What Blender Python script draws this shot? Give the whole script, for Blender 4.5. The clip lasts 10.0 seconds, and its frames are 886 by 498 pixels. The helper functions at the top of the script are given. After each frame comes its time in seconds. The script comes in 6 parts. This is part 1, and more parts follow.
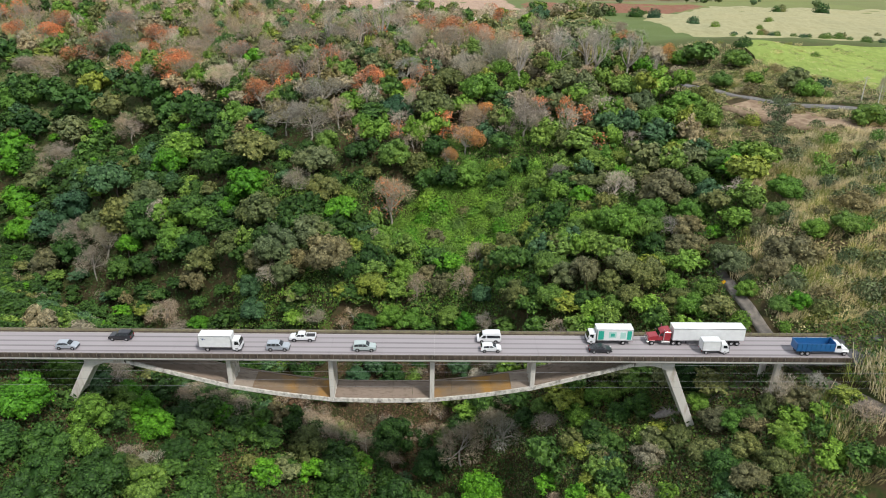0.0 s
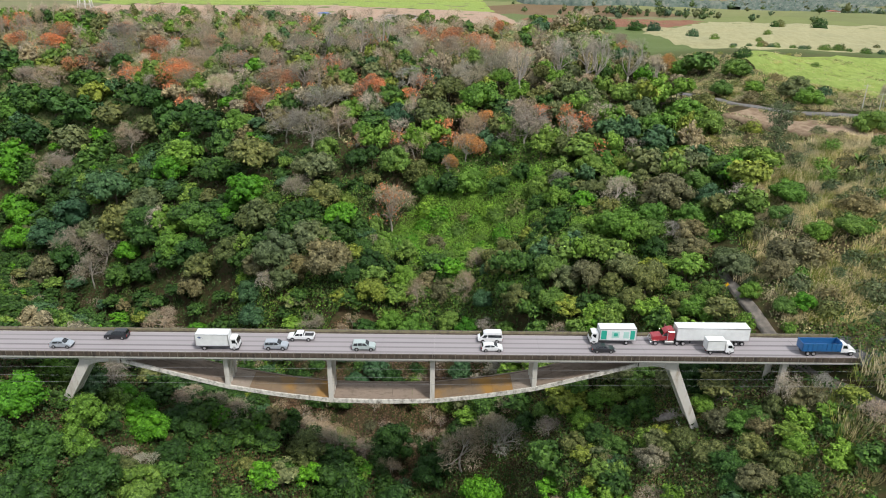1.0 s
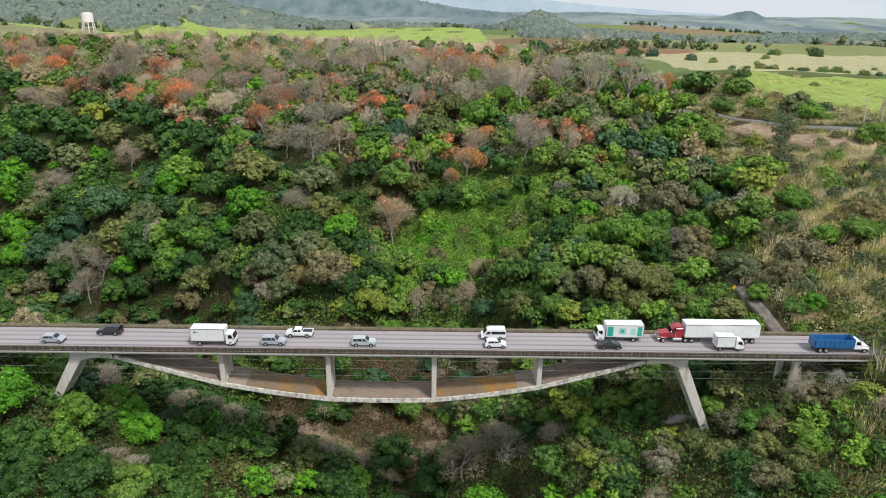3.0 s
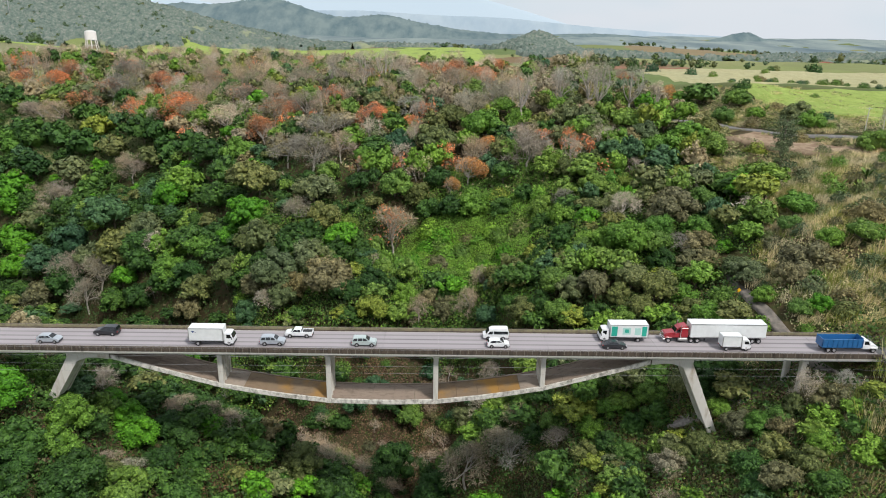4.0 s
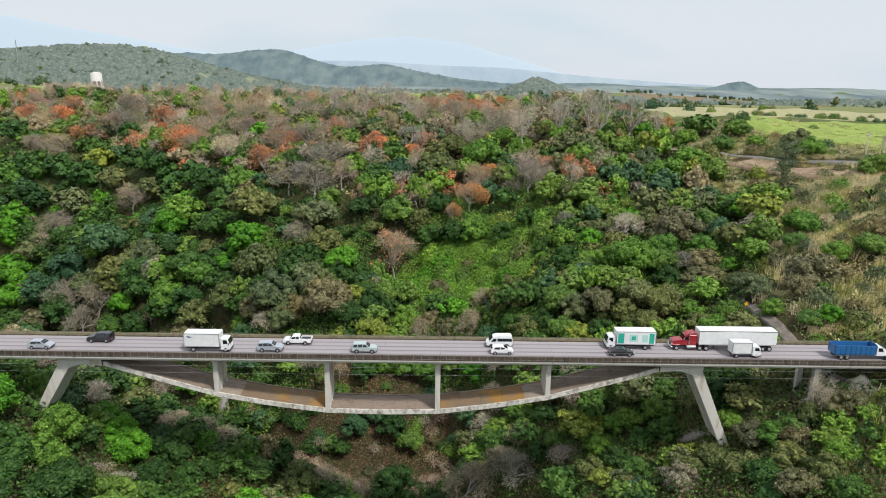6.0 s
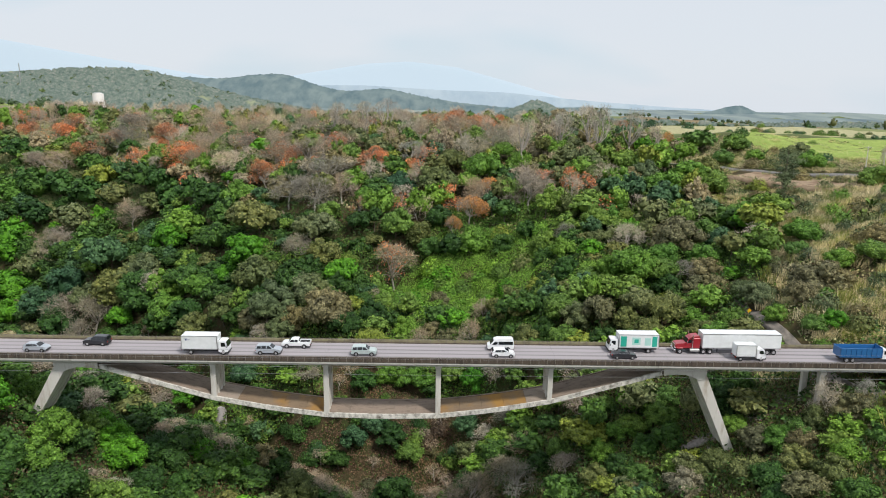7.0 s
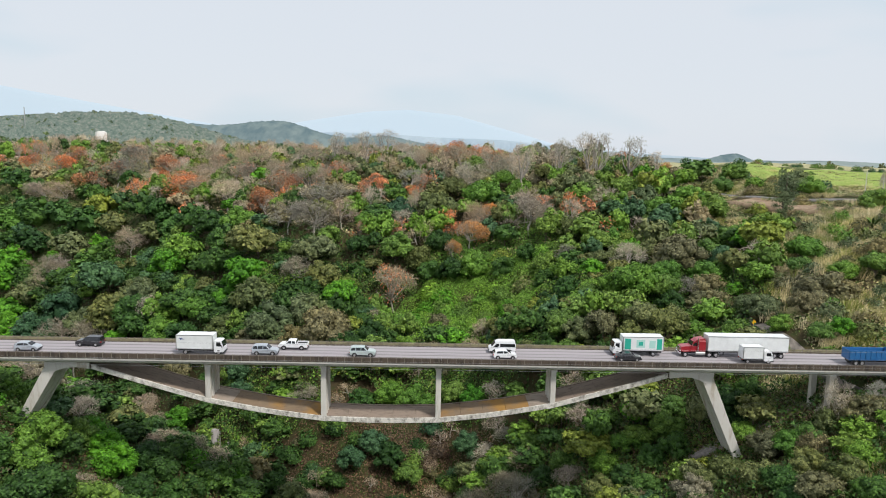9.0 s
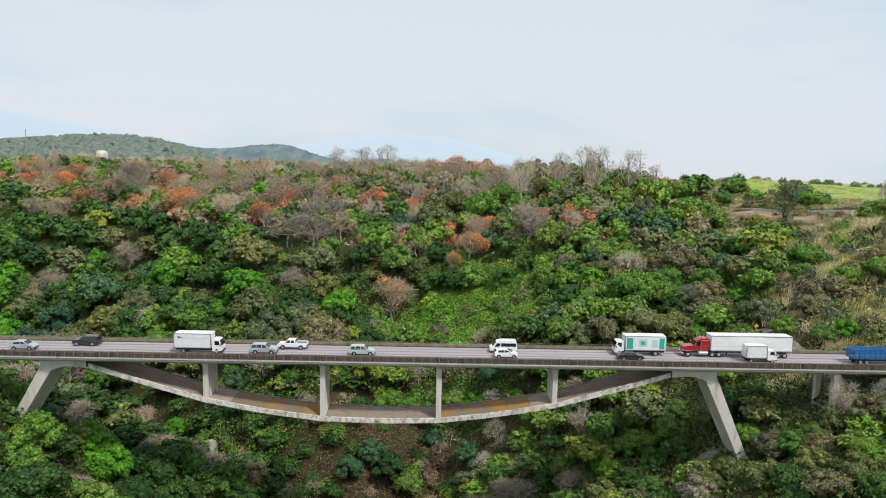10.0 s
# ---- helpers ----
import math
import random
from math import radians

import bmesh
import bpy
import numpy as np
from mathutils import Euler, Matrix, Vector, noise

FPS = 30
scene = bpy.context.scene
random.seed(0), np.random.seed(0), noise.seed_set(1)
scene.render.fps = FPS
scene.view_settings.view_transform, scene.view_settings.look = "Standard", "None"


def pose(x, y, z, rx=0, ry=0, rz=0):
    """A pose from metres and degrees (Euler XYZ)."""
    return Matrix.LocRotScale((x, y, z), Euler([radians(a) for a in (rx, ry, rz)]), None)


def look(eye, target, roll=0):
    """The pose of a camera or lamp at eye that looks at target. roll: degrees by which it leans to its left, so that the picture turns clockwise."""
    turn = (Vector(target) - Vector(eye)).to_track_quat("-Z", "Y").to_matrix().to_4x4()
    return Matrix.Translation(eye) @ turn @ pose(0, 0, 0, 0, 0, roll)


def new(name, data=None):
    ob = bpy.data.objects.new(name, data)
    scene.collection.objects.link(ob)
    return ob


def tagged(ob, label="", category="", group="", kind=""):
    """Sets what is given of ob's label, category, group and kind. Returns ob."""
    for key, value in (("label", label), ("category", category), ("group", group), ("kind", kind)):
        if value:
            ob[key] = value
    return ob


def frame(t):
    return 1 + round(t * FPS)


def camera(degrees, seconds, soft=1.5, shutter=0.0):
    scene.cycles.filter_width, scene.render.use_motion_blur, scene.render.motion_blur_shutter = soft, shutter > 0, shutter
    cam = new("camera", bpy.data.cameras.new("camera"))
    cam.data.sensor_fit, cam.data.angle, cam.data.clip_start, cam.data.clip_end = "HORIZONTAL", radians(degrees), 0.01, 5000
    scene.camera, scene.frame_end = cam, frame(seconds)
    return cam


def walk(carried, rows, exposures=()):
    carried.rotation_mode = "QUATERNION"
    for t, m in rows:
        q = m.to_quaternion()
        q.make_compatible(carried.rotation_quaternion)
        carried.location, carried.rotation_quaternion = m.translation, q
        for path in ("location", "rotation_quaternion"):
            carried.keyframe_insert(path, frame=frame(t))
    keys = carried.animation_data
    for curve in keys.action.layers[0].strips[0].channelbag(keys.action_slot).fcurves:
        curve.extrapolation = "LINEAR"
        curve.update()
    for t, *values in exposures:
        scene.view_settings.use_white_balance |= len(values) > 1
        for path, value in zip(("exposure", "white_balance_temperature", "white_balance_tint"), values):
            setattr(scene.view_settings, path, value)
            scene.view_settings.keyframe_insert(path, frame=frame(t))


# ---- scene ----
cam = camera(64.5, 10.0, soft=1.0)
PATH = [
    (0, (9.839, -116.695, 74.912), (9.869, -114.871, 74.091), 0.9),
    (0.5, (9.812, -116.748, 73.008), (9.841, -114.915, 72.208), 0.9),
    (1, (9.732, -116.806, 70.768), (9.762, -114.962, 69.993), 1.0),
    (1.5, (9.808, -116.884, 68.616), (9.838, -115.031, 67.864), 1.1),
    (2, (9.666, -116.949, 66.382), (9.696, -115.086, 65.654), 1.1),
    (2.5, (9.478, -117.087, 64.367), (9.509, -115.215, 63.662), 1.1),
    (4, (9.204, -117.07, 57.896), (9.232, -115.17, 57.27), 1.0),
    (4.5, (9.096, -117.011, 55.844), (9.124, -115.102, 55.25), 1.0),
    (5, (8.992, -117.019, 53.802), (9.019, -115.1, 53.24), 1.0),
    (5.5, (8.968, -117.093, 51.768), (8.994, -115.165, 51.238), 1.0),
    (7, (8.859, -117.163, 45.613), (8.885, -115.21, 45.182), 1.0),
    (7.5, (8.786, -117.205, 43.68), (8.812, -115.246, 43.28), 1.0),
    (8, (8.879, -117.2, 41.437), (8.904, -115.234, 41.072), 1.0),
    (8.5, (8.775, -117.259, 39.345), (8.803, -115.287, 39.012), 1.1),
    (9, (8.681, -117.241, 37.004), (8.708, -115.264, 36.705), 1.2),
    (9.5, (8.569, -117.242, 34.83), (8.598, -115.259, 34.564), 1.2),
    (10, (8.547, -117.23, 32.504), (8.575, -115.244, 32.272), 1.2),
]
walk(cam, [(t, look(eye, target, roll)) for t, eye, target, roll in PATH])

# ---- light ----
world = bpy.data.worlds.new("overcast_sky")
scene.world = world
world.use_nodes = True
wn, wl = world.node_tree.nodes, world.node_tree.links
wn.clear()
sky = wn.new("ShaderNodeTexSky")
sky.sky_type, sky.sun_disc = "NISHITA", False
sky.sun_elevation, sky.sun_rotation = radians(54.5), radians(141)
sky_bg = wn.new("ShaderNodeBackground")
sky_bg.inputs["Strength"].default_value = 0.12
wl.new(sky.outputs[0], sky_bg.inputs["Color"])
cloud_bg = wn.new("ShaderNodeBackground")
cloud_bg.inputs["Strength"].default_value = 1.0
cloud_ramp = wn.new("ShaderNodeValToRGB")
cloud_ramp.color_ramp.elements[0].color = (0.62, 0.74, 0.83, 1)
cloud_ramp.color_ramp.elements[1].color = (0.74, 0.79, 0.855, 1)
cloud_ramp.color_ramp.elements[0].position, cloud_ramp.color_ramp.elements[1].position = 0.30, 0.48
cloud_noise = wn.new("ShaderNodeTexNoise")
cloud_noise.inputs["Scale"].default_value, cloud_noise.inputs["Detail"].default_value = 2.2, 3
cloud_map, cloud_co = wn.new("ShaderNodeMapping"), wn.new("ShaderNodeTexCoord")
cloud_map.inputs["Scale"].default_value = (1, 1, 3.5)
wl.new(cloud_co.outputs["Generated"], cloud_map.inputs[0])
wl.new(cloud_map.outputs[0], cloud_noise.inputs["Vector"])
wl.new(cloud_noise.outputs[0], cloud_ramp.inputs[0])
wl.new(cloud_ramp.outputs[0], cloud_bg.inputs["Color"])
sky_mix, sky_out = wn.new("ShaderNodeMixShader"), wn.new("ShaderNodeOutputWorld")
sky_mix.inputs[0].default_value = 0.94
wl.new(sky_bg.outputs[0], sky_mix.inputs[1])
wl.new(cloud_bg.outputs[0], sky_mix.inputs[2])
wl.new(sky_mix.outputs[0], sky_out.inputs[0])

sun = new("sun", bpy.data.lights.new("sun", "SUN"))
sun.data.energy, sun.data.angle, sun.data.color = 3.4, radians(7), (1.0, 0.96, 0.9)
sun.matrix_world = look((60, -75, 135), (0, 0, 0))


# ---- materials ----
class Mat:
    """A node material with a few shortcuts."""

    def __init__(self, name):
        self.m = bpy.data.materials.new(name)
        self.m.use_nodes = True
        self.n, self.l = self.m.node_tree.nodes, self.m.node_tree.links
        self.b = self.n["Principled BSDF"]

    def node(self, kind, **values):
        nd = self.n.new(kind)
        for k, v in values.items():
            nd.inputs[k].default_value = v
        return nd

    def noise(self, scale, detail=4, rough=0.6, stretch=None, space="Object"):
        co = self.n.new("ShaderNodeTexCoord") if space == "Object" else self.n.new("ShaderNodeNewGeometry")
        src = co.outputs["Object"] if space == "Object" else co.outputs["Position"]
        if stretch:
            mp = self.n.new("ShaderNodeMapping")
            mp.inputs["Scale"].default_value = stretch
            self.l.new(src, mp.inputs[0])
            src = mp.outputs[0]
        nd = self.node("ShaderNodeTexNoise", Scale=scale, Detail=detail, Roughness=rough)
        self.l.new(src, nd.inputs["Vector"])
        return nd.outputs[0]

    def ramp(self, fac, stops):
        r = self.n.new("ShaderNodeValToRGB")
        el = r.color_ramp.elements
        while len(el) < len(stops):
            el.new(0.5)
        for e, (p, c) in zip(el, stops):
            e.position, e.color = p, (*c, 1)
        self.l.new(fac, r.inputs[0])
        return r.outputs[0]

    def mix(self, fac, a, b, mode="MIX"):
        nd = self.n.new("ShaderNodeMix")
        nd.data_type, nd.blend_type = "RGBA", mode
        for sock, v in ((nd.inputs[0], fac), (nd.inputs[6], a), (nd.inputs[7], b)):
            if hasattr(v, "node"):
                self.l.new(v, sock)
            elif isinstance(v, (int, float)):
                sock.default_value = v
            else:
                sock.default_value = (*v, 1)
        return nd.outputs[2]

    def out(self, color=None, rough=0.7, bump=None, strength=0.4, dist=0.05, metal=0.0, spec=0.3):
        if color is not None:
            if hasattr(color, "node"):
                self.l.new(color, self.b.inputs["Base Color"])
            else:
                self.b.inputs["Base Color"].default_value = (*color, 1)
        self.b.inputs["Roughness"].default_value = rough
        self.b.inputs["Metallic"].default_value = metal
        self.b.inputs["Specular IOR Level"].default_value = spec
        if bump is not None:
            bp = self.node("ShaderNodeBump", Strength=strength, Distance=dist)
            self.l.new(bump, bp.inputs["Height"])
            self.l.new(bp.outputs[0], self.b.inputs["Normal"])
        return self.m


def foliage(name, dark, light, dry=None, dry_amount=0.0, spec=0.25, leafy=True, scale=3.7):
    """Leaves: colour varies from leaf to leaf, from tree to tree and over the slope. leafy: finer mottling within each leaf spray."""
    k = Mat(name)
    geo = k.n.new("ShaderNodeNewGeometry")
    obj = k.n.new("ShaderNodeObjectInfo")
    c = k.ramp(geo.outputs["Random Per Island"], [(0.0, tuple(0.78 * v for v in dark)), (0.55, tuple(0.5 * (p + q) for p, q in zip(dark, light))), (1.0, tuple(1.08 * v for v in light))])
    big = k.noise(0.055, 2, 0.5, space="World")
    c = k.mix(k.ramp(big, [(0.38, (0, 0, 0)), (0.62, (1, 1, 1))]), c, k.mix(1.0, c, (1.22, 1.15, 0.95), "MULTIPLY"))
    c = k.mix(1.0, c, k.ramp(obj.outputs["Random"], [(0.0, (0.72, 0.8, 0.78)), (1.0, (1.25, 1.12, 1.0))]), "MULTIPLY")
    if dry:
        mid = k.noise(0.22, 3, 0.6, space="World")
        c = k.mix(k.ramp(mid, [(0.62 - dry_amount, (0, 0, 0)), (0.72 - dry_amount, (1, 1, 1))]), c, dry)
    if leafy:
        vor = k.node("ShaderNodeTexVoronoi", Scale=scale)
        k.l.new(geo.outputs["Position"], vor.inputs["Vector"])
        sep = k.n.new("ShaderNodeSeparateColor")
        k.l.new(vor.outputs["Color"], sep.inputs[0])
        c = k.mix(1.0, c, k.ramp(sep.outputs[0], [(0.0, (0.62, 0.66, 0.66)), (1.0, (1.32, 1.30, 1.24))]), "MULTIPLY")
        turn = k.n.new("ShaderNodeVectorMath")
        turn.operation = "MULTIPLY_ADD"
        turn.inputs[1].default_value, turn.inputs[2].default_value = (0.5, 0.5, 0.5), (-0.25, -0.25, -0.2)
        k.l.new(vor.outputs["Color"], turn.inputs[0])
        add = k.n.new("ShaderNodeVectorMath")
        k.l.new(turn.outputs[0], add.inputs[0])
        k.l.new(geo.outputs["Normal"], add.inputs[1])
        norm = k.n.new("ShaderNodeVectorMath")
        norm.operation = "NORMALIZE"
        k.l.new(add.outputs[0], norm.inputs[0])
        k.l.new(norm.outputs[0], k.b.inputs["Normal"])
    return k.out(c, 0.62, spec=spec)


LEAF_DARK = foliage("leaf_dark_green", (0.024, 0.071, 0.016), (0.065, 0.149, 0.032))
LEAF_MID = foliage("leaf_mid_green", (0.066, 0.143, 0.026), (0.143, 0.248, 0.055))
LEAF_BRIGHT = foliage("leaf_bright_green", (0.046, 0.165, 0.010), (0.092, 0.270, 0.020))
LEAF_OLIVE = foliage("leaf_olive", (0.072, 0.100, 0.034), (0.152, 0.180, 0.070))
LEAF_BLUE = foliage("leaf_blue_green", (0.028, 0.080, 0.040), (0.068, 0.150, 0.074))
LEAF_DRY = foliage("leaf_dry_brown", (0.098, 0.096, 0.052), (0.200, 0.192, 0.108))
LEAF_YELLOW = foliage("leaf_yellow_green", (0.097, 0.151, 0.022), (0.205, 0.270, 0.054))
FLOWER = foliage("blossom_orange", (0.40, 0.130, 0.062), (0.61, 0.265, 0.145))
FLOWER_GOLD = foliage("blossom_gold", (0.40, 0.185, 0.060), (0.57, 0.300, 0.120))
TWIG = foliage("twig_grey_brown", (0.205, 0.182, 0.158), (0.385, 0.348, 0.305), leafy=False)
LEAF_GREY = foliage("leaf_grey_sparse", (0.160, 0.152, 0.112), (0.300, 0.285, 0.220))
# Pale twig grey, raised further to stand in for haze along the rim.
TWIG_PALE = foliage("twig_pale_grey", (0.315, 0.300, 0.275), (0.52, 0.495, 0.455), leafy=False)
VINE = foliage("vine_leaf", (0.087, 0.212, 0.025), (0.196, 0.371, 0.055))
# Leaf green cut darker so the gaps between trees look shaded.
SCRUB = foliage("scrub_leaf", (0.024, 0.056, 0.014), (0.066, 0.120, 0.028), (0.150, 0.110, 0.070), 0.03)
DEAD = foliage("dead_scrub", (0.074, 0.048, 0.035), (0.160, 0.110, 0.078))
REED = foliage("dry_cane_grass", (0.43, 0.405, 0.265), (0.66, 0.63, 0.46), (0.33, 0.38, 0.170), 0.05, leafy=False)
REED_GREEN = foliage("green_cane_grass", (0.13, 0.18, 0.040), (0.26, 0.31, 0.085), leafy=False)
FROND = foliage("banana_leaf", (0.060, 0.120, 0.018), (0.130, 0.215, 0.040), leafy=False)
STRAW = foliage("dry_straw", (0.300, 0.275, 0.170), (0.470, 0.432, 0.285), scale=4.5)
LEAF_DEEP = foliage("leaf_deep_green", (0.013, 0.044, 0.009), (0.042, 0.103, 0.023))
LEAF_SAGE = foliage("leaf_sage_green", (0.070, 0.102, 0.048), (0.140, 0.178, 0.092))
LEAF_GRASS = foliage("leaf_grass_green", (0.072, 0.169, 0.020), (0.139, 0.272, 0.047))


def bark_material(name, a, b):
    k = Mat(name)
    return k.out(k.ramp(k.noise(1.6, 4, 0.65), [(0.3, a), (0.7, b)]), 0.9, k.noise(7.0, 4), 0.6, 0.05, spec=0.15)


BARK = bark_material("bark_brown", (0.085, 0.065, 0.050), (0.200, 0.165, 0.130))
BARK_PALE = bark_material("bark_pale", (0.26, 0.23, 0.20), (0.46, 0.42, 0.37))


def concrete_material(name, base, stain, amount, streak=(1, 1, 0.15), rust=None):
    k = Mat(name)
    c = k.mix(k.noise(0.35, 4, 0.6, space="World"), tuple(0.82 * v for v in base), base)
    st = k.ramp(k.noise(0.9, 6, 0.7, streak, "World"), [(0.62 - amount, (0, 0, 0)), (0.80 - amount * 0.6, (1, 1, 1))])
    c = k.mix(st, c, stain)
    if rust:
        rs = k.ramp(k.noise(0.16, 5, 0.55, (1.0, 0.5, 1.0), "World"), [(0.50, (0, 0, 0)), (0.66, (1, 1, 1))])
        c = k.mix(rs, c, rust)

    return k.out(c, 0.88, k.noise(9.0, 5, space="World"), 0.35, 0.03, spec=0.25)


CONCRETE = concrete_material("concrete_light", (0.61, 0.59, 0.54), (0.26, 0.235, 0.20), 0.05)
CONCRETE_PIER = concrete_material("concrete_pier", (0.65, 0.62, 0.57), (0.36, 0.29, 0.21), 0.10)
CONCRETE_EDGE = concrete_material("concrete_weathered_edge", (0.74, 0.71, 0.65), (0.110, 0.092, 0.070), 0.17, (1, 1, 0.8))
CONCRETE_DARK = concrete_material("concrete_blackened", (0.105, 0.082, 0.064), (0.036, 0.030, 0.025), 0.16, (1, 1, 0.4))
CONCRETE_LICHEN = concrete_material("concrete_lichen", (0.255, 0.230, 0.140), (0.110, 0.092, 0.068), 0.14, (1, 1, 1))
SLAB_TOP = concrete_material("slab_brown_stained", (0.285, 0.222, 0.175), (0.125, 0.094, 0.072), 0.12, (0.6, 1.4, 1))
SLAB_RUST = concrete_material("slab_ochre_stained", (0.235, 0.168, 0.108), (0.130, 0.092, 0.062), 0.12, (0.6, 1.4, 1), (0.330, 0.180, 0.048))
SLAB_PALE = concrete_material("slab_pale_stained", (0.335, 0.275, 0.222), (0.170, 0.130, 0.098), 0.12, (0.6, 1.4, 1))
WHITEWASH = concrete_material("whitewashed_concrete", (0.70, 0.69, 0.66), (0.42, 0.36, 0.28), 0.07)


def road_material(name, base, track, centre=2.9):
    """Concrete or asphalt carriageway with darker wheel tracks along x."""
    k = Mat(name)
    c = k.mix(k.noise(0.25, 4, 0.6, (0.25, 1.2, 1), "World"), tuple(0.80 * v for v in base), base)
    geo = k.n.new("ShaderNodeNewGeometry")
    sep = k.n.new("ShaderNodeSeparateXYZ")
    k.l.new(geo.outputs["Position"], sep.inputs[0])
    wave = k.node("ShaderNodeMath")
    wave.operation = "MULTIPLY_ADD"
    wave.inputs[1].default_value, wave.inputs[2].default_value = 2 * math.pi / 1.78, 0.9
    k.l.new(sep.outputs["Y"], wave.inputs[0])
    sn = k.n.new("ShaderNodeMath")
    sn.operation = "SINE"
    k.l.new(wave.outputs[0], sn.inputs[0])
    ma = k.n.new("ShaderNodeMath")
    ma.operation = "MULTIPLY"
    k.l.new(sn.outputs[0], ma.inputs[0])
    k.l.new(k.noise(0.4, 3, 0.5, (0.06, 1.0, 1.0), "World"), ma.inputs[1])
    c = k.mix(k.ramp(ma.outputs[0], [(0.12, (0, 0, 0)), (0.62, (1, 1, 1))]), c, track)
    return k.out(c, 0.85, k.noise(12, 4, space="World"), 0.25, 0.02, spec=0.25)


ROAD = road_material("deck_carriageway", (0.365, 0.336, 0.348), (0.175, 0.158, 0.167))
ASPHALT = road_material("asphalt", (0.115, 0.115, 0.120), (0.075, 0.075, 0.080))


def plain(name, color, rough=0.5, metal=0.0, spec=0.4, vary=0.12):
    k = Mat(name)
    c = k.mix(k.noise(1.7, 4), tuple(v * (1 - vary) for v in color), color)
    return k.out(c, rough, metal=metal, spec=spec)


STEEL = plain("galvanised_steel", (0.45, 0.45, 0.44), 0.55, 0.6)
POST_PAINT = plain("worn_post_concrete", (0.24, 0.21, 0.17), 0.8, vary=0.5)
LINE_PAINT = plain("worn_road_paint", (0.56, 0.53, 0.47), 0.8, vary=0.4)
YELLOW_PAINT = plain("yellow_sign_paint", (0.85, 0.46, 0.02), 0.5)
WIRE = plain("cable_grey", (0.30, 0.30, 0.31), 0.6)


def ground_material():
    k = Mat("hill_soil_and_litter")
    # Soil and litter kept dark to deepen the shade under the trees.
    c = k.ramp(k.noise(0.09, 5, 0.6, space="World"), [(0.30, (0.022, 0.036, 0.012)), (0.48, (0.060, 0.046, 0.026)), (0.58, (0.034, 0.050, 0.016)), (0.76, (0.105, 0.060, 0.040))])
    c = k.mix(k.ramp(k.noise(0.9, 5, 0.7, space="World"), [(0.35, (0, 0, 0)), (0.65, (1, 1, 1))]), c, k.mix(1.0, c, (1.4, 1.3, 1.2), "MULTIPLY"))
    geo = k.n.new("ShaderNodeNewGeometry")
    sep = k.n.new("ShaderNodeSeparateXYZ")
    k.l.new(geo.outputs["Position"], sep.inputs[0])
    # fields of the plateau and the plain: patches of cane, stubble, ploughed soil and pasture
    vor = k.node("ShaderNodeTexVoronoi", Scale=0.0034, Randomness=0.95)
    warp = k.node("ShaderNodeTexNoise", Scale=0.006, Detail=2)
    k.l.new(geo.outputs["Position"], warp.inputs["Vector"])
    mixv = k.n.new("ShaderNodeVectorMath")
    mixv.operation = "MULTIPLY_ADD"
    mixv.inputs[1].default_value = (90, 90, 0)
    k.l.new(warp.outputs["Color"], mixv.inputs[0])
    k.l.new(geo.outputs["Position"], mixv.inputs[2])
    k.l.new(mixv.outputs[0], vor.inputs["Vector"])
    sepc = k.n.new("ShaderNodeSeparateColor")
    k.l.new(vor.outputs["Color"], sepc.inputs[0])
    f = k.ramp(sepc.outputs[0], [(0.0, (0.165, 0.235, 0.060)), (0.22, (0.255, 0.265, 0.115)), (0.42, (0.130, 0.180, 0.065)), (0.58, (0.300, 0.275, 0.150)), (0.72, (0.215, 0.125, 0.085)), (0.80, (0.195, 0.260, 0.075)), (0.92, (0.240, 0.235, 0.130))])
    f = k.mix(k.noise(0.03, 4, 0.6, space="World"), k.mix(1.0, f, (0.70, 0.72, 0.70), "MULTIPLY"), f)
    far = k.node("ShaderNodeMapRange")
    far.inputs[1].default_value, far.inputs[2].default_value = 222, 268
    k.l.new(sep.outputs["Y"], far.inputs[0])
    c = k.mix(far.outputs[0], c, f)
    return k.out(c, 0.95, k.noise(0.8, 6, 0.7, space="World"), 0.8, 0.4, spec=0.1)


GROUND = ground_material()


def soil(name, a, b, scale=0.5):
    k = Mat(name)
    return k.out(k.ramp(k.noise(scale, 6, 0.65, space="World"), [(0.35, a), (0.65, b)]), 0.95, k.noise(3, 5, space="World"), 0.6, 0.1, spec=0.1)


DIRT = soil("bare_reddish_dirt", (0.180, 0.118, 0.080), (0.350, 0.268, 0.185), 0.42)
PATH_PALE = soil("pale_gravel", (0.42, 0.37, 0.33), (0.60, 0.55, 0.50), 0.6)
PATH_GREY = soil("loose_grey_stones", (0.190, 0.165, 0.150), (0.360, 0.320, 0.300), 1.2)


# ---- mesh helpers ----
def mesh_of(name, verts, faces, mats, index=None, smooth=False):
    """A mesh from arrays: faces are rows of three or four corners."""
    me = bpy.data.meshes.new(name)
    verts, faces = np.asarray(verts, np.float32), np.asarray(faces, np.int32)
    n, w = faces.shape
    me.vertices.add(len(verts))
    me.vertices.foreach_set("co", verts.ravel())
    me.loops.add(n * w)
    me.loops.foreach_set("vertex_index", faces.ravel())
    me.polygons.add(n)
    me.polygons.foreach_set("loop_start", np.arange(0, n * w, w, dtype=np.int32))
    me.polygons.foreach_set("loop_total", np.full(n, w, np.int32))
    for m in mats:
        me.materials.append(m)
    if index is not None:
        me.polygons.foreach_set("material_index", np.asarray(index, np.int32))
    if smooth:
        me.polygons.foreach_set("use_smooth", np.ones(n, bool))
    me.update(calc_edges=True)
    return me


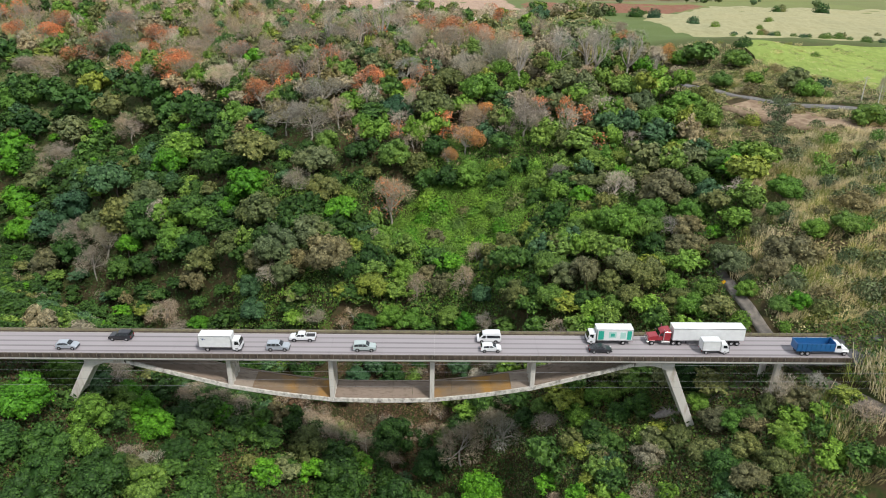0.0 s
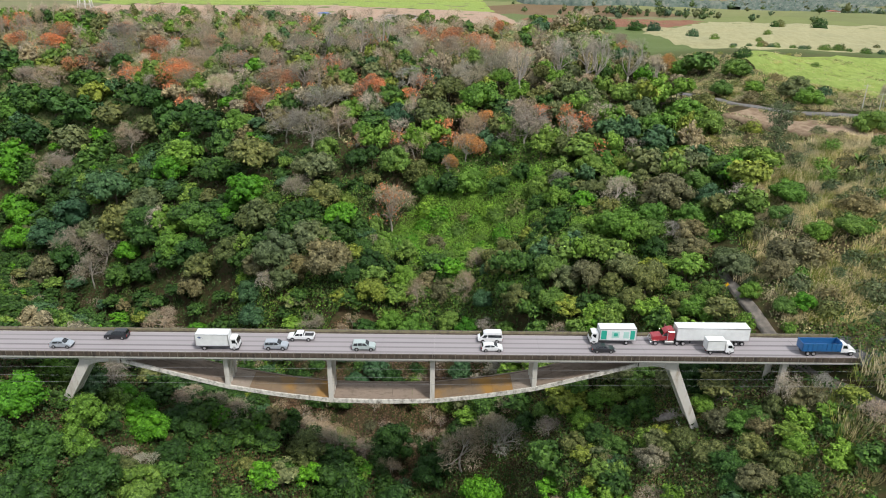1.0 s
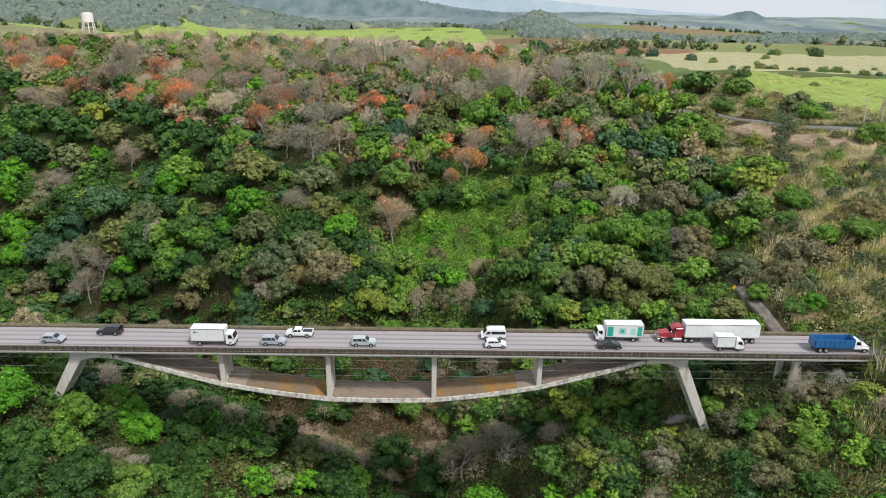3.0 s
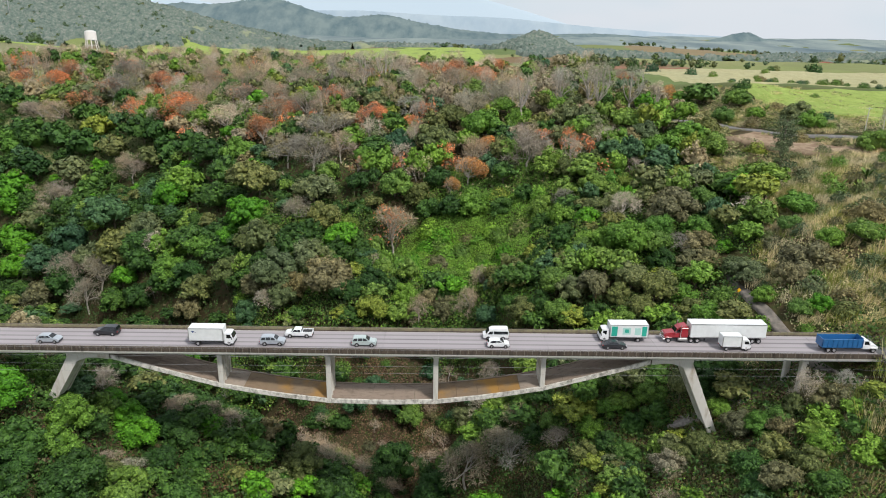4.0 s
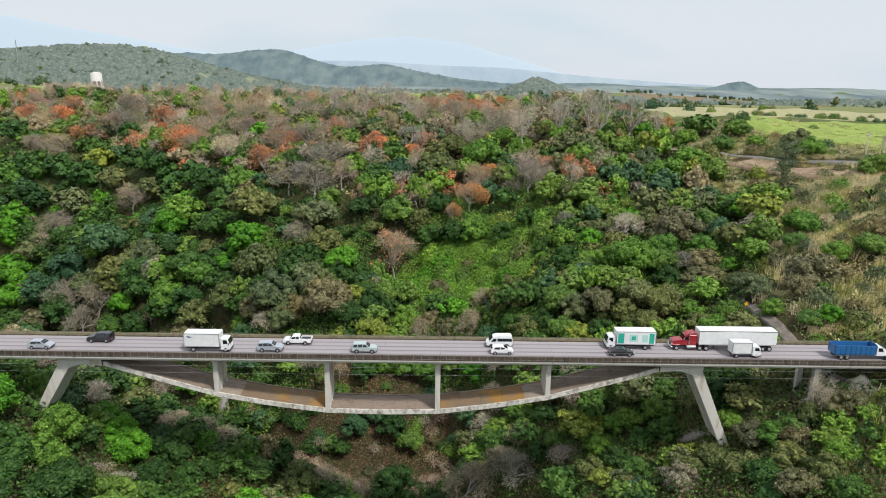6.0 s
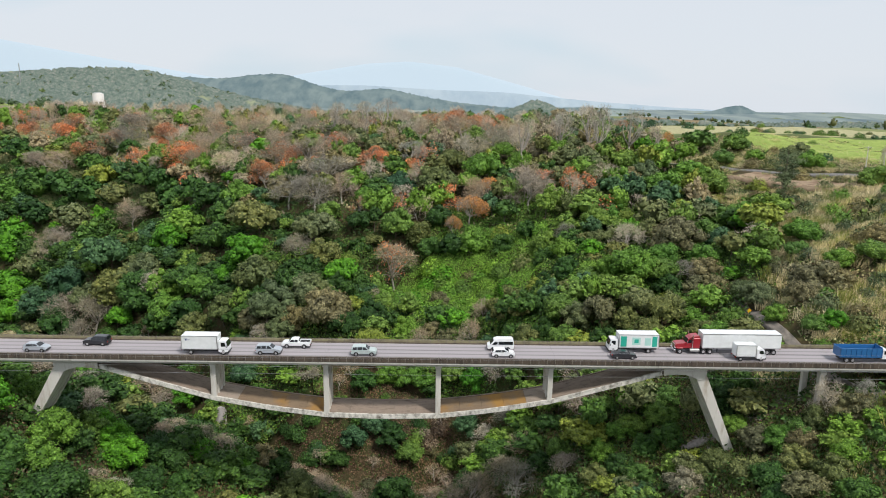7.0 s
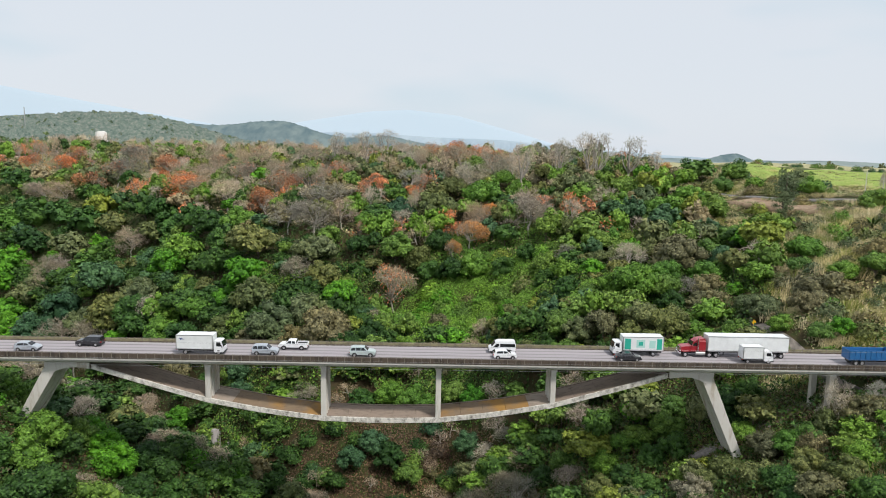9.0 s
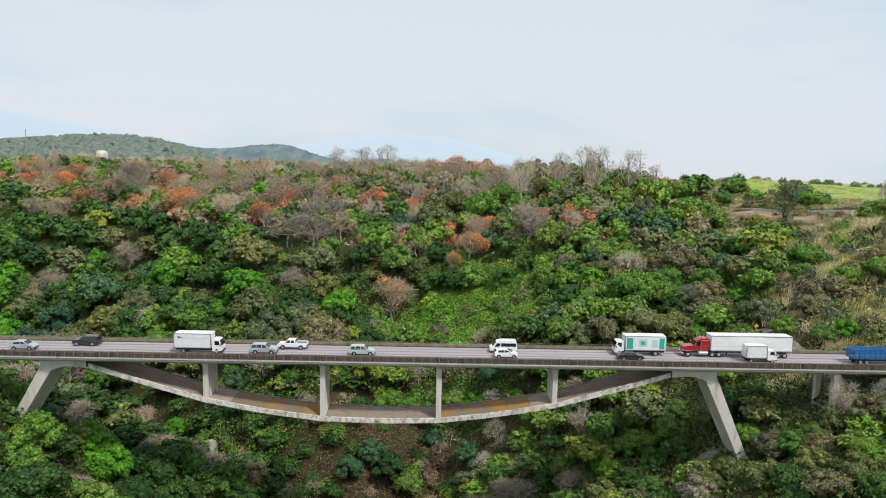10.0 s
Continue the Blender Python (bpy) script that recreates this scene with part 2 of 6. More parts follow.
def part(name, bm, material, parent, label="", smooth=False):
    me = bpy.data.meshes.new(name)
    bm.to_mesh(me)
    bm.free()
    me.materials.append(material)
    if smooth:
        me.polygons.foreach_set("use_smooth", [True] * len(me.polygons))
    ob = new(name, me)
    ob.parent = parent
    if label:
        tagged(ob, label)
    return ob


def piece(name, me, parent, m, label=""):
    """A part on a shared mesh."""
    ob = new(name, me)
    ob.parent = parent
    ob.matrix_basis = m
    if label:
        tagged(ob, label)
    return ob


def box(bm, x0, x1, y0, y1, z0, z1, bevel=0.0):
    vs = [bm.verts.new((x, y, z)) for x in (x0, x1) for y in (y0, y1) for z in (z0, z1)]
    fs = [bm.faces.new([vs[i] for i in q]) for q in ((0, 1, 3, 2), (4, 6, 7, 5), (0, 4, 5, 1), (2, 3, 7, 6), (0, 2, 6, 4), (1, 5, 7, 3))]
    if bevel:
        bmesh.ops.bevel(bm, geom=list({e for f in fs for e in f.edges}), offset=bevel, segments=1, affect="EDGES")
    return bm


def boxed(*a, bevel=0.0):
    return box(bmesh.new(), *a, bevel=bevel)


def prism(bm, outline, y0, y1):
    """An outline in x and z, pushed from y0 to y1."""
    a = [bm.verts.new((x, y0, z)) for x, z in outline]
    b = [bm.verts.new((x, y1, z)) for x, z in outline]
    bm.faces.new(a)
    bm.faces.new(b[::-1])
    for i in range(len(a)):
        j = (i + 1) % len(a)
        bm.faces.new((a[j], a[i], b[i], b[j]))
    bmesh.ops.recalc_face_normals(bm, faces=bm.faces[:])
    return bm


def prismed(outline, y0, y1, bevel=0.0):
    bm = prism(bmesh.new(), outline, y0, y1)
    if bevel:
        bmesh.ops.bevel(bm, geom=bm.edges[:], offset=bevel, segments=1, affect="EDGES")
    return bm


def thing(name, label, category, m=None, group="", kind=""):
    ob = new(name)
    if m is not None:
        ob.matrix_basis = m
    return tagged(ob, label, category, group, kind)


# ---- the ground ----
ROAD_GREY = soil("grey_gravel", (0.130, 0.125, 0.125), (0.230, 0.220, 0.215), 0.8)
AXIS = [(14, -400), (10, -30), (8, 45), (-60, 74), (-130, 124), (-200, 190), (-420, 260), (-900, 380)]
FAR_D = [0, 8, 20, 30, 42, 55, 70, 85, 100, 120, 150, 200, 300]
FAR_H = [-63, -60, -47, -30, -23, -16, -10, -1.5, 4.5, 11, 17.5, 21, 22.5]
NEAR_D = [0, 8, 20, 35, 49, 58, 66, 72, 84, 110, 200]
NEAR_H = [-63, -60, -49, -36, -27, -22, -15, -10, -5, -1.5, 4]


# swells and hollows of the slope: x, y, spread, height
SWELLS = [(-6, 122, 13, -7), (-24, 75, 15, 18), (20, 29, 15, 13), (29, 62, 15, 12), (-130, 205, 24, -11), (-4, 64, 15, 15), (-41, 92, 15, 10), (-52, -1, 15, -7), (-53, 149, 24, 6), (58, 44, 15, 6), (-159, 166, 24, 6), (29, 164, 24, -7), (19, 99, 15, -6), (-193, 232, 24, -5), (49, 117, 24, 3), (9, 68, 15, -6), (-91, 163, 24, -5), (-49, -20, 15, 4), (-128, 151, 24, 4), (110, 50, 15, 3), (104, 116, 24, -3), (56, 1, 15, -2), (-46, 53, 15, -3)]


def bump(x, y, cx, cy, sx, sy):
    return np.exp(-((x - cx) / sx) ** 2 - ((y - cy) / sy) ** 2)


def gorge(x, y):
    """Distance from the line of the stream, and the side of it (positive to the north and east)."""
    x, y = np.asarray(x, float), np.asarray(y, float)
    best = np.full(np.broadcast(x, y).shape, 1e9)
    side = np.zeros_like(best)
    for (ax, ay), (bx, by) in zip(AXIS[:-1], AXIS[1:]):
        ln = np.hypot(bx - ax, by - ay)
        ux, uy = (bx - ax) / ln, (by - ay) / ln
        t = np.clip((x - ax) * ux + (y - ay) * uy, 0, ln)
        px, py = x - ax - t * ux, y - ay - t * uy
        d = np.hypot(px, py)
        s = px * uy - py * ux
        near = d < best
        side = np.where(near, s, side)
        best = np.minimum(best, d)
    return best, side


def terrain(x, y):
    """Height of the bare ground: a bent gorge cut into a plateau that falls away to a plain."""
    x, y = np.asarray(x, float), np.asarray(y, float)
    best, side = gorge(x, y)
    w = 1 / (1 + np.exp(np.clip(-side / 4.0, -60, 60)))
    h = w * np.interp(best, FAR_D, FAR_H) + (1 - w) * np.interp(best, NEAR_D, NEAR_H)
    h = h + 10 * bump(x, y, 66, 76, 22, 20) - 10 * bump(x, y, 14, 122, 30, 20) + 6 * bump(x, y, 46, 58, 14, 14)
    h = h + 5 * bump(x, y, 230, 330, 130, 130)
    h = h + 3 * bump(x, y, -10, 230, 60, 50) + 13 * bump(x, y, -88, 36, 34, 30) + 7 * bump(x, y, 84, 27, 16, 14)
    h = h - 3 * bump(x, y, -62, -14, 16, 10) + 4 * bump(x, y, 160, 240, 40, 40) - 5 * bump(x, y, 2, 176, 26, 24) - 4 * bump(x, y, 116, 212, 20, 26) - 7 * bump(x, y, -169, 214, 26, 22) - 6 * bump(x, y, -92, 136, 26, 18) + 7 * bump(x, y, -245, 340, 50, 40) + 5 * bump(x, y, -160, 300, 40, 40)
    for cx, cy, spread, rise_by in SWELLS:
        h = h + rise_by * bump(x, y, cx, cy, spread, spread)
    # beyond the plateau the land falls to a rolling plain, with hills to the north-west
    r = np.hypot(x, y)
    fall = np.interp(r, [420, 800, 1500, 3000, 5000], [0, -14, -38, -58, -66])
    roll = np.interp(r, [350, 900, 2000], [0, 6, 10]) * (np.sin(x / 170 + 1.3) * np.cos(y / 210) + 0.5 * np.sin((x + y) / 93))
    h = h + np.where(y > 0, fall + roll, 0)
    h = h + 74 * bump(x, y, -1050, 1500, 420, 300) + 66 * bump(x, y, -600, 1500, 230, 240) + 8 * bump(x, y, -820, 1500, 200, 240) + 38 * bump(x, y, 226, 1402, 72, 72) + 26 * bump(x, y, -700, 640, 260, 200)
    # small relief
    h = h + 0.5 * np.sin(x / 5.3 + np.sin(y / 7.1)) * np.sin(y / 6.1 + 1.1) + 0.9 * np.sin(x / 17 + 2) * np.sin(y / 13 + x / 29)
    # level strips that carry the highway at both ends of the bridge
    ends = np.clip((np.abs(x + 8) - 96) / 14, 0, 1) * np.clip((17 - np.abs(y - 2.9)) / 9, 0, 1)
    return h * (1 - ends) + (-0.35) * ends


def spaced(lo, hi, near_lo, near_hi, step, grow):
    """Grid lines: even between near_lo and near_hi, then wider and wider."""
    mid = list(np.arange(near_lo, near_hi + 0.01, step))
    up, d = [], step
    v = near_hi
    while v < hi:
        d *= grow
        v = min(hi, v + d)
        up.append(v)
    down, d = [], step
    v = near_lo
    while v > lo:
        d *= grow
        v = max(lo, v - d)
        down.append(v)
    return np.array(down[::-1] + mid + up)


gx = spaced(-4700, 4700, -230, 230, 3.2, 1.08)
gy = spaced(-900, 4850, -60, 330, 3.2, 1.07)
GX, GY = np.meshgrid(gx, gy)
GZ = terrain(GX, GY)
cols = len(gx)
idx = np.arange(len(gx) * len(gy)).reshape(len(gy), cols)
quads = np.stack([idx[:-1, :-1], idx[:-1, 1:], idx[1:, 1:], idx[1:, :-1]], -1).reshape(-1, 4)
ground = new("ground", mesh_of("ground", np.stack([GX, GY, GZ], -1).reshape(-1, 3), quads, [GROUND], smooth=True))
tagged(ground, "forested gorge and farmed plain of reddish soil", "ground", kind="structure")


def strip(name, pts, width, material, lift=0.12, label="", category="road"):
    """A paved or beaten strip laid over the ground along a line of plan points."""
    pts = np.array(pts, float)
    seg = np.r_[0, np.cumsum(np.hypot(*np.diff(pts, axis=0).T))]
    s = np.arange(0, seg[-1], 1.5)
    cx, cy = np.interp(s, seg, pts[:, 0]), np.interp(s, seg, pts[:, 1])
    for _ in range(6):
        cx[1:-1], cy[1:-1] = (cx[:-2] + 2 * cx[1:-1] + cx[2:]) / 4, (cy[:-2] + 2 * cy[1:-1] + cy[2:]) / 4
    tx, ty = np.gradient(cx), np.gradient(cy)
    ln = np.hypot(tx, ty)
    nx, ny = -ty / ln, tx / ln
    cz = terrain(cx, cy)
    for _ in range(10):
        cz[1:-1] = (cz[:-2] + 2 * cz[1:-1] + cz[2:]) / 4
    rows = []
    for o, dz in ((-0.5, -1.6), (-0.5, 0), (-0.2, 0.03), (0.2, 0.03), (0.5, 0), (0.5, -1.6)):
        x, y = cx + o * width * nx, cy + o * width * ny
        z = np.maximum(cz, terrain(x, y)) + lift + dz
        rows.append(np.stack([x, y, z], -1))
    V = np.stack(rows, 1).reshape(-1, 3)
    k = len(rows)
    i = np.arange(len(s) - 1)[:, None] * k + np.arange(k - 1)[None]
    F = np.stack([i, i + k, i + k + 1, i + 1], -1).reshape(-1, 4)
    return tagged(new(name, mesh_of(name, V, F, [material])), label, category, kind="structure")


LANE = soil("worn_lane", (0.105, 0.098, 0.090), (0.235, 0.205, 0.175), 0.45)
SIDE_ROAD = [(86.5, 56), (84.5, 45), (81.5, 30), (82.5, 18), (86, 4), (89, -7), (93, -20), (104, -45)]
UPPER_ROAD = [(81, 203), (96, 192), (113, 181), (124, 163), (133, 148), (145, 139), (158, 132), (170, 127), (210, 112), (300, 95)]
strip("side_road", SIDE_ROAD, 2.1, LANE, 0.16, "narrow grey lane running under the bridge")
strip("upper_road", UPPER_ROAD, 3.0, ROAD_GREY, 0.15, "pale grey gravel road across the plateau")
strip("dirt_yard", [(125, 146), (136, 128), (150, 112), (172, 98), (230, 80)], 20, DIRT, 0.08, "bare reddish dirt yard beside the gravel road", "dirt")
strip("footpath", [(58, 9), (64, 6), (70, 5.5), (77, 6.5), (84, 10)], 2.6, PATH_GREY, 0.10, "stony track on the bank under the bridge", "path")
strip("clearing", [(2, 312), (14, 322), (27, 348), (33, 372), (27, 410), (22, 446)], 11, PATH_PALE, 0.08, "pale gravel track winding through the rim trees", "dirt")
strip("ploughed_strip", [(-300, 452), (-200, 446), (-90, 432), (0, 424), (70, 420)], 44, DIRT, 0.10, "strip of bare ploughed reddish soil", "field")

# ---- the bridge ----
bridge = thing("bridge", "weathered concrete highway bridge with a sagging lower slab", "bridge")
LEFT_END, RIGHT_END = -112.0, 92.0
NEAR, FAR = -1.83, 7.6
POSTS = [-30.0, -10.0, 10.0, 30.0]

# carriageway in cast bays
x = LEFT_END
while x < RIGHT_END - 0.1:
    x1 = min(x + 10.2, RIGHT_END)
    part("deck_bay", boxed(x + 0.012, x1 - 0.012, NEAR + 0.3, FAR - 0.3, -0.30, 0.0), ROAD, bridge)
    x = x1
part("deck_slab", boxed(LEFT_END, RIGHT_END, NEAR + 0.05, FAR - 0.05, -0.62, -0.31), CONCRETE, bridge)
for y in (NEAR + 0.62, FAR - 0.62):
    part("edge_line", boxed(LEFT_END, RIGHT_END, y - 0.06, y + 0.06, 0.003, 0.008), LINE_PAINT, bridge)

# main girders under the deck, with a sloping face towards each side
girder_spans = [LEFT_END, -80, -57.8, -50.0] + POSTS + [50.0, 57.8, 70.0, RIGHT_END]
for a, b in zip(girder_spans[:-1], girder_spans[1:]):
    mat = WHITEWASH if a >= 69 else CONCRETE
    for side in (0, 1):
        bm = bmesh.new()
        prof = [(-1.36, -0.35), (-1.28, -1.12), (-0.10, -1.60), (0.75, -1.60), (0.75, -0.63), (-1.0, -0.63), (-1.0, -0.32)]
        ys = [(y if side == 0 else 5.77 - y) for y, z in prof]
        A = [bm.verts.new((a + 0.01, y, z)) for y, (_, z) in zip(ys, prof)]
        B = [bm.verts.new((b - 0.01, y, z)) for y, (_, z) in zip(ys, prof)]
        bm.faces.new(A)
        bm.faces.new(B[::-1])
        for i in range(len(prof)):
            j = (i + 1) % len(prof)
            bm.faces.new((A[j], A[i], B[i], B[j]))
        bmesh.ops.recalc_face_normals(bm, faces=bm.faces[:])
        part("girder", bm, mat, bridge)

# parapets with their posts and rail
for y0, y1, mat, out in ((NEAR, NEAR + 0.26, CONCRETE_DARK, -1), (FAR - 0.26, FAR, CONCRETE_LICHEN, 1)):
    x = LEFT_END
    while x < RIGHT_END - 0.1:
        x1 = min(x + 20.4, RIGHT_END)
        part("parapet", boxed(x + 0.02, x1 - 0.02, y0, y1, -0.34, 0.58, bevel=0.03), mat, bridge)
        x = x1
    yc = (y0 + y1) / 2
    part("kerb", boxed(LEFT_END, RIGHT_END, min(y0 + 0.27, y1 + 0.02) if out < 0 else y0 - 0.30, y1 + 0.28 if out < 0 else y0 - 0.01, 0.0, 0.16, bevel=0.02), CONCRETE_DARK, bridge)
    post_bm = boxed(-0.05, 0.05, -0.15, 0.15, -0.30, 0.74, bevel=0.012)
    post_me = bpy.data.meshes.new("parapet_post")
    post_bm.to_mesh(post_me)
    post_bm.free()
    post_me.materials.append(POST_PAINT)
    for i in range(int((RIGHT_END - LEFT_END) / 1.46)):
        piece("parapet_post", post_me, bridge, pose(LEFT_END + 0.8 + 1.46 * i, yc, 0))
    part("rail", boxed(LEFT_END, RIGHT_END, yc - 0.03, yc + 0.03, 0.66, 0.71), POST_PAINT, bridge)

# transverse posts that carry the deck on the lower slab
def slab_z(x):
    """Top of the sagging lower slab."""
    return np.interp(abs(x), [0, 10, 20, 30, 40, 50], [-11.0, -10.75, -9.55, -7.75, -4.95, -1.95])


for xp in POSTS:
    zt = slab_z(xp)
    wall = part("post_wall", boxed(xp - 0.30, xp + 0.30, 0.25, 4.95, zt - 0.2, -1.58), CONCRETE_PIER, bridge)
    for yc in (0.30, 1.85, 3.40, 4.95):
        part("rib", boxed(xp - 0.46, xp + 0.46, yc - 0.32, yc + 0.32, zt - 0.6, -1.585, bevel=0.05), CONCRETE_PIER, wall)
    part("capital", boxed(xp - 0.62, xp + 0.62, -0.05, 5.25, -1.95, -1.57, bevel=0.06), CONCRETE_PIER, wall)

# lower slab, cast in panels between the joints, with a pale outer edge beam
edges = list(np.arange(-50, 50.01, 4.0))
for a, b in zip(edges[:-1], edges[1:]):
    c = abs((a + b) / 2)
    mat = SLAB_RUST if 11 < c < 27 else SLAB_PALE if 27 <= c < 31 else SLAB_TOP
    bm = bmesh.new()
    a1, b1 = a + 0.02, b - 0.02
    prism(bm, [(a1, slab_z(a1)), (b1, slab_z(b1)), (b1, slab_z(b1) - 0.55), (a1, slab_z(a1) - 0.55)], 0.28, 6.05)
    part("slab_panel", bm, mat, bridge)
for a, b in zip(edges[:-1], edges[1:]):
    for y0, y1, lift in ((-0.06, 0.275, 0.05), (6.055, 6.40, 0.12)):
        bm = prism(bmesh.new(), [(a, slab_z(a) + lift), (b, slab_z(b) + lift), (b, slab_z(b) - 0.78), (a, slab_z(a) - 0.78)], y0, y1)
        part("slab_edge", bm, CONCRETE_EDGE if y0 < 0 else SLAB_TOP, bridge)

# knees and raking legs
def knee(s):
    """One bent pier: s is -1 at the west end and 1 at the east end."""
    foot_x, foot_z = (63.6, -16.6) if s > 0 else (62.6, -11.5)
    pier = new("raking_pier")
    pier.parent = bridge
    head = [(50.15, -0.66), (57.9, -0.66), (57.9, -2.3), (56.9, -3.7), (55.4, -3.0), (54.0, -2.55), (52.4, -2.5), (50.15, -2.75)]
    for y0, y1 in ((-0.24, 1.15), (4.75, 6.12)):
        part("knee", prismed([(s * x, z) for x, z in head], y0, y1, 0.05), CONCRETE_PIER, pier)
    inner = [(50.3, -0.66), (57.75, -0.66), (57.75, -2.2), (56.8, -3.5), (55.3, -2.8), (54.0, -2.38), (52.4, -2.35), (50.3, -2.6)]
    part("knee_wall", prism(bmesh.new(), [(s * x, z) for x, z in inner], 1.152, 4.748), CONCRETE_PIER, pier)
    leg = [(57.75, -2.2), (foot_x + 0.55, foot_z - 0.3), (foot_x - 0.95, foot_z - 0.8), (55.9, -2.9)]
    for y0, y1 in ((-0.12, 1.0), (4.9, 6.0)):
        part("leg", prismed([(s * x, z) for x, z in leg], y0, y1, 0.05), CONCRETE_PIER, pier)
    wall = [(57.6, -2.3), (foot_x + 0.40, foot_z - 0.4), (foot_x - 0.80, foot_z - 0.7), (56.05, -2.95)]
    part("leg_wall", prism(bmesh.new(), [(s * x, z) for x, z in wall], 1.002, 4.898), CONCRETE_PIER, pier)
    part("footing", boxed(s * (foot_x - 0.6) - 1.5, s * (foot_x - 0.6) + 1.5, -0.4, 6.3, foot_z - 9, foot_z - 2.6, bevel=0.1), CONCRETE_PIER, pier)
    part("hinge", boxed(s * 50.0 - 0.12, s * 50.0 + 0.12, -0.1, 6.1, -2.55, -0.70), CONCRETE_DARK, pier)


knee(-1)
knee(1)

# approach piers and abutments
for xp in (78.6, -80.0):
    gz = float(terrain(xp, 3))
    pier = new("approach_pier")
    pier.parent = bridge
    part("cap_beam", boxed(xp - 0.6, xp + 0.6, -0.6, 6.4, -2.1, -1.59, bevel=0.06), CONCRETE_PIER, pier)
    for yc in (0.2, 5.6):
        part("column", boxed(xp - 0.5, xp + 0.5, yc - 0.5, yc + 0.5, gz - 4, -2.1, bevel=0.08), CONCRETE_PIER, pier)
for x0, x1 in ((RIGHT_END + 0.01, RIGHT_END + 1.6), (LEFT_END - 1.6, LEFT_END - 0.01)):
    part("abutment", boxed(x0, x1, NEAR, FAR, -9, -0.02), CONCRETE_DARK, bridge)

# highway on the banks
for name, x0, x1 in (("highway_east", RIGHT_END + 0.02, 900), ("highway_west", -900, LEFT_END - 0.02)):
    hw = new(name, bpy.data.meshes.new(name))
    bm = boxed(x0, x1, NEAR - 0.4, FAR + 0.4, -0.9, -0.012)
    bm.to_mesh(hw.data)
    bm.free()
    hw.data.materials.append(ASPHALT)
    tagged(hw, "dark asphalt highway continuing from the bridge", "road", kind="structure")

# ---- vegetation ----
rnd = np.random.default_rng(11)


def unit(v):
    return v / np.maximum(np.linalg.norm(v, axis=-1, keepdims=True), 1e-9)


def leaves(P, N, size, wide=0.62, jitter=0.75):
    """Leaf sprays: small triangles at the places P that face about N."""
    n = len(P)
    N = unit(N + jitter * rnd.normal(size=(n, 3)))
    T = unit(np.cross(N, rnd.normal(size=(n, 3))))
    B = np.cross(N, T)
    s = (size * rnd.uniform(0.6, 1.4, n))[:, None]
    V = np.stack([P + T * s, P - T * s * 0.5 + B * s * wide - N * s * 0.15, P - T * s * 0.5 - B * s * wide - N * s * 0.15], 1).reshape(-1, 3)
    return V, np.arange(n * 3).reshape(-1, 3)


def triangles(f):
    """Faces of four corners cut into two."""
    return f if f.shape[1] == 3 else np.concatenate([f[:, [0, 1, 2]], f[:, [0, 2, 3]]])


def ball():
    g = (1 + 5 ** 0.5) / 2
    v = np.array([(-1, g, 0), (1, g, 0), (-1, -g, 0), (1, -g, 0), (0, -1, g), (0, 1, g), (0, -1, -g), (0, 1, -g), (g, 0, -1), (g, 0, 1), (-g, 0, -1), (-g, 0, 1)], float)
    d = np.linalg.norm(v[:, None] - v[None], axis=2)
    f = [(i, j, k) for i in range(12) for j in range(i + 1, 12) for k in range(j + 1, 12) if d[i, j] < 2.1 and d[j, k] < 2.1 and d[i, k] < 2.1]
    f = [t if np.dot(np.cross(v[t[1]] - v[t[0]], v[t[2]] - v[t[0]]), v[t[0]]) > 0 else (t[0], t[2], t[1]) for t in f]
    return unit(v), np.array(f)


BALL = ball()
STONE = (np.array([(1, 0, 0), (-1, 0, 0), (0, 1, 0), (0, -1, 0), (0, 0, 1), (0, 0, -1)], float), np.array([(0, 2, 4), (2, 1, 4), (1, 3, 4), (3, 0, 4), (2, 0, 5), (1, 2, 5), (3, 1, 5), (0, 3, 5)]))


def tube(pts, radii, sides=5):
    pts, radii = np.asarray(pts, float), np.asarray(radii, float)
    d = unit(np.gradient(pts, axis=0))
    a = unit(np.cross(d, [0.31, 0.77, 0.55]))
    b = np.cross(d, a)
    an = np.arange(sides) * 2 * np.pi / sides
    ring = pts[:, None] + radii[:, None, None] * (np.cos(an)[None, :, None] * a[:, None] + np.sin(an)[None, :, None] * b[:, None])
    i = np.arange(len(pts) - 1)[:, None] * sides
    j, j2 = np.arange(sides)[None], (np.arange(sides)[None] + 1) % sides
    F = np.stack([i + j, i + j2, i + sides + j2, i + sides + j], -1).reshape(-1, 4)
    return ring.reshape(-1, 3), F


def joined(chunks):
    V, F, n = [], [], 0
    for v, f in chunks:
        V.append(v)
        F.append(triangles(f) + n)
        n += len(v)
    return np.concatenate(V), np.concatenate(F)


def limb(a, b, r0, r1, sag=0.08, n=4, sides=4):
    a, b = np.asarray(a, float), np.asarray(b, float)
    t = np.linspace(0, 1, n)[:, None]
    mid = rnd.normal(size=3) * np.linalg.norm(b - a) * sag
    pts = a + (b - a) * t + mid * (4 * t * (1 - t))
    return tube(pts, np.linspace(r0, r1, n), sides)


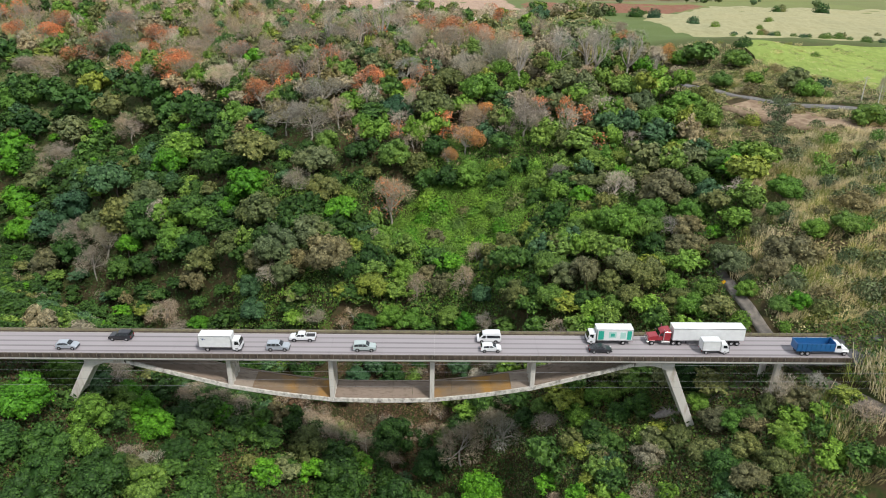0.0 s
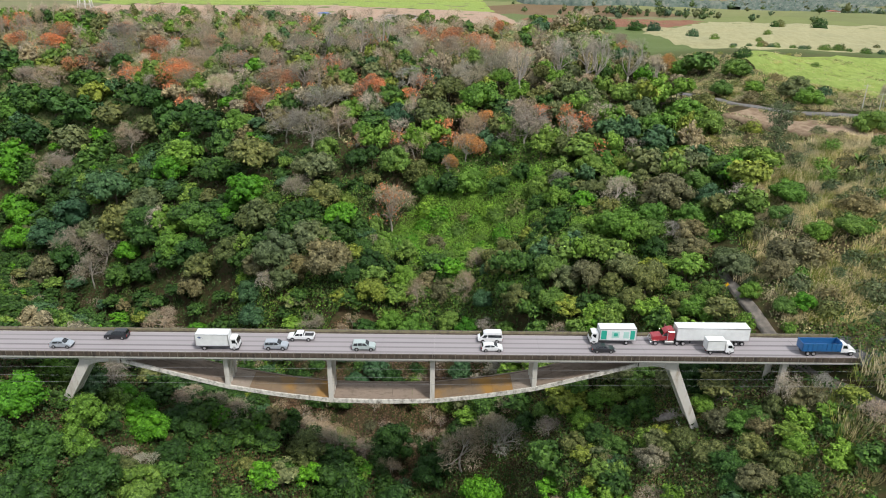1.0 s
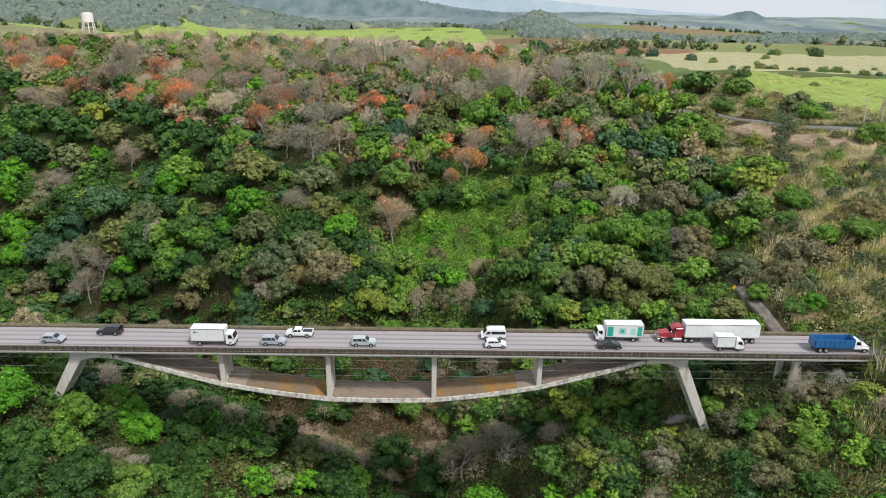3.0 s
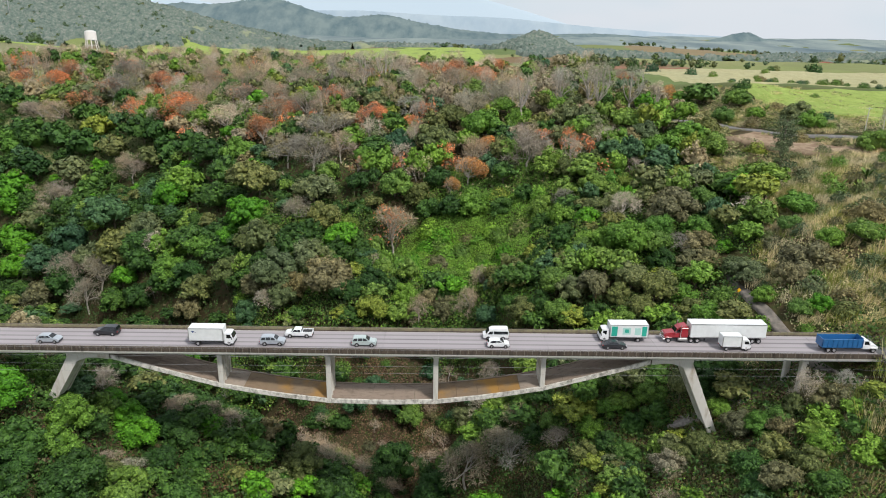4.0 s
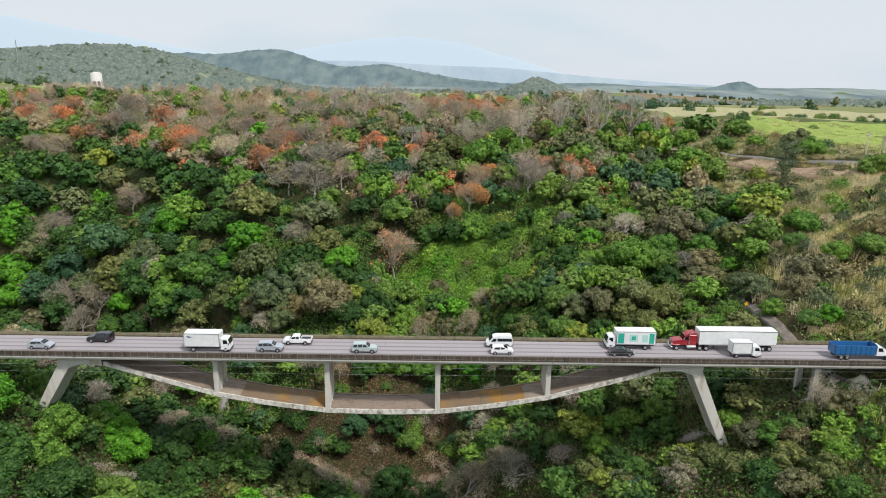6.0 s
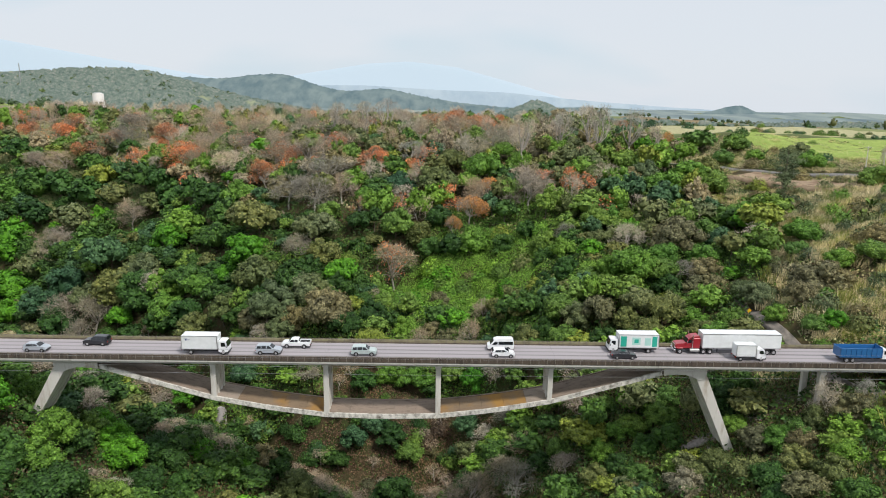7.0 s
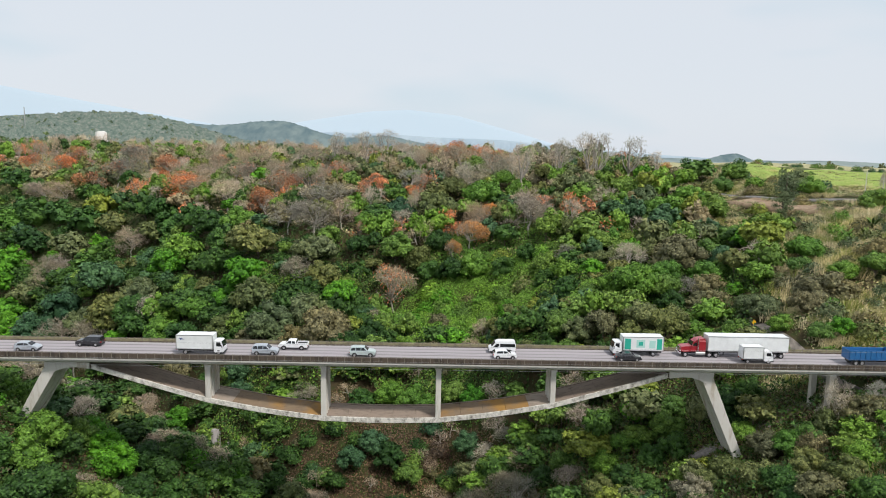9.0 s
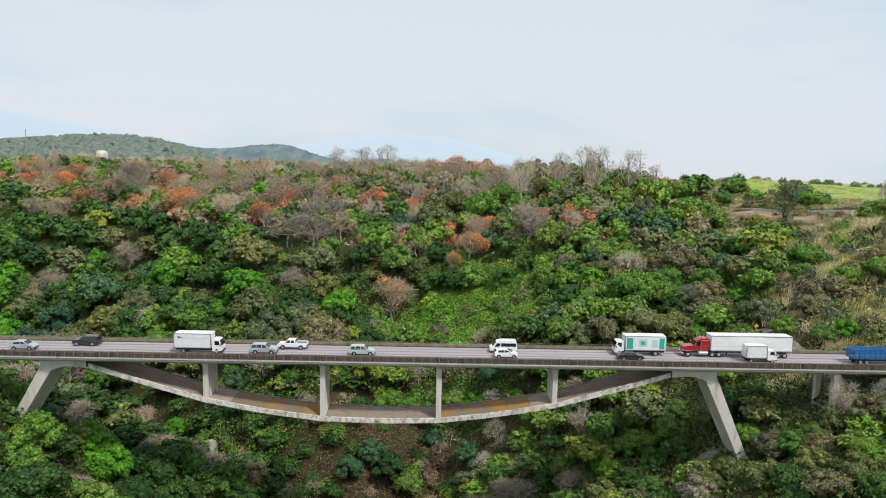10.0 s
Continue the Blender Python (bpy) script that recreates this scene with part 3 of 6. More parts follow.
def leafy_tree(R, H, count, size, lobes=24, flat=0.75, wild=0.4, limbs=8):
    """Trunk and crown of a broad-leaved tree: billows of leaf sprays round dense inner foliage. Height H, crown radius R."""
    i = np.arange(lobes) + 0.5
    up = 1 - 1.38 * i / lobes + rnd.normal(size=lobes) * 0.06
    up = np.clip(up, -0.45, 0.98)
    az = 2.39996 * i + rnd.normal(size=lobes) * 0.35
    lop = 1 + 0.20 * np.sin(az + rnd.uniform(0, 6.3)) + 0.12 * np.sin(3 * az + rnd.uniform(0, 6.3))
    D = np.stack([np.sqrt(1 - up ** 2) * np.cos(az), np.sqrt(1 - up ** 2) * np.sin(az), up], -1)
    mid = np.array([0, 0, H - R * flat])
    r = R * rnd.uniform(0.24, 0.40, lobes)
    C = mid + D * (R * lop * rnd.uniform(0.58, 0.80, lobes))[:, None] * [1, 1, flat]
    k = rnd.choice(lobes, count, p=r ** 2 / (r ** 2).sum())
    d = unit(rnd.normal(size=(count, 3)) + 0.8 * D[k] + [0, 0, 0.45])
    P = C[k] + d * (r[k] * rnd.uniform(0.80, 1.16, count))[:, None] * [1, 1, 0.82]
    crown = [leaves(P, d + [0, 0, 0.15], size, 0.8, wild)]
    v, f = BALL if lobes > 20 else STONE
    for j in range(lobes):
        crown.append((C[j] + v * r[j] * rnd.uniform(0.74, 0.90, (len(v), 1)) * [1, 1, 0.82], f))
    crown.append((mid + BALL[0] * R * 0.62 * [1, 1, flat], BALL[1]))
    fork = np.array([rnd.normal() * 0.04 * H, rnd.normal() * 0.04 * H, max(0.25 * H, H - 1.75 * R * flat)])
    chunks = [limb((0, 0, -1.2), fork, 0.026 * H, 0.018 * H, 0.05, 4, 6)]
    for j in rnd.choice(lobes, min(lobes, limbs), replace=False):
        chunks.append(limb(fork, C[j], 0.013 * H, 0.004 * H, 0.10, 3, 4))
    return joined(chunks), joined(crown)


def bare_tree(R, H, twigs=420, width=0.05, flowers=0, fsize=0.35, lobes=11, limbs=9):
    """A leafless crown: fine twigs fanning out in lobes, with patches of blossom if flowers is given."""
    a = rnd.uniform(0, 2 * np.pi, lobes)
    q = np.sqrt(rnd.uniform(0.05, 1, lobes)) * 0.76 * R
    C = np.stack([q * np.cos(a), q * np.sin(a), H - R * 0.42 - (q / R) ** 2 * R * 1.7 * rnd.uniform(0.4, 1.5, lobes)], -1)
    r = R * rnd.uniform(0.30, 0.46, lobes)
    fork = np.array([rnd.normal() * 0.04 * H, rnd.normal() * 0.04 * H, H * rnd.uniform(0.24, 0.38)])
    wood = [limb((0, 0, -1.2), fork, 0.022 * H, 0.015 * H, 0.05, 4, 5)]
    for j in range(min(limbs, lobes)):
        wood.append(limb(fork, C[j], 0.011 * H, 0.004 * H, 0.10, 4, 4))
        for m in range(3):
            d = unit(rnd.normal(size=3) + [0, 0, 0.5])
            wood.append(limb(fork + (C[j] - fork) * rnd.uniform(0.6, 1.0), C[j] + d * r[j], 0.0035 * H, 0.0012 * H, 0.10, 3, 3))
    k = rnd.choice(lobes, twigs, p=r ** 2 / (r ** 2).sum())
    D = unit(rnd.normal(size=(twigs, 3)) + [0, 0, 0.45])
    S = C[k] + D * (r[k] * rnd.uniform(0.25, 0.85, twigs))[:, None]
    D = unit(D + rnd.normal(size=(twigs, 3)) * 0.45)
    L = R * rnd.uniform(0.10, 0.24, twigs)[:, None]
    Bv = unit(np.cross(D, rnd.normal(size=(twigs, 3)))) * width
    V = np.stack([S - Bv, S + Bv, S + D * L], 1).reshape(-1, 3)
    twig = (V, np.arange(twigs * 3).reshape(-1, 3))
    bloom = None
    if flowers:
        side = rnd.uniform(0, 2 * np.pi)
        weight = r ** 2 * (0.08 + np.clip(np.cos(a - side) * q / R + 0.35, 0, 1))
        k = rnd.choice(lobes, flowers, p=weight / weight.sum())
        d = unit(rnd.normal(size=(flowers, 3)) + [0, 0, 0.5])
        bloom = leaves(C[k] + d * (r[k] * rnd.uniform(0.8, 1.1, flowers))[:, None], d, fsize)
    return joined(wood), twig, bloom


def conifer(R, H, count, size):
    """A tall bare trunk with tufted boughs in its upper half."""
    k = rnd.integers(0, 16, count)
    tier = H * (0.38 + 0.60 * (np.arange(16) + 0.5) / 16)
    way = 2.4 * np.arange(16) + rnd.normal(size=16) * 0.4
    reach = R * np.sin(np.pi * np.clip(1.04 - (tier / H - 0.38) / 0.62, 0.05, 1) ** 0.7) * rnd.uniform(0.55, 1.0, 16)
    q = rnd.uniform(0.1, 1, count) ** 0.6
    a = way[k] + rnd.normal(size=count) * 0.5
    rad = reach[k] * q
    z = tier[k] + 0.18 * rad + rnd.normal(size=count) * 0.45
    P = np.stack([rad * np.cos(a), rad * np.sin(a), z], -1)
    crown = leaves(P, np.stack([np.cos(a), np.sin(a), np.full(count, 0.8)], -1), size, 0.35)
    chunks = [limb((0, 0, -1.2), (0.2, 0.1, H * 0.97), 0.018 * H, 0.004 * H, 0.01, 5, 6)]
    for i in range(26):
        zz = H * rnd.uniform(0.2, 0.9)
        an = rnd.uniform(0, 6.28)
        q = R * (1.0 - zz / H) * 1.1
        chunks.append(limb((0, 0, zz), (q * np.cos(an), q * np.sin(an), zz + 0.1 * q), 0.05, 0.015, 0.05, 3, 3))
    return joined(chunks), crown


def shrub(R, H, count, size):
    d = unit(rnd.normal(size=(count, 3)) * [1, 1, 0.8] + [0, 0, 0.45])
    lob = 1 + 0.22 * np.sin(3 * np.arctan2(d[:, 1], d[:, 0]) + rnd.uniform(0, 6)) * (1 - d[:, 2])
    P = d * np.stack([R * lob, R * lob, np.full(count, H)], -1) * rnd.uniform(0.72, 1.08, count)[:, None]
    P[:, 2] = np.maximum(P[:, 2], 0.05)
    chunks = []
    for i in range(7):
        an = rnd.uniform(0, 6.28)
        chunks.append(limb((0.1 * np.cos(an), 0.1 * np.sin(an), -0.5), (0.7 * R * np.cos(an), 0.7 * R * np.sin(an), 0.75 * H), 0.05, 0.015, 0.08, 3, 3))
    v, f = BALL
    return joined(chunks), joined([leaves(P, d, size, 0.75, 0.45)] + [(v * R * q * [1, 1, 0.9 * H / R] + [R * 0.38 * math.cos(g), R * 0.38 * math.sin(g), 0.1], f) for q, g in ((0.50, 0.4), (0.46, 2.6), (0.48, 4.6))])


def reed_tuft(R, H, count, width=0.05):
    """A clump of tall arching cane grass."""
    a = rnd.uniform(0, 2 * np.pi, count)
    q = R * np.sqrt(rnd.uniform(0, 1, count))
    B = np.stack([q * np.cos(a), q * np.sin(a), np.full(count, -0.2)], -1)
    lean = np.stack([np.cos(a), np.sin(a), np.zeros(count)], -1) * rnd.uniform(0.05, 0.6, count)[:, None] + rnd.normal(size=(count, 3)) * [0.12, 0.12, 0]
    h = H * rnd.uniform(0.55, 1.1, count)[:, None]
    T = B + lean * h * 0.9 + [0, 0, 1] * h * rnd.uniform(0.75, 1.0, count)[:, None]
    W = unit(np.cross(lean + [0, 0, 1], rnd.normal(size=(count, 3)))) * width
    V = np.stack([B - W, B + W, T + W * 0.5, T - W * 0.5], 1).reshape(-1, 3)
    return V, np.arange(count * 4).reshape(-1, 4)


class Kind:
    """A kind of tree: a few grown shapes, each a list of (part name, arrays, material)."""

    def __init__(self, name, category, shapes, R, H):
        self.name, self.category, self.shapes, self.R, self.H = name, category, shapes, R, H
        self.made = {}

    def stand(self, i, x, y, scale, turn, mats, label, tall=1.0, sink=0.0):
        """One tree as a thing of its own, trunk and crown on shared meshes."""
        i = i % len(self.shapes)
        top = thing(self.name, label, self.category, Matrix.LocRotScale((x, y, float(terrain(x, y)) - sink), Euler((0, 0, turn)), (scale, scale, scale * tall)))
        for (pname, (V, F), _), m in zip(self.shapes[i], mats):
            key = (i, pname, m.name)
            if key not in self.made:
                self.made[key] = mesh_of(pname, V, F, [m])
            ob = new(pname, self.made[key])
            ob.parent = top
            if pname != "trunk":
                tagged(ob, kind="stuff")
        return top


def grow(n, size, lobes, shapes=7):
    """Crowns of one fineness: domes, umbrellas and tall uneven heads."""
    out = []
    for i in range(shapes):
        flat = (0.95, 0.80, 1.15, 0.90, 0.66, 1.05, 0.85)[i % 7]
        trunk, crown = leafy_tree(4.5, 10.0, n, size, lobes + 3 * (i % 3), flat, 0.32 + 0.10 * (i % 3), 10 if n > 1500 else 4)
        out.append([("trunk", trunk, BARK), ("crown", crown, LEAF_MID)])
    return out


def grow_bare(twigs, width, flowers=0, fsize=0.3, limbs=9):
    out = []
    for i in range(5):
        w, t, b = bare_tree(4.5, 10.0, twigs, width, flowers, fsize, 16, limbs)
        shapes = [("trunk", w, BARK_PALE), ("twig_crown", t, TWIG)]
        if b:
            shapes.append(("blossom", b, FLOWER))
        out.append(shapes)
    return out


LEAFY = Kind("tree", "tree", grow(2100, 0.27, 26), 4.5, 10.0)
LEAFY_MID = Kind("tree", "tree", grow(1250, 0.35, 24), 4.5, 10.0)
LEAFY_FAR = Kind("tree", "tree", grow(440, 0.54, 14), 4.5, 10.0)
LEAFY_THIN = Kind("tree", "tree", grow(260, 0.70, 11), 4.5, 10.0)
BARE = Kind("bare_tree", "tree", grow_bare(2600, 0.034), 4.5, 10.0)
BARE_FAR = Kind("bare_tree", "tree", grow_bare(760, 0.044, limbs=4), 4.5, 10.0)
BLOOM = Kind("flowering_tree", "tree", grow_bare(1200, 0.036, 2600, 0.18), 4.5, 10.0)
BLOOM_THIN = Kind("flowering_tree", "tree", grow_bare(2800, 0.034, 420, 0.18), 4.5, 10.0)
BLOOM_FAR = Kind("flowering_tree", "tree", grow_bare(420, 0.066, 220, 0.40, 3), 4.5, 10.0)
RIM_BARE = Kind("bare_tree", "tree", [[("trunk", w, BARK_PALE), ("twig_crown", t, TWIG_PALE)] for w, t, _ in (bare_tree(4.5, 17.0, 900, 0.040, 0, 0.3, 13, 9) for _ in range(3))], 4.5, 17.0)
SHRUB = Kind("shrub", "shrub", [[("stem", a, BARK), ("foliage", b, LEAF_MID)] for a, b in (shrub(2.4, 2.6, 620, 0.25) for _ in range(5))], 2.4, 2.6)
PINE = Kind("conifer", "tree", [[("trunk", a, BARK), ("crown", b, LEAF_BLUE)] for a, b in (conifer(6.2, 22.0, 2600, 0.40) for _ in range(2))], 4.2, 22.0)

LEAF_WORD = {LEAF_DARK.name: "dark green", LEAF_MID.name: "mid-green", LEAF_BRIGHT.name: "bright green", LEAF_OLIVE.name: "dull olive-green", LEAF_BLUE.name: "bluish green", LEAF_DRY.name: "dry brownish", LEAF_YELLOW.name: "yellowish green", LEAF_GREY.name: "thin grey-brown", VINE.name: "vine-covered green", LEAF_DEEP.name: "deep green", LEAF_SAGE.name: "sage-green", LEAF_GRASS.name: "grass-green", DEAD.name: "withered brown"}
taken = []


def claim(x, y, r):
    taken.append((x, y, r))


# the crowns reach down into the thicket: part of each trunk stands in a hollow of the slope
def leafy_at(x, y, R, H, mat, where="on the gorge slope", kind=None, sink=0.0):
    k = kind or (LEAFY if y < 112 else LEAFY_MID if y < 205 else LEAFY_FAR)
    s = R / k.R
    claim(x, y, R)
    tall = max(1.3 * H / (k.H * s), 0.92)
    return k.stand(int(rnd.integers(99)), x, y, s, rnd.uniform(0, 6.28), [BARK, mat], f"{LEAF_WORD[mat.name]} broad-leaved tree {where}", tall, sink + tall * k.H * s - H)


def bare_at(x, y, R, H, pale=False, where="on the gorge slope"):
    s = R / 3.9
    claim(x, y, R * 1.05)
    return BARE.stand(int(rnd.integers(99)), x, y, s, rnd.uniform(0, 6.28), [BARK_PALE, TWIG_PALE if pale else TWIG], f"leafless grey tree with fine twigs {where}", 1.1 * H / (10 * s))


def bloom_at(x, y, R, H, mat=None, thin=False, where="on the upper slope"):
    s = R / 3.9
    claim(x, y, R * 1.1)
    k = BLOOM_THIN if thin else BLOOM
    word = "gold-orange" if mat is FLOWER_GOLD else "orange-red"
    return k.stand(int(rnd.integers(99)), x, y, s, rnd.uniform(0, 6.28), [BARK_PALE, TWIG, mat or FLOWER], f"leafless tree with {word} blossom {where}", 1.1 * H / (10 * s))


# trees that stand out: x, y, crown radius, height
for x, y, R, H in ((-234, 312, 7.2, 14.3), (-213, 307, 8.5, 15.0), (-183, 278, 9.2, 15.0), (-210, 320, 8.7, 15.0), (-142, 284, 7.6, 15.0), (-123, 252, 9.5, 15.0), (-66, 192, 6.7, 13.4), (-58, 212, 6.0, 11.9), (-18, 187, 6.7, 13.3), (21, 244, 9.3, 15.0), (31, 233, 7.1, 14.1), (4, 263, 5.5, 11.0), (51, 336, 5.5, 11.0), (100, 225, 6.3, 12.5),):
    bloom_at(x, y, R, H)
for x, y, R, H in ((-172, 284, 8.8, 15.0), (-113, 242, 6.7, 13.5), (-85, 240, 8.9, 15.0), (-64, 210, 9.5, 15.0), (-170, 306, 9.5, 15.0), (-113, 285, 6.8, 13.5), (-93, 303, 7.0, 13.9), (-154, 325, 5.7, 11.4), (-20, 151, 3.3, 9.0), (6, 236, 7.1, 14.2), (-27, 258, 6.1, 12.1), (-6, 123, 8.2, 19.0),):
    bloom_at(x, y, R, H, None, True)
for x, y, R, H in ((31, 164, 5.5, 11.0), (23, 142, 5.9, 11.8), (16, 138, 2.9, 9.0), (117, 217, 5.1, 10.2),):
    bloom_at(x, y, R, H, FLOWER_GOLD)
for x, y, R, H in ((-166, 287, 9.5, 15.0), (-162, 303, 9.5, 15.0), (-196, 272, 9.5, 15.0), (-122, 303, 8.8, 15.0), (-120, 267, 9.1, 15.0), (-87, 269, 8.0, 15.0), (-65, 228, 8.5, 15.0), (-209, 277, 9.5, 15.0), (-49, 161, 8.1, 15.0), (-136, 218, 8.3, 15.0), (-170, 210, 9.2, 15.0), (-136, 150, 7.6, 15.0), (-121, 141, 8.5, 15.0), (-124, 136, 7.3, 14.5), (-39, 156, 8.6, 15.0), (-36, 178, 9.5, 15.0), (-51, 210, 7.5, 15.0), (-58, 253, 9.1, 15.0), (-28, 163, 6.4, 12.9), (45, 142, 8.9, 15.0), (17, 221, 8.2, 15.0), (34, 197, 7.6, 15.0), (44, 215, 5.4, 10.8), (71, 170, 5.9, 11.8),):
    bare_at(x, y, R, H)
for x, y, R, H in ((-39, 126, 6.1, 12.3), (5, 78, 3.4, 9.0), (20, 76, 4.2, 9.0), (25, 88, 4.4, 9.0), (52, 108, 3.8, 9.0), (-39, 240, 7.3, 14.5), (105, 267, 5.7, 11.5), (83, 210, 7.6, 15.0), (77, 66, 4.1, 5.5), (-87, 107, 6.3, 9.0), (-79, 98, 5.0, 7.5), (28, 48, 4.1, 6.1), (25, 26, 3.9, 5.8), (37, 16, 3.4, 5.1), (26, 59, 3.8, 5.7), (-27, 73, 4.1, 6.2),):
    bare_at(x, y, R, H)
for x, y, R, H in ((-89, 217, 9.0, 15.0), (-98, 142, 5.8, 11.7), (-43, 90, 4.6, 9.2), (50, 144, 4.3, 9.0), (-1, 226, 7.7, 15.0), (-1, 195, 6.3, 12.6), (24, 192, 7.5, 15.0), (10, 176, 5.2, 10.5), (33, 179, 4.3, 9.0), (58, 174, 3.6, 9.0), (67, 88, 5.2, 10.5), (24, 48, 4.4, 6.6), (-48, -3, 2.8, 4.3),):
    bare_at(x, y, R, H, True)
for x, y, R, H in ((62, 178, 5.8, 24.5), (71, 176, 7.2, 27.0), (78, 175, 6.3, 26.7), (90, 172, 6.3, 24.5), (98, 169, 4.3, 18.5), (46, 180, 6.0, 27.0), (-41, 239, 6.4, 24.3), (-28, 241, 7.5, 22.4), (-15, 242, 7.2, 23.3),):
    RIM_BARE.stand(int(x), x, y, R / 4.2, x, [BARK_PALE, TWIG_PALE], "tall thin leafless tree on the rim above the gorge", H / (17 * R / 4.2))
    claim(x, y, R)
for x, y, R, H in ((72, -24, 2.9, 4.4), (63, -20, 2.9, 4.4), (64, -14, 3.1, 4.6), (-39, 5, 2.9, 4.4), (56, 11, 3.0, 4.4), (52, 11, 2.9, 4.4),):
    leafy_at(x, y, R, H, LEAF_DARK, "on the bank below the bridge")
for x, y, R, H in ((71, 14, 3.1, 4.6), (31, 61, 3.9, 6.7), (38, 67, 3.9, 6.9), (-10, 69, 4.0, 6.0), (49, 89, 4.9, 8.6), (-14, 97, 3.6, 6.4), (45, 105, 3.7, 6.5), (33, 123, 4.4, 7.7), (41, 123, 3.6, 6.3), (-111, 132, 5.9, 10.3), (7, 134, 4.6, 8.0), (-102, 139, 7.0, 12.2),):
    leafy_at(x, y, R, H, LEAF_DARK)
for x, y, R, H in ((-138, 148, 7.6, 13.4), (-78, 157, 7.1, 12.4), (-94, 179, 5.7, 9.9), (-151, 205, 8.8, 15.0), (-103, 208, 7.8, 13.7), (-119, 222, 7.4, 12.9), (-128, 234, 7.6, 13.4), (-171, 246, 9.5, 15.0), (-34, 247, 5.9, 10.3), (-205, 261, 9.5, 15.0), (-212, 263, 9.5, 15.0), (-234, 295, 9.5, 15.0),):
    leafy_at(x, y, R, H, LEAF_DARK)
for x, y, R, H in ((-53, -11, 4.3, 6.4), (-56, 1, 3.5, 5.2), (-46, 11, 3.4, 5.1), (-53, -18, 3.1, 4.6), (-44, 2, 3.5, 5.2), (-36, 8, 3.0, 4.4), (46, 8, 3.2, 4.8), (-42, 9, 3.6, 5.4), (66, 10, 3.0, 4.4),):
    leafy_at(x, y, R, H, LEAF_DEEP, "on the bank below the bridge")
for x, y, R, H in ((67, 12, 3.4, 5.0), (66, 16, 3.7, 5.5), (33, 22, 3.2, 4.7), (42, 25, 2.8, 4.2), (36, 29, 2.8, 4.3), (50, 44, 3.6, 6.3), (38, 55, 3.0, 6.0), (-16, 56, 3.1, 4.7), (-2, 59, 4.7, 7.0), (71, 60, 3.9, 6.9), (-17, 82, 4.8, 8.4), (42, 85, 3.8, 6.6), (-10, 88, 4.4, 7.7), (44, 92, 3.5, 6.2), (-24, 109, 4.8, 8.4), (84, 113, 5.5, 9.7), (-34, 118, 5.6, 9.7), (92, 126, 5.2, 7.0), (-102, 130, 5.8, 10.1), (16, 131, 5.1, 9.0), (-20, 142, 4.7, 8.2), (11, 144, 5.3, 9.3), (-90, 192, 7.4, 12.9), (-194, 237, 9.5, 15.0),):
    leafy_at(x, y, R, H, LEAF_DEEP)
for x, y, R, H in ((-139, 240, 8.8, 15.0),):
    leafy_at(x, y, R, H, LEAF_DEEP)
for x, y, R, H in ((49, 4, 2.8, 4.3), (-67, 9, 3.1, 4.7), (-58, 11, 3.7, 5.6),):
    leafy_at(x, y, R, H, LEAF_MID, "on the bank below the bridge")
for x, y, R, H in ((51, 16, 3.0, 4.5), (56, 16, 3.6, 5.4), (87, 19, 2.7, 3.6), (58, 20, 3.1, 4.7), (37, 21, 3.1, 4.7), (46, 27, 3.2, 4.8), (77, 35, 3.5, 4.8), (32, 36, 3.4, 5.1), (111, 41, 3.9, 5.2), (42, 49, 4.4, 7.6), (31, 54, 3.2, 4.8), (72, 55, 3.4, 4.6), (3, 57, 3.9, 5.8), (42, 59, 4.6, 8.0), (103, 61, 3.3, 4.5), (15, 71, 4.0, 6.0), (53, 75, 4.1, 7.2), (92, 93, 5.2, 7.0), (-7, 95, 4.5, 7.9), (15, 96, 3.3, 6.0), (103, 100, 5.8, 7.8), (80, 110, 4.3, 7.5), (45, 111, 4.8, 8.3), (63, 111, 4.8, 8.4),):
    leafy_at(x, y, R, H, LEAF_MID)
for x, y, R, H in ((83, 132, 5.3, 9.2), (105, 135, 4.8, 6.5), (-5, 141, 6.8, 11.8), (-32, 149, 4.8, 8.5), (126, 169, 4.5, 6.1), (40, 178, 4.8, 8.4), (-3, 186, 4.9, 8.6), (-29, 198, 6.4, 11.2)):
    leafy_at(x, y, R, H, LEAF_MID)
for x, y, R, H in ((-50, 6, 4.2, 6.2), (-54, 11, 3.7, 5.6),):
    leafy_at(x, y, R, H, LEAF_BRIGHT, "on the bank below the bridge")
for x, y, R, H in ((-58, 14, 3.2, 4.7), (-38, 16, 3.1, 4.7), (-31, 17, 2.5, 4.0), (91, 19, 2.7, 3.6), (87, 61, 2.4, 3.5), (21, 65, 3.9, 5.9), (-70, 96, 4.9, 7.3), (-23, 113, 5.8, 10.2), (-67, 131, 4.3, 7.6), (-58, 133, 7.7, 13.5), (-64, 137, 4.4, 7.7), (-110, 138, 5.2, 9.1), (-100, 169, 7.5, 13.2), (-178, 181, 7.4, 12.9), (-185, 199, 7.7, 13.5), (-189, 206, 9.4, 15.0), (-200, 220, 6.5, 11.4), (-202, 228, 9.5, 15.0), (-183, 234, 3.3, 6.0),):
    leafy_at(x, y, R, H, LEAF_BRIGHT)
for x, y, R, H in ((-50, -8, 3.8, 5.7), (58, -3, 3.1, 4.6), (41, 8, 2.9, 4.3)):
    leafy_at(x, y, R, H, LEAF_OLIVE, "on the bank below the bridge")
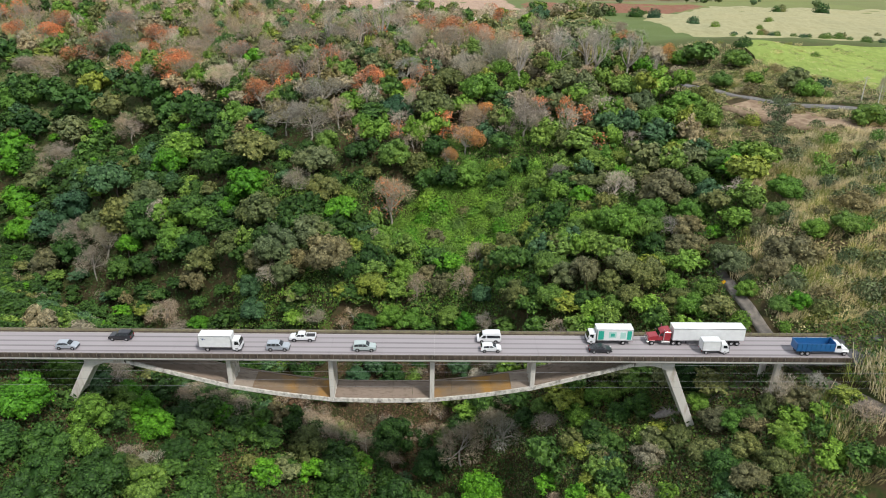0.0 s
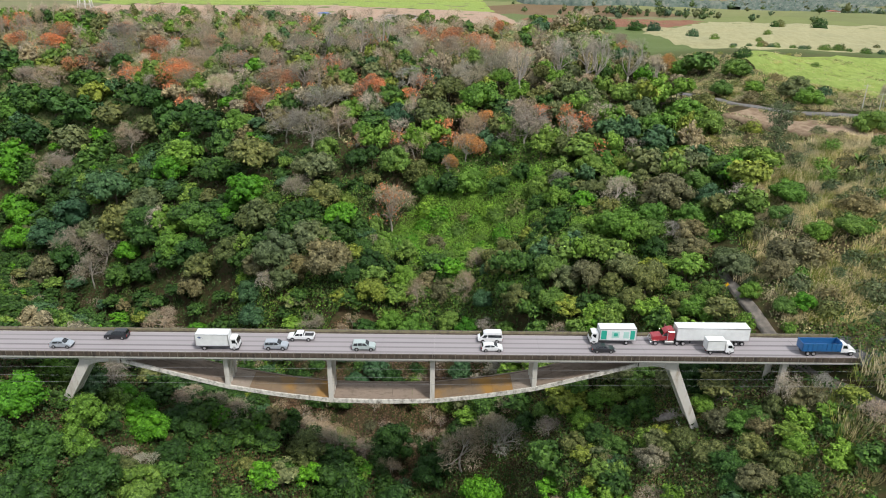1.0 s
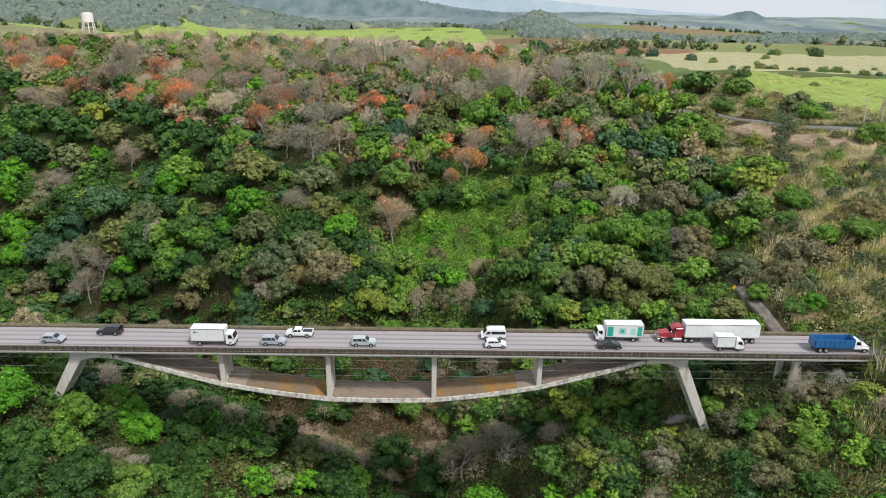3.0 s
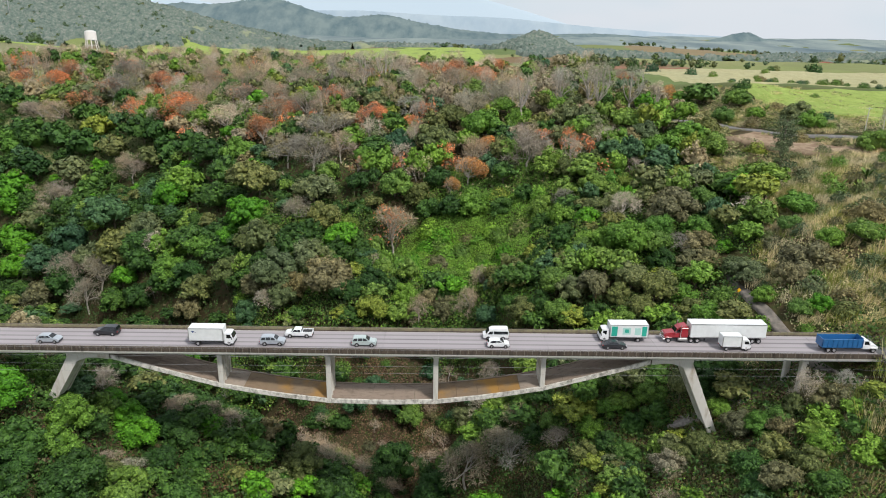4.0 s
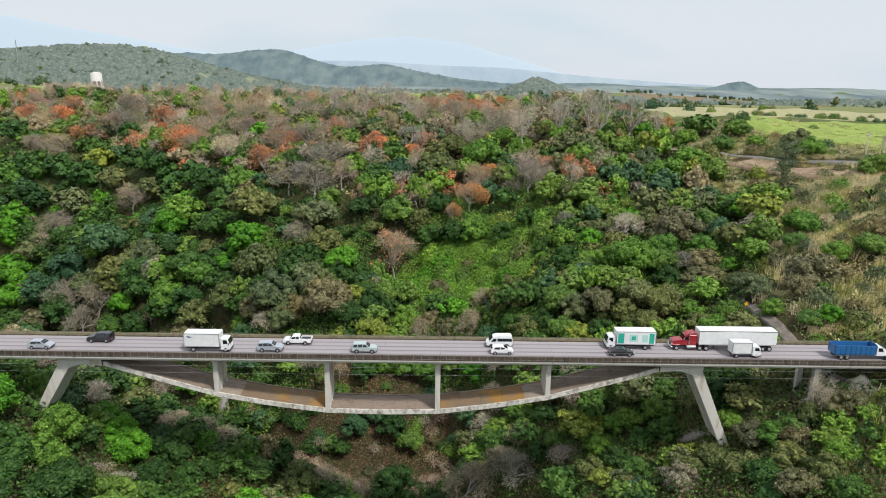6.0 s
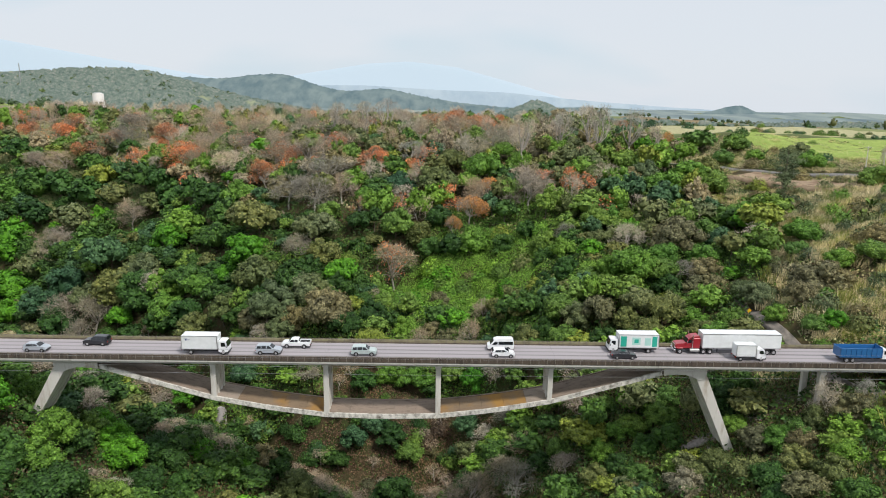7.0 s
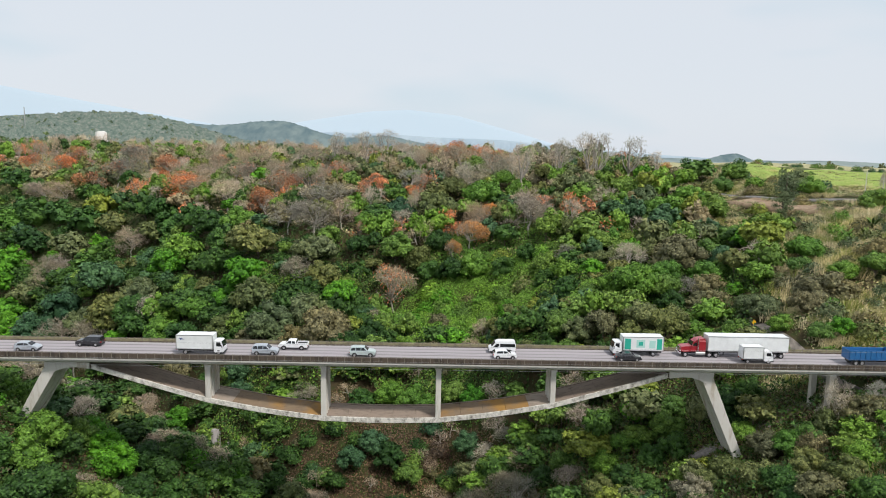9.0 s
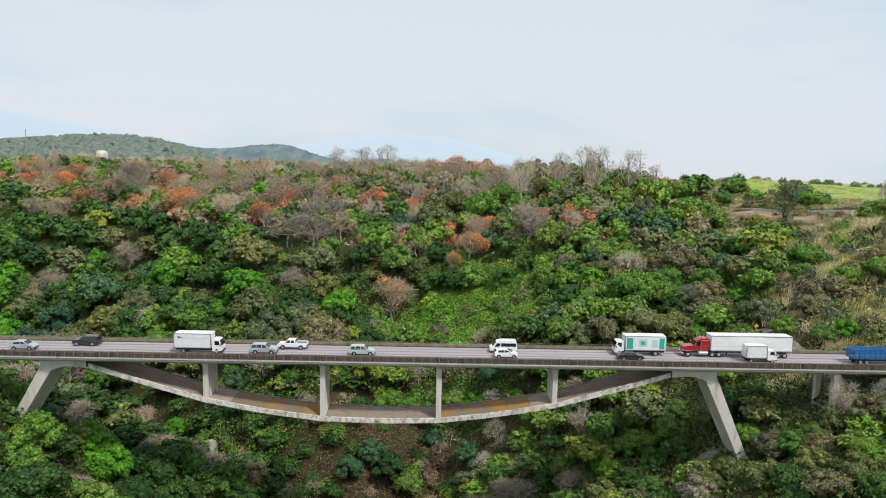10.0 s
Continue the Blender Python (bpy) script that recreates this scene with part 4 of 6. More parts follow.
for x, y, R, H in ((68, 32, 3.4, 4.6), (71, 36, 3.5, 4.7), (60, 39, 3.9, 6.9), (64, 43, 5.0, 8.8), (56, 47, 3.6, 6.3), (34, 56, 4.5, 7.9), (32, 82, 5.9, 10.4), (61, 98, 4.6, 8.0), (-61, 110, 6.4, 11.2), (-73, 114, 6.2, 10.9), (-53, 117, 8.0, 14.1), (-30, 124, 6.1, 10.6), (57, 126, 5.0, 8.8), (66, 127, 5.1, 8.9), (3, 139, 5.3, 9.2), (-59, 146, 9.5, 15.0), (-115, 146, 9.2, 15.0), (70, 146, 5.5, 9.6), (111, 148, 5.8, 7.8), (11, 166, 8.7, 15.0), (53, 172, 5.9, 10.4), (16, 189, 6.2, 10.8), (-127, 222, 7.4, 13.0), (-152, 236, 7.9, 13.8),):
    leafy_at(x, y, R, H, LEAF_OLIVE)
for x, y, R, H in ((-191, 280, 9.5, 15.0),):
    leafy_at(x, y, R, H, LEAF_OLIVE)
for x, y, R, H in ((19, 58, 3.8, 5.8), (-12, 59, 3.9, 5.9), (-7, 61, 3.9, 5.9), (25, 66, 3.5, 6.1), (92, 79, 5.2, 7.1), (-48, 86, 5.4, 8.1), (-50, 93, 4.7, 8.2), (-121, 156, 8.7, 15.0), (-153, 162, 8.6, 15.0), (-143, 166, 8.0, 14.0), (-6, 169, 6.5, 11.4),):
    leafy_at(x, y, R, H, LEAF_BLUE)
for x, y, R, H in ((-9, 78, 5.1, 8.9), (73, 112, 3.9, 6.8), (-21, 125, 4.0, 7.1), (-170, 258, 8.4, 14.7),):
    leafy_at(x, y, R, H, LEAF_YELLOW)
for x, y, R, H in ((65, 35, 3.1, 4.1), (86, 41, 4.4, 6.0), (60, 49, 4.7, 8.2), (86, 50, 3.9, 5.2), (19, 52, 3.8, 5.7), (46, 54, 4.2, 7.3), (-38, 89, 5.4, 9.5), (-42, 94, 7.3, 12.8), (-31, 99, 6.5, 11.3), (-34, 135, 7.3, 12.9), (66, 143, 4.3, 7.6), (88, 143, 5.5, 9.6), (-127, 150, 7.0, 12.3), (-106, 152, 6.8, 11.9), (59, 154, 5.6, 9.8), (150, 157, 6.2, 8.4), (-179, 206, 8.6, 15.0), (-169, 227, 9.5, 15.0), (-182, 285, 9.5, 15.0),):
    leafy_at(x, y, R, H, LEAF_SAGE)
for x, y, R, H in ((67, -21, 3.4, 5.2), (73, -7, 2.7, 4.1), (82, -6, 3.4, 5.1), (67, -2, 3.1, 4.7), (80, 0, 2.3, 4.0),):
    leafy_at(x, y, R, H, LEAF_DRY, "on the bank below the bridge")
for x, y, R, H in ((90, 31, 3.5, 4.8), (100, 36, 4.4, 6.0), (96, 37, 6.6, 8.9), (119, 52, 4.1, 5.6), (51, 52, 4.4, 7.8), (81, 57, 3.9, 5.3), (77, 59, 4.4, 6.0), (81, 64, 4.9, 6.5), (13, 79, 4.2, 7.4), (78, 81, 7.7, 10.0), (-23, 84, 7.8, 13.6), (8, 84, 3.8, 6.7), (27, 88, 3.5, 6.1), (-33, 90, 4.5, 7.9), (-48, 96, 5.2, 9.2), (11, 105, 3.4, 6.0), (-76, 111, 5.2, 9.2), (-149, 147, 7.8, 13.6),):
    leafy_at(x, y, R, H, LEAF_DRY)
for x, y, R, H in ((76, -15, 2.9, 4.4), (-58, -8, 3.9, 5.8), (70, -4, 3.1, 4.6), (-59, -1, 4.0, 6.0), (66, 4, 2.5, 4.0), (-69, 9, 3.7, 5.6),):
    leafy_at(x, y, R, H, LEAF_GRASS, "on the bank below the bridge")
for x, y, R, H in ((44, 14, 3.3, 5.0), (48, 17, 3.0, 4.6), (72, 29, 4.1, 5.5), (71, 43, 3.6, 4.9), (105, 44, 3.4, 4.6), (63, 67, 6.4, 11.1), (109, 69, 5.2, 7.0), (59, 72, 4.9, 8.6), (4, 72, 4.5, 6.8), (-3, 72, 4.5, 6.8), (54, 78, 4.2, 7.3), (1, 85, 4.3, 7.6), (108, 99, 7.8, 10.0), (69, 113, 4.9, 8.5), (93, 115, 6.0, 8.2), (-75, 129, 6.1, 10.6), (-88, 129, 6.7, 11.7), (24, 129, 5.7, 10.0), (-92, 142, 7.0, 12.2), (-18, 159, 5.0, 8.7), (139, 168, 3.8, 5.1), (-99, 174, 9.5, 15.0), (28, 177, 8.3, 14.6), (63, 179, 6.1, 10.6),):
    leafy_at(x, y, R, H, LEAF_GRASS)
for x, y, R, H in ((-74, 182, 7.6, 13.2), (45, 183, 5.4, 9.4), (38, 192, 5.0, 8.8), (-60, 252, 4.5, 8.0), (-215, 257, 9.5, 15.0), (-58, 322, 5.4, 9.4),):
    leafy_at(x, y, R, H, LEAF_GRASS)
for x, y, R, H in ((54, -5, 3.4, 5.2),):
    leafy_at(x, y, R, H, LEAF_GREY, "on the bank below the bridge")
for x, y, R, H in ((-73, 25, 4.5, 7.8), (-83, 29, 4.4, 7.6), (-151, 302, 9.0, 15.0),):
    leafy_at(x, y, R, H, LEAF_GREY)
for x, y, R, H in ((-175, 266, 9.5, 15.0), (-162, 278, 6.3, 10.9), (-190, 257, 9.5, 15.0), (-78, 174, 7.4, 13.0), (-72, 133, 5.5, 9.6), (-105, 143, 7.1, 12.4), (-84, 139, 6.8, 11.9), (-78, 121, 6.0, 10.5), (-89, 126, 6.2, 10.9)):
    leafy_at(x, y, R, H, LEAF_DARK)
for x, y, R, H in ((131, 211, 8.5, 10.0), (143, 197, 6.1, 8.2), (157, 117, 5.6, 7.6), (84, 158, 5.8, 10.1), (100, 140, 4.4, 6.0), (109, 134, 6.1, 8.3), (71, 65, 4.5, 7.8), (89, 73, 3.4, 4.6), (56, 38, 3.5, 6.1)):
    leafy_at(x, y, R, H, LEAF_MID)
for x, y, R, H in ((122, 214, 5.6, 7.6), (150, 146, 5.3, 7.2), (79, 147, 4.4, 7.7), (89, 130, 6.3, 11.1), (103, 142, 6.7, 9.0), (72, 72, 4.1, 7.2), (83, 70, 4.7, 6.3), (83, 28, 2.7, 3.7)):
    leafy_at(x, y, R, H, LEAF_GRASS)
for x, y, R, H in ((61, -2, 2.8, 4.1), (62, -10, 3.4, 5.0), (69, -12, 3.1, 4.7), (72, -18, 3.0, 4.6),):
    leafy_at(x, y, R, H, LEAF_OLIVE, "on the bank below the bridge")
# trees on the floor and the near bank of the gorge
for x, y, R, H in ((18, 23, 6.1, 10.9), (28, 20, 5.3, 9.6),):
    bare_at(x, y, R, H, False, "on the gorge floor")
for x, y, R, H in ((-11, 11, 6.9, 12.3), (-1, 39, 6.0, 10.9), (10, 26, 5.1, 9.2), (1, 16, 5.6, 10.0), (-57, -28, 4.4, 6.7), (-50, -20, 4.8, 7.2)):
    leafy_at(x, y, R, H, LEAF_DEEP, "deep in the gorge")
for x, y, R, H in ((-36, -13, 4.6, 6.8), (-61, -14, 4.6, 6.9), (-66, -19, 4.4, 6.6), (-58, -20, 3.6, 5.4)):
    leafy_at(x, y, R, H, LEAF_DARK, "deep in the gorge")
for x, y, R, H in ((-20, 17, 4.8, 8.6),):
    leafy_at(x, y, R, H, LEAF_OLIVE, "deep in the gorge")
for x, y, R, H in ((22, 12, 5.1, 9.1), (-67, -8, 5.2, 7.8),):
    leafy_at(x, y, R, H, LEAF_BRIGHT, "deep in the gorge")
for x, y, R, H in ((-44, -15, 4.5, 6.8),):
    leafy_at(x, y, R, H, LEAF_MID, "deep in the gorge")
for x, y, s in ((117, 98, 0.95), (120, 104, 0.8), (113, 92, 0.75)):
    PINE.stand(int(x), x, y, s, x, [BARK, LEAF_SAGE], "tall slender bluish-green conifer on the dry slope")
    claim(x, y, 3.5)


for x, y, R, H, m in ((79.5, -5.0, 2.4, 5.0, LEAF_DRY), (76, -4.5, 2.2, 5.2, LEAF_OLIVE), (83, -5.5, 2.4, 4.6, LEAF_DRY), (73, -5.0, 2.4, 4.4, LEAF_MID)):
    leafy_at(x, y, R, H, m, "on the bank beside the bridge")
for x, y, R, H in ((78, -3.4, 2.6, 8.6), (84, -4.5, 2.0, 6.0)):
    bare_at(x, y, R, H, True, "on the bank beside the bridge")


def near_line(x, y, line, r):
    hit = np.zeros(np.shape(x), bool)
    for (ax, ay), (bx, by) in zip(line[:-1], line[1:]):
        ln2 = (bx - ax) ** 2 + (by - ay) ** 2
        t = np.clip(((x - ax) * (bx - ax) + (y - ay) * (by - ay)) / ln2, 0, 1)
        hit |= np.hypot(x - ax - t * (bx - ax), y - ay - t * (by - ay)) < r
    return hit


def zones(x, y):
    """The kind of growth at each place, and the signed distance from the stream."""
    x, y = np.asarray(x, float), np.asarray(y, float)
    d, side = gorge(x, y)
    d = np.where(side >= 0, d, -d)
    road = near_line(x, y, SIDE_ROAD, 1.9) | near_line(x, y, UPPER_ROAD, 2.6) | near_line(x, y, [(125, 146), (136, 128), (150, 112), (172, 98), (230, 80)], 5.5)
    names = [
        ("road", road),
        ("bridge", (y > -7) & (y < 12) & ((np.abs(x) > 88) | (terrain(x, y) > -14))),
        ("bank", ((x + 12) / 38) ** 2 + ((y - 48) / 25) ** 2 < 1),
        ("reeds", (x > 74 + 0.48 * np.maximum(0, y - 14)) & (y < 125) & (y > 4)),
        ("bowl", ((x - 20) / 30) ** 2 + ((y - 112) / 22) ** 2 < 1),
        ("front", y < 4),
        ("yard", (x > 105 + 0.1 * np.maximum(0, y - 200)) & (y > 100)),
        ("upper", d > 86),
    ]
    out = np.full(x.shape, "slope", dtype="<U8")
    for n, mask in names[::-1]:
        out[mask] = n
    return out, d


SPECIES = [LEAF_DARK, LEAF_MID, LEAF_OLIVE, LEAF_BRIGHT, LEAF_BLUE, LEAF_DRY, LEAF_YELLOW, LEAF_DEEP, LEAF_SAGE, LEAF_GRASS]
# front: darkest leaves dominate, a colour stand-in for the gorge's shade
SHARE = {"west": (0.27, 0.04, 0.03, 0.05, 0.08, 0.01, 0.01, 0.48, 0.01, 0.02), "slope": (0.20, 0.19, 0.08, 0.06, 0.06, 0.01, 0.04, 0.18, 0.06, 0.12), "east": (0.07, 0.24, 0.10, 0.07, 0.06, 0.02, 0.10, 0.02, 0.08, 0.24), "upper": (0.10, 0.24, 0.14, 0.03, 0.08, 0.06, 0.08, 0.03, 0.10, 0.14), "front": (0.30, 0.01, 0.01, 0.09, 0.03, 0.03, 0.00, 0.52, 0.00, 0.01)}
stock, things_left, bare_left, shrubs_left = [], 20, 30, 230
spots = []
for iy in np.arange(-30, 410, 6.5):
    for ix in np.arange(-330, 260, 6.5):
        x, y = ix + rnd.uniform(-3.0, 3.0), iy + rnd.uniform(-3.0, 3.0)
        if abs(x - 9) < 0.66 * (y + 117) + 14:
            spots.append((x, y))
            if y < 4 and abs(x) < 90:
                spots.append((x + rnd.uniform(2, 4), y + rnd.uniform(-3, 3)))
            if -55 < x < 30 and 20 < y < 76:
                spots.append((x + rnd.uniform(2, 4), y + rnd.uniform(-4, 4)))
                spots.append((x - rnd.uniform(2, 4), y + rnd.uniform(-4, 4)))
            if 10 < gorge(x, y)[0] < 48 and y > 14:
                spots.append((x + rnd.uniform(2, 4), y + rnd.uniform(-4, 4)))
spots.sort(key=lambda p: p[1])
spot_zone, spot_d = zones(*np.array(spots).T)
for (x, y), zn, d in zip(spots, spot_zone, spot_d):
    if zn in ("road", "bridge") or any(abs(x - a) < r and abs(y - b) < r and math.hypot(x - a, y - b) < 0.92 * r + 1.2 for a, b, r in taken):
        continue
    u = rnd.uniform()
    if zn == "yard" and (x > 160 or y > 190) and u > 0.012:
        continue
    if zn in ("bank", "bowl", "reeds", "yard"):
        if u < {"bank": 0.95, "bowl": 0.95, "reeds": 0.80, "yard": 0.30}[zn]:
            m = SPECIES[rnd.choice(7, p=(0.18, 0.30, 0.20, 0.08, 0.06, 0.10, 0.08))] if zn != "reeds" else (LEAF_OLIVE, LEAF_DRY, LEAF_SAGE, LEAF_GRASS, LEAF_SAGE)[rnd.integers(5)]
            s = rnd.uniform(0.7, 1.5)
            if zn == "bowl":
                m, s = (VINE, VINE, LEAF_MID, LEAF_BRIGHT)[rnd.integers(4)] if u < 0.7 else m, rnd.uniform(1.2, 2.0)
            if zn == "bank":
                m, s = DEAD if u < 0.45 else (LEAF_DARK, LEAF_DEEP, LEAF_MID, LEAF_BLUE, LEAF_DRY)[int(rnd.integers(5))], rnd.uniform(0.6, 1.4)
                if u < 0.30:
                    stock.append((BARE_FAR, x, y, rnd.uniform(0.5, 0.8), 0.8, (BARK_PALE, TWIG)))
                    continue
            if shrubs_left > 0 and y < 130:
                shrubs_left -= 1
                SHRUB.stand(int(rnd.integers(9)), x, y, s, rnd.uniform(0, 6), [BARK, m], f"{LEAF_WORD[m.name]} rounded shrub on the slope")
            else:
                stock.append((SHRUB, x, y, s, 1.0, (BARK, m)))
        continue
    if zn == "upper":
        if y > 300 and u > 0.5 or d > 235 and u > 0.10 or d > 185 and u > (0.45 if x < 30 else 0.2) or d > 150 and u > 0.7:
            continue
        v = rnd.uniform()
        H, R = rnd.uniform(9, 14), rnd.uniform(3.8, 6.6)
        west = x < 70
        if v < ((0.36 if d < 115 else 0.46) if west else 0.20):
            if v < 0.07:
                stock.append((LEAFY_FAR, x, y, R / 4.5, H / 10 / (R / 4.5), (BARK_PALE, LEAF_GREY)))
            else:
                H = H + 5.0 * (d > 105)
                stock.append((BARE_FAR, x, y, R / 4.5, H / 10 / (R / 4.5), (BARK_PALE, TWIG_PALE if v < 0.20 else TWIG)))
            continue
        if v < (0.44 if d < 115 else 0.56) and west:
            stock.append((BLOOM_FAR, x, y, R / 4.5, H / 10 / (R / 4.5), (BARK_PALE, TWIG, FLOWER)))
            continue
    elif zn == "front":
        H, R = rnd.uniform(3.5, 5.5), rnd.uniform(2.2, 3.4)
    else:
        H, R = rnd.uniform(6.0, 10.0), rnd.uniform(2.8, 4.8)
        H *= 0.75 if d < 25 else 1.0
    if zn != "upper" and rnd.uniform() < 0.065:
        if bare_left > 0 and y < 140:
            bare_left -= 1
            bare_at(x, y, R, H * 1.05, bool(rnd.uniform() < 0.3))
        else:
            stock.append((BARE_FAR, x, y, R / 4.5, H / 10 / (R / 4.5), (BARK_PALE, TWIG)))
        continue
    m = SPECIES[rnd.choice(10, p=SHARE["upper" if zn == "upper" else "front" if zn == "front" and x < 28 else "east" if x > 38 + 0.1 * y else "west" if x < -15 + 30 * math.sin(y / 17) else "slope"])]
    if things_left > 0 and y < 118 and x > -130:
        things_left -= 1
        leafy_at(x, y, R, H, m)
    else:
        stock.append((LEAFY_FAR if y < 215 else LEAFY_THIN, x, y, R / 4.5, H / 10 / (R / 4.5), (BARK, m)))


def plant(name, stock, label, category):
    """All the remaining trees of a wood in one mesh."""
    mats, V, F, I, n = [], [], [], [], 0
    for kind, x, y, s, tall, ms in stock:
        shape = kind.shapes[rnd.integers(len(kind.shapes))]
        a = rnd.uniform(0, 6.28)
        ca, sa = math.cos(a), math.sin(a)
        z = float(terrain(x, y))
        for (_, (v, f), _), m in zip(shape, ms):
            if m not in mats:
                mats.append(m)
            w = np.stack([(v[:, 0] * ca - v[:, 1] * sa) * s + x, (v[:, 0] * sa + v[:, 1] * ca) * s + y, v[:, 2] * s * tall + z], -1)
            f = triangles(f)
            V.append(w)
            F.append(f + n)
            I.append(np.full(len(f), mats.index(m)))
            n += len(w)
    ob = new(name, mesh_of(name, np.concatenate(V), np.concatenate(F), mats, np.concatenate(I)))
    return tagged(ob, label, category, kind="stuff")


plant("forest", stock, "mixed dry-season forest of green, bare and flowering trees", "forest")


def scatter(name, n, test, size, mats, label, category, lump=1.8, box_=(-300, 260, -32, 335), up=0.7):
    """A carpet of leaf clumps over lumpy undergrowth in the zones named by test."""
    X, Y = rnd.uniform(box_[0], box_[1], n), rnd.uniform(box_[2], box_[3], n)
    keep = np.abs(X - 9) < 0.66 * (Y + 117) + 14
    X, Y = X[keep], Y[keep]
    zn, _ = zones(X, Y)
    ok = np.isin(zn, test)
    X, Y = X[ok], Y[ok]

    def height(x, y):
        return lump * (0.5 + 0.5 * np.sin(x / 1.9 + 2 * np.sin(y / 3.1)) * np.sin(y / 2.3 + 1.7 * np.sin(x / 4.3))) + 0.5 * lump * (0.5 + 0.5 * np.sin(x / 5.7 + y / 7.9))

    e = 0.3
    hz = terrain(X, Y) + height(X, Y)
    gx_, gy_ = (terrain(X + e, Y) + height(X + e, Y) - hz) / e, (terrain(X, Y + e) + height(X, Y + e) - hz) / e
    N = unit(np.stack([-gx_, -gy_, np.full(len(X), up)], -1))
    P = np.stack([X, Y, hz + rnd.uniform(-0.5, 0.15, len(X))], -1)
    V, F = leaves(P, N, size, jitter=0.6)
    ob = new(name, mesh_of(name, V, F, mats, rnd.integers(0, len(mats), len(F))))
    return tagged(ob, label, category, kind="stuff")


scatter("rim_undergrowth", 90000, ("upper",), 0.72, [STRAW, STRAW, STRAW, LEAF_DRY, LEAF_OLIVE], "dry grass and low bushes under the rim trees", "undergrowth", 1.8, (-300, 260, 100, 440))
# Darkest leaves here: shade beneath the crowns carried by colour.
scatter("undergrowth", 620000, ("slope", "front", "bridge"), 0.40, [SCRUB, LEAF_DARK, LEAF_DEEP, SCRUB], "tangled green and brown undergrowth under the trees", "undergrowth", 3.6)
# Dark mix west of x = 30: gorge shade put into the leaf colours.
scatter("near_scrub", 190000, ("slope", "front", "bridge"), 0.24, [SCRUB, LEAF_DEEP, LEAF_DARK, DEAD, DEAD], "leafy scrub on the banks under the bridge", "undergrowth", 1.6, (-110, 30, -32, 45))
scatter("east_scrub", 190000, ("slope", "front", "bridge"), 0.23, [LEAF_OLIVE, LEAF_GRASS, LEAF_DRY, LEAF_SAGE, DEAD], "leafy and withered scrub on the dry bank", "undergrowth", 1.6, (30, 110, -32, 45))
scatter("bank_scrub", 70000, ("bank",), 0.30, [DEAD, DEAD, DEAD, SCRUB], "dead brown scrub on a steep red bank", "undergrowth", 1.0, (-52, 28, 22, 75))
scatter("vines", 190000, ("bowl",), 0.25, [VINE, VINE, LEAF_MID], "carpet of bright green vines in a hollow", "vines", 3.0, (-20, 60, 80, 140))
scatter("hollow_edge", 150000, ("slope", "upper"), 0.31, [VINE, LEAF_GRASS, LEAF_MID, SCRUB], "bright green creepers and bushes on the open slope", "undergrowth", 2.4, (5, 105, 58, 160))
scatter("verge_scrub", 210000, ("reeds", "yard"), 0.30, [STRAW, STRAW, LEAF_OLIVE, STRAW, LEAF_GRASS], "low dry scrub between cane tufts", "undergrowth", 0.9, (70, 220, 0, 230))

scatter("thicket", 100000, ("slope",), 0.40, [LEAF_DARK, LEAF_MID, LEAF_DEEP, LEAF_GRASS, LEAF_OLIVE], "tangled green thicket filling the slope", "undergrowth", 5.0, (-58, 62, 66, 135))

# tall cane grass in feathery masses
tufts = [reed_tuft(2.0, 2.5, 84, 0.038) for _ in range(5)]
V, F, I, n = [], [], [], 0
N_TUFT = 5200
tx_ = rnd.uniform(70, 190, N_TUFT)
ty_ = np.where(rnd.uniform(size=N_TUFT) < 0.30, rnd.uniform(100, 240, N_TUFT), rnd.uniform(-26, 110, N_TUFT))
tz_, _ = zones(tx_, ty_)
for x, y, zn in zip(tx_, ty_, tz_):
    patch = math.sin(x / 8 + 1) * math.sin(y / 10 + 0.6) + 0.5 * math.sin(x / 4 + y / 5)
    p = {"reeds": 0.80, "yard": 0.50}.get(zn, 0.0) + 0.42 * patch
    s = rnd.uniform(0.75, 1.2)
    if zn == "yard":
        s *= 0.7
    if zn == "front":
        p = 0.75 if x > 74 else 0.0
    if zn == "reeds" and 82 < x < 108 and y < 22:
        p, s = 1.0, 0.85 * s
    if 84 < x < 101 and -18 < y < -3.5 and zn != "road":
        zn, p, s = "front", 1.0, 1.6 * s
    if zn in ("road", "bridge", "slope", "upper") or rnd.uniform() > p or near_line(x, y, SIDE_ROAD, 2.4):
        continue
    v, f = tufts[rnd.integers(5)]
    a = rnd.uniform(0, 6.28)
    w = np.stack([(v[:, 0] * math.cos(a) - v[:, 1] * math.sin(a)) * s + x + 0.25 * v[:, 2] * s, (v[:, 0] * math.sin(a) + v[:, 1] * math.cos(a)) * s + y, v[:, 2] * s + float(terrain(x, y))], -1)
    V.append(w)
    F.append(f + n)
    I.append(np.full(len(f), 0 if rnd.uniform() < 0.68 else 1))
    n += len(w)
tagged(new("cane_grass", mesh_of("cane_grass", np.concatenate(V), np.concatenate(F), [REED, REED_GREEN], np.concatenate(I))), "tall straw-coloured cane grass on the dry bank", "grass", kind="stuff")

# ---- vehicles ----
def paint(name, color, metal=0.0, rough=0.28):
    k = Mat(name)
    k.b.inputs["Coat Weight"].default_value = 0.5
    k.b.inputs["Coat Roughness"].default_value = 0.08
    dust = k.ramp(k.noise(1.1, 4), [(0.35, tuple(0.90 * v for v in color)), (0.7, color)])
    return k.out(dust, rough, metal=metal, spec=0.5)


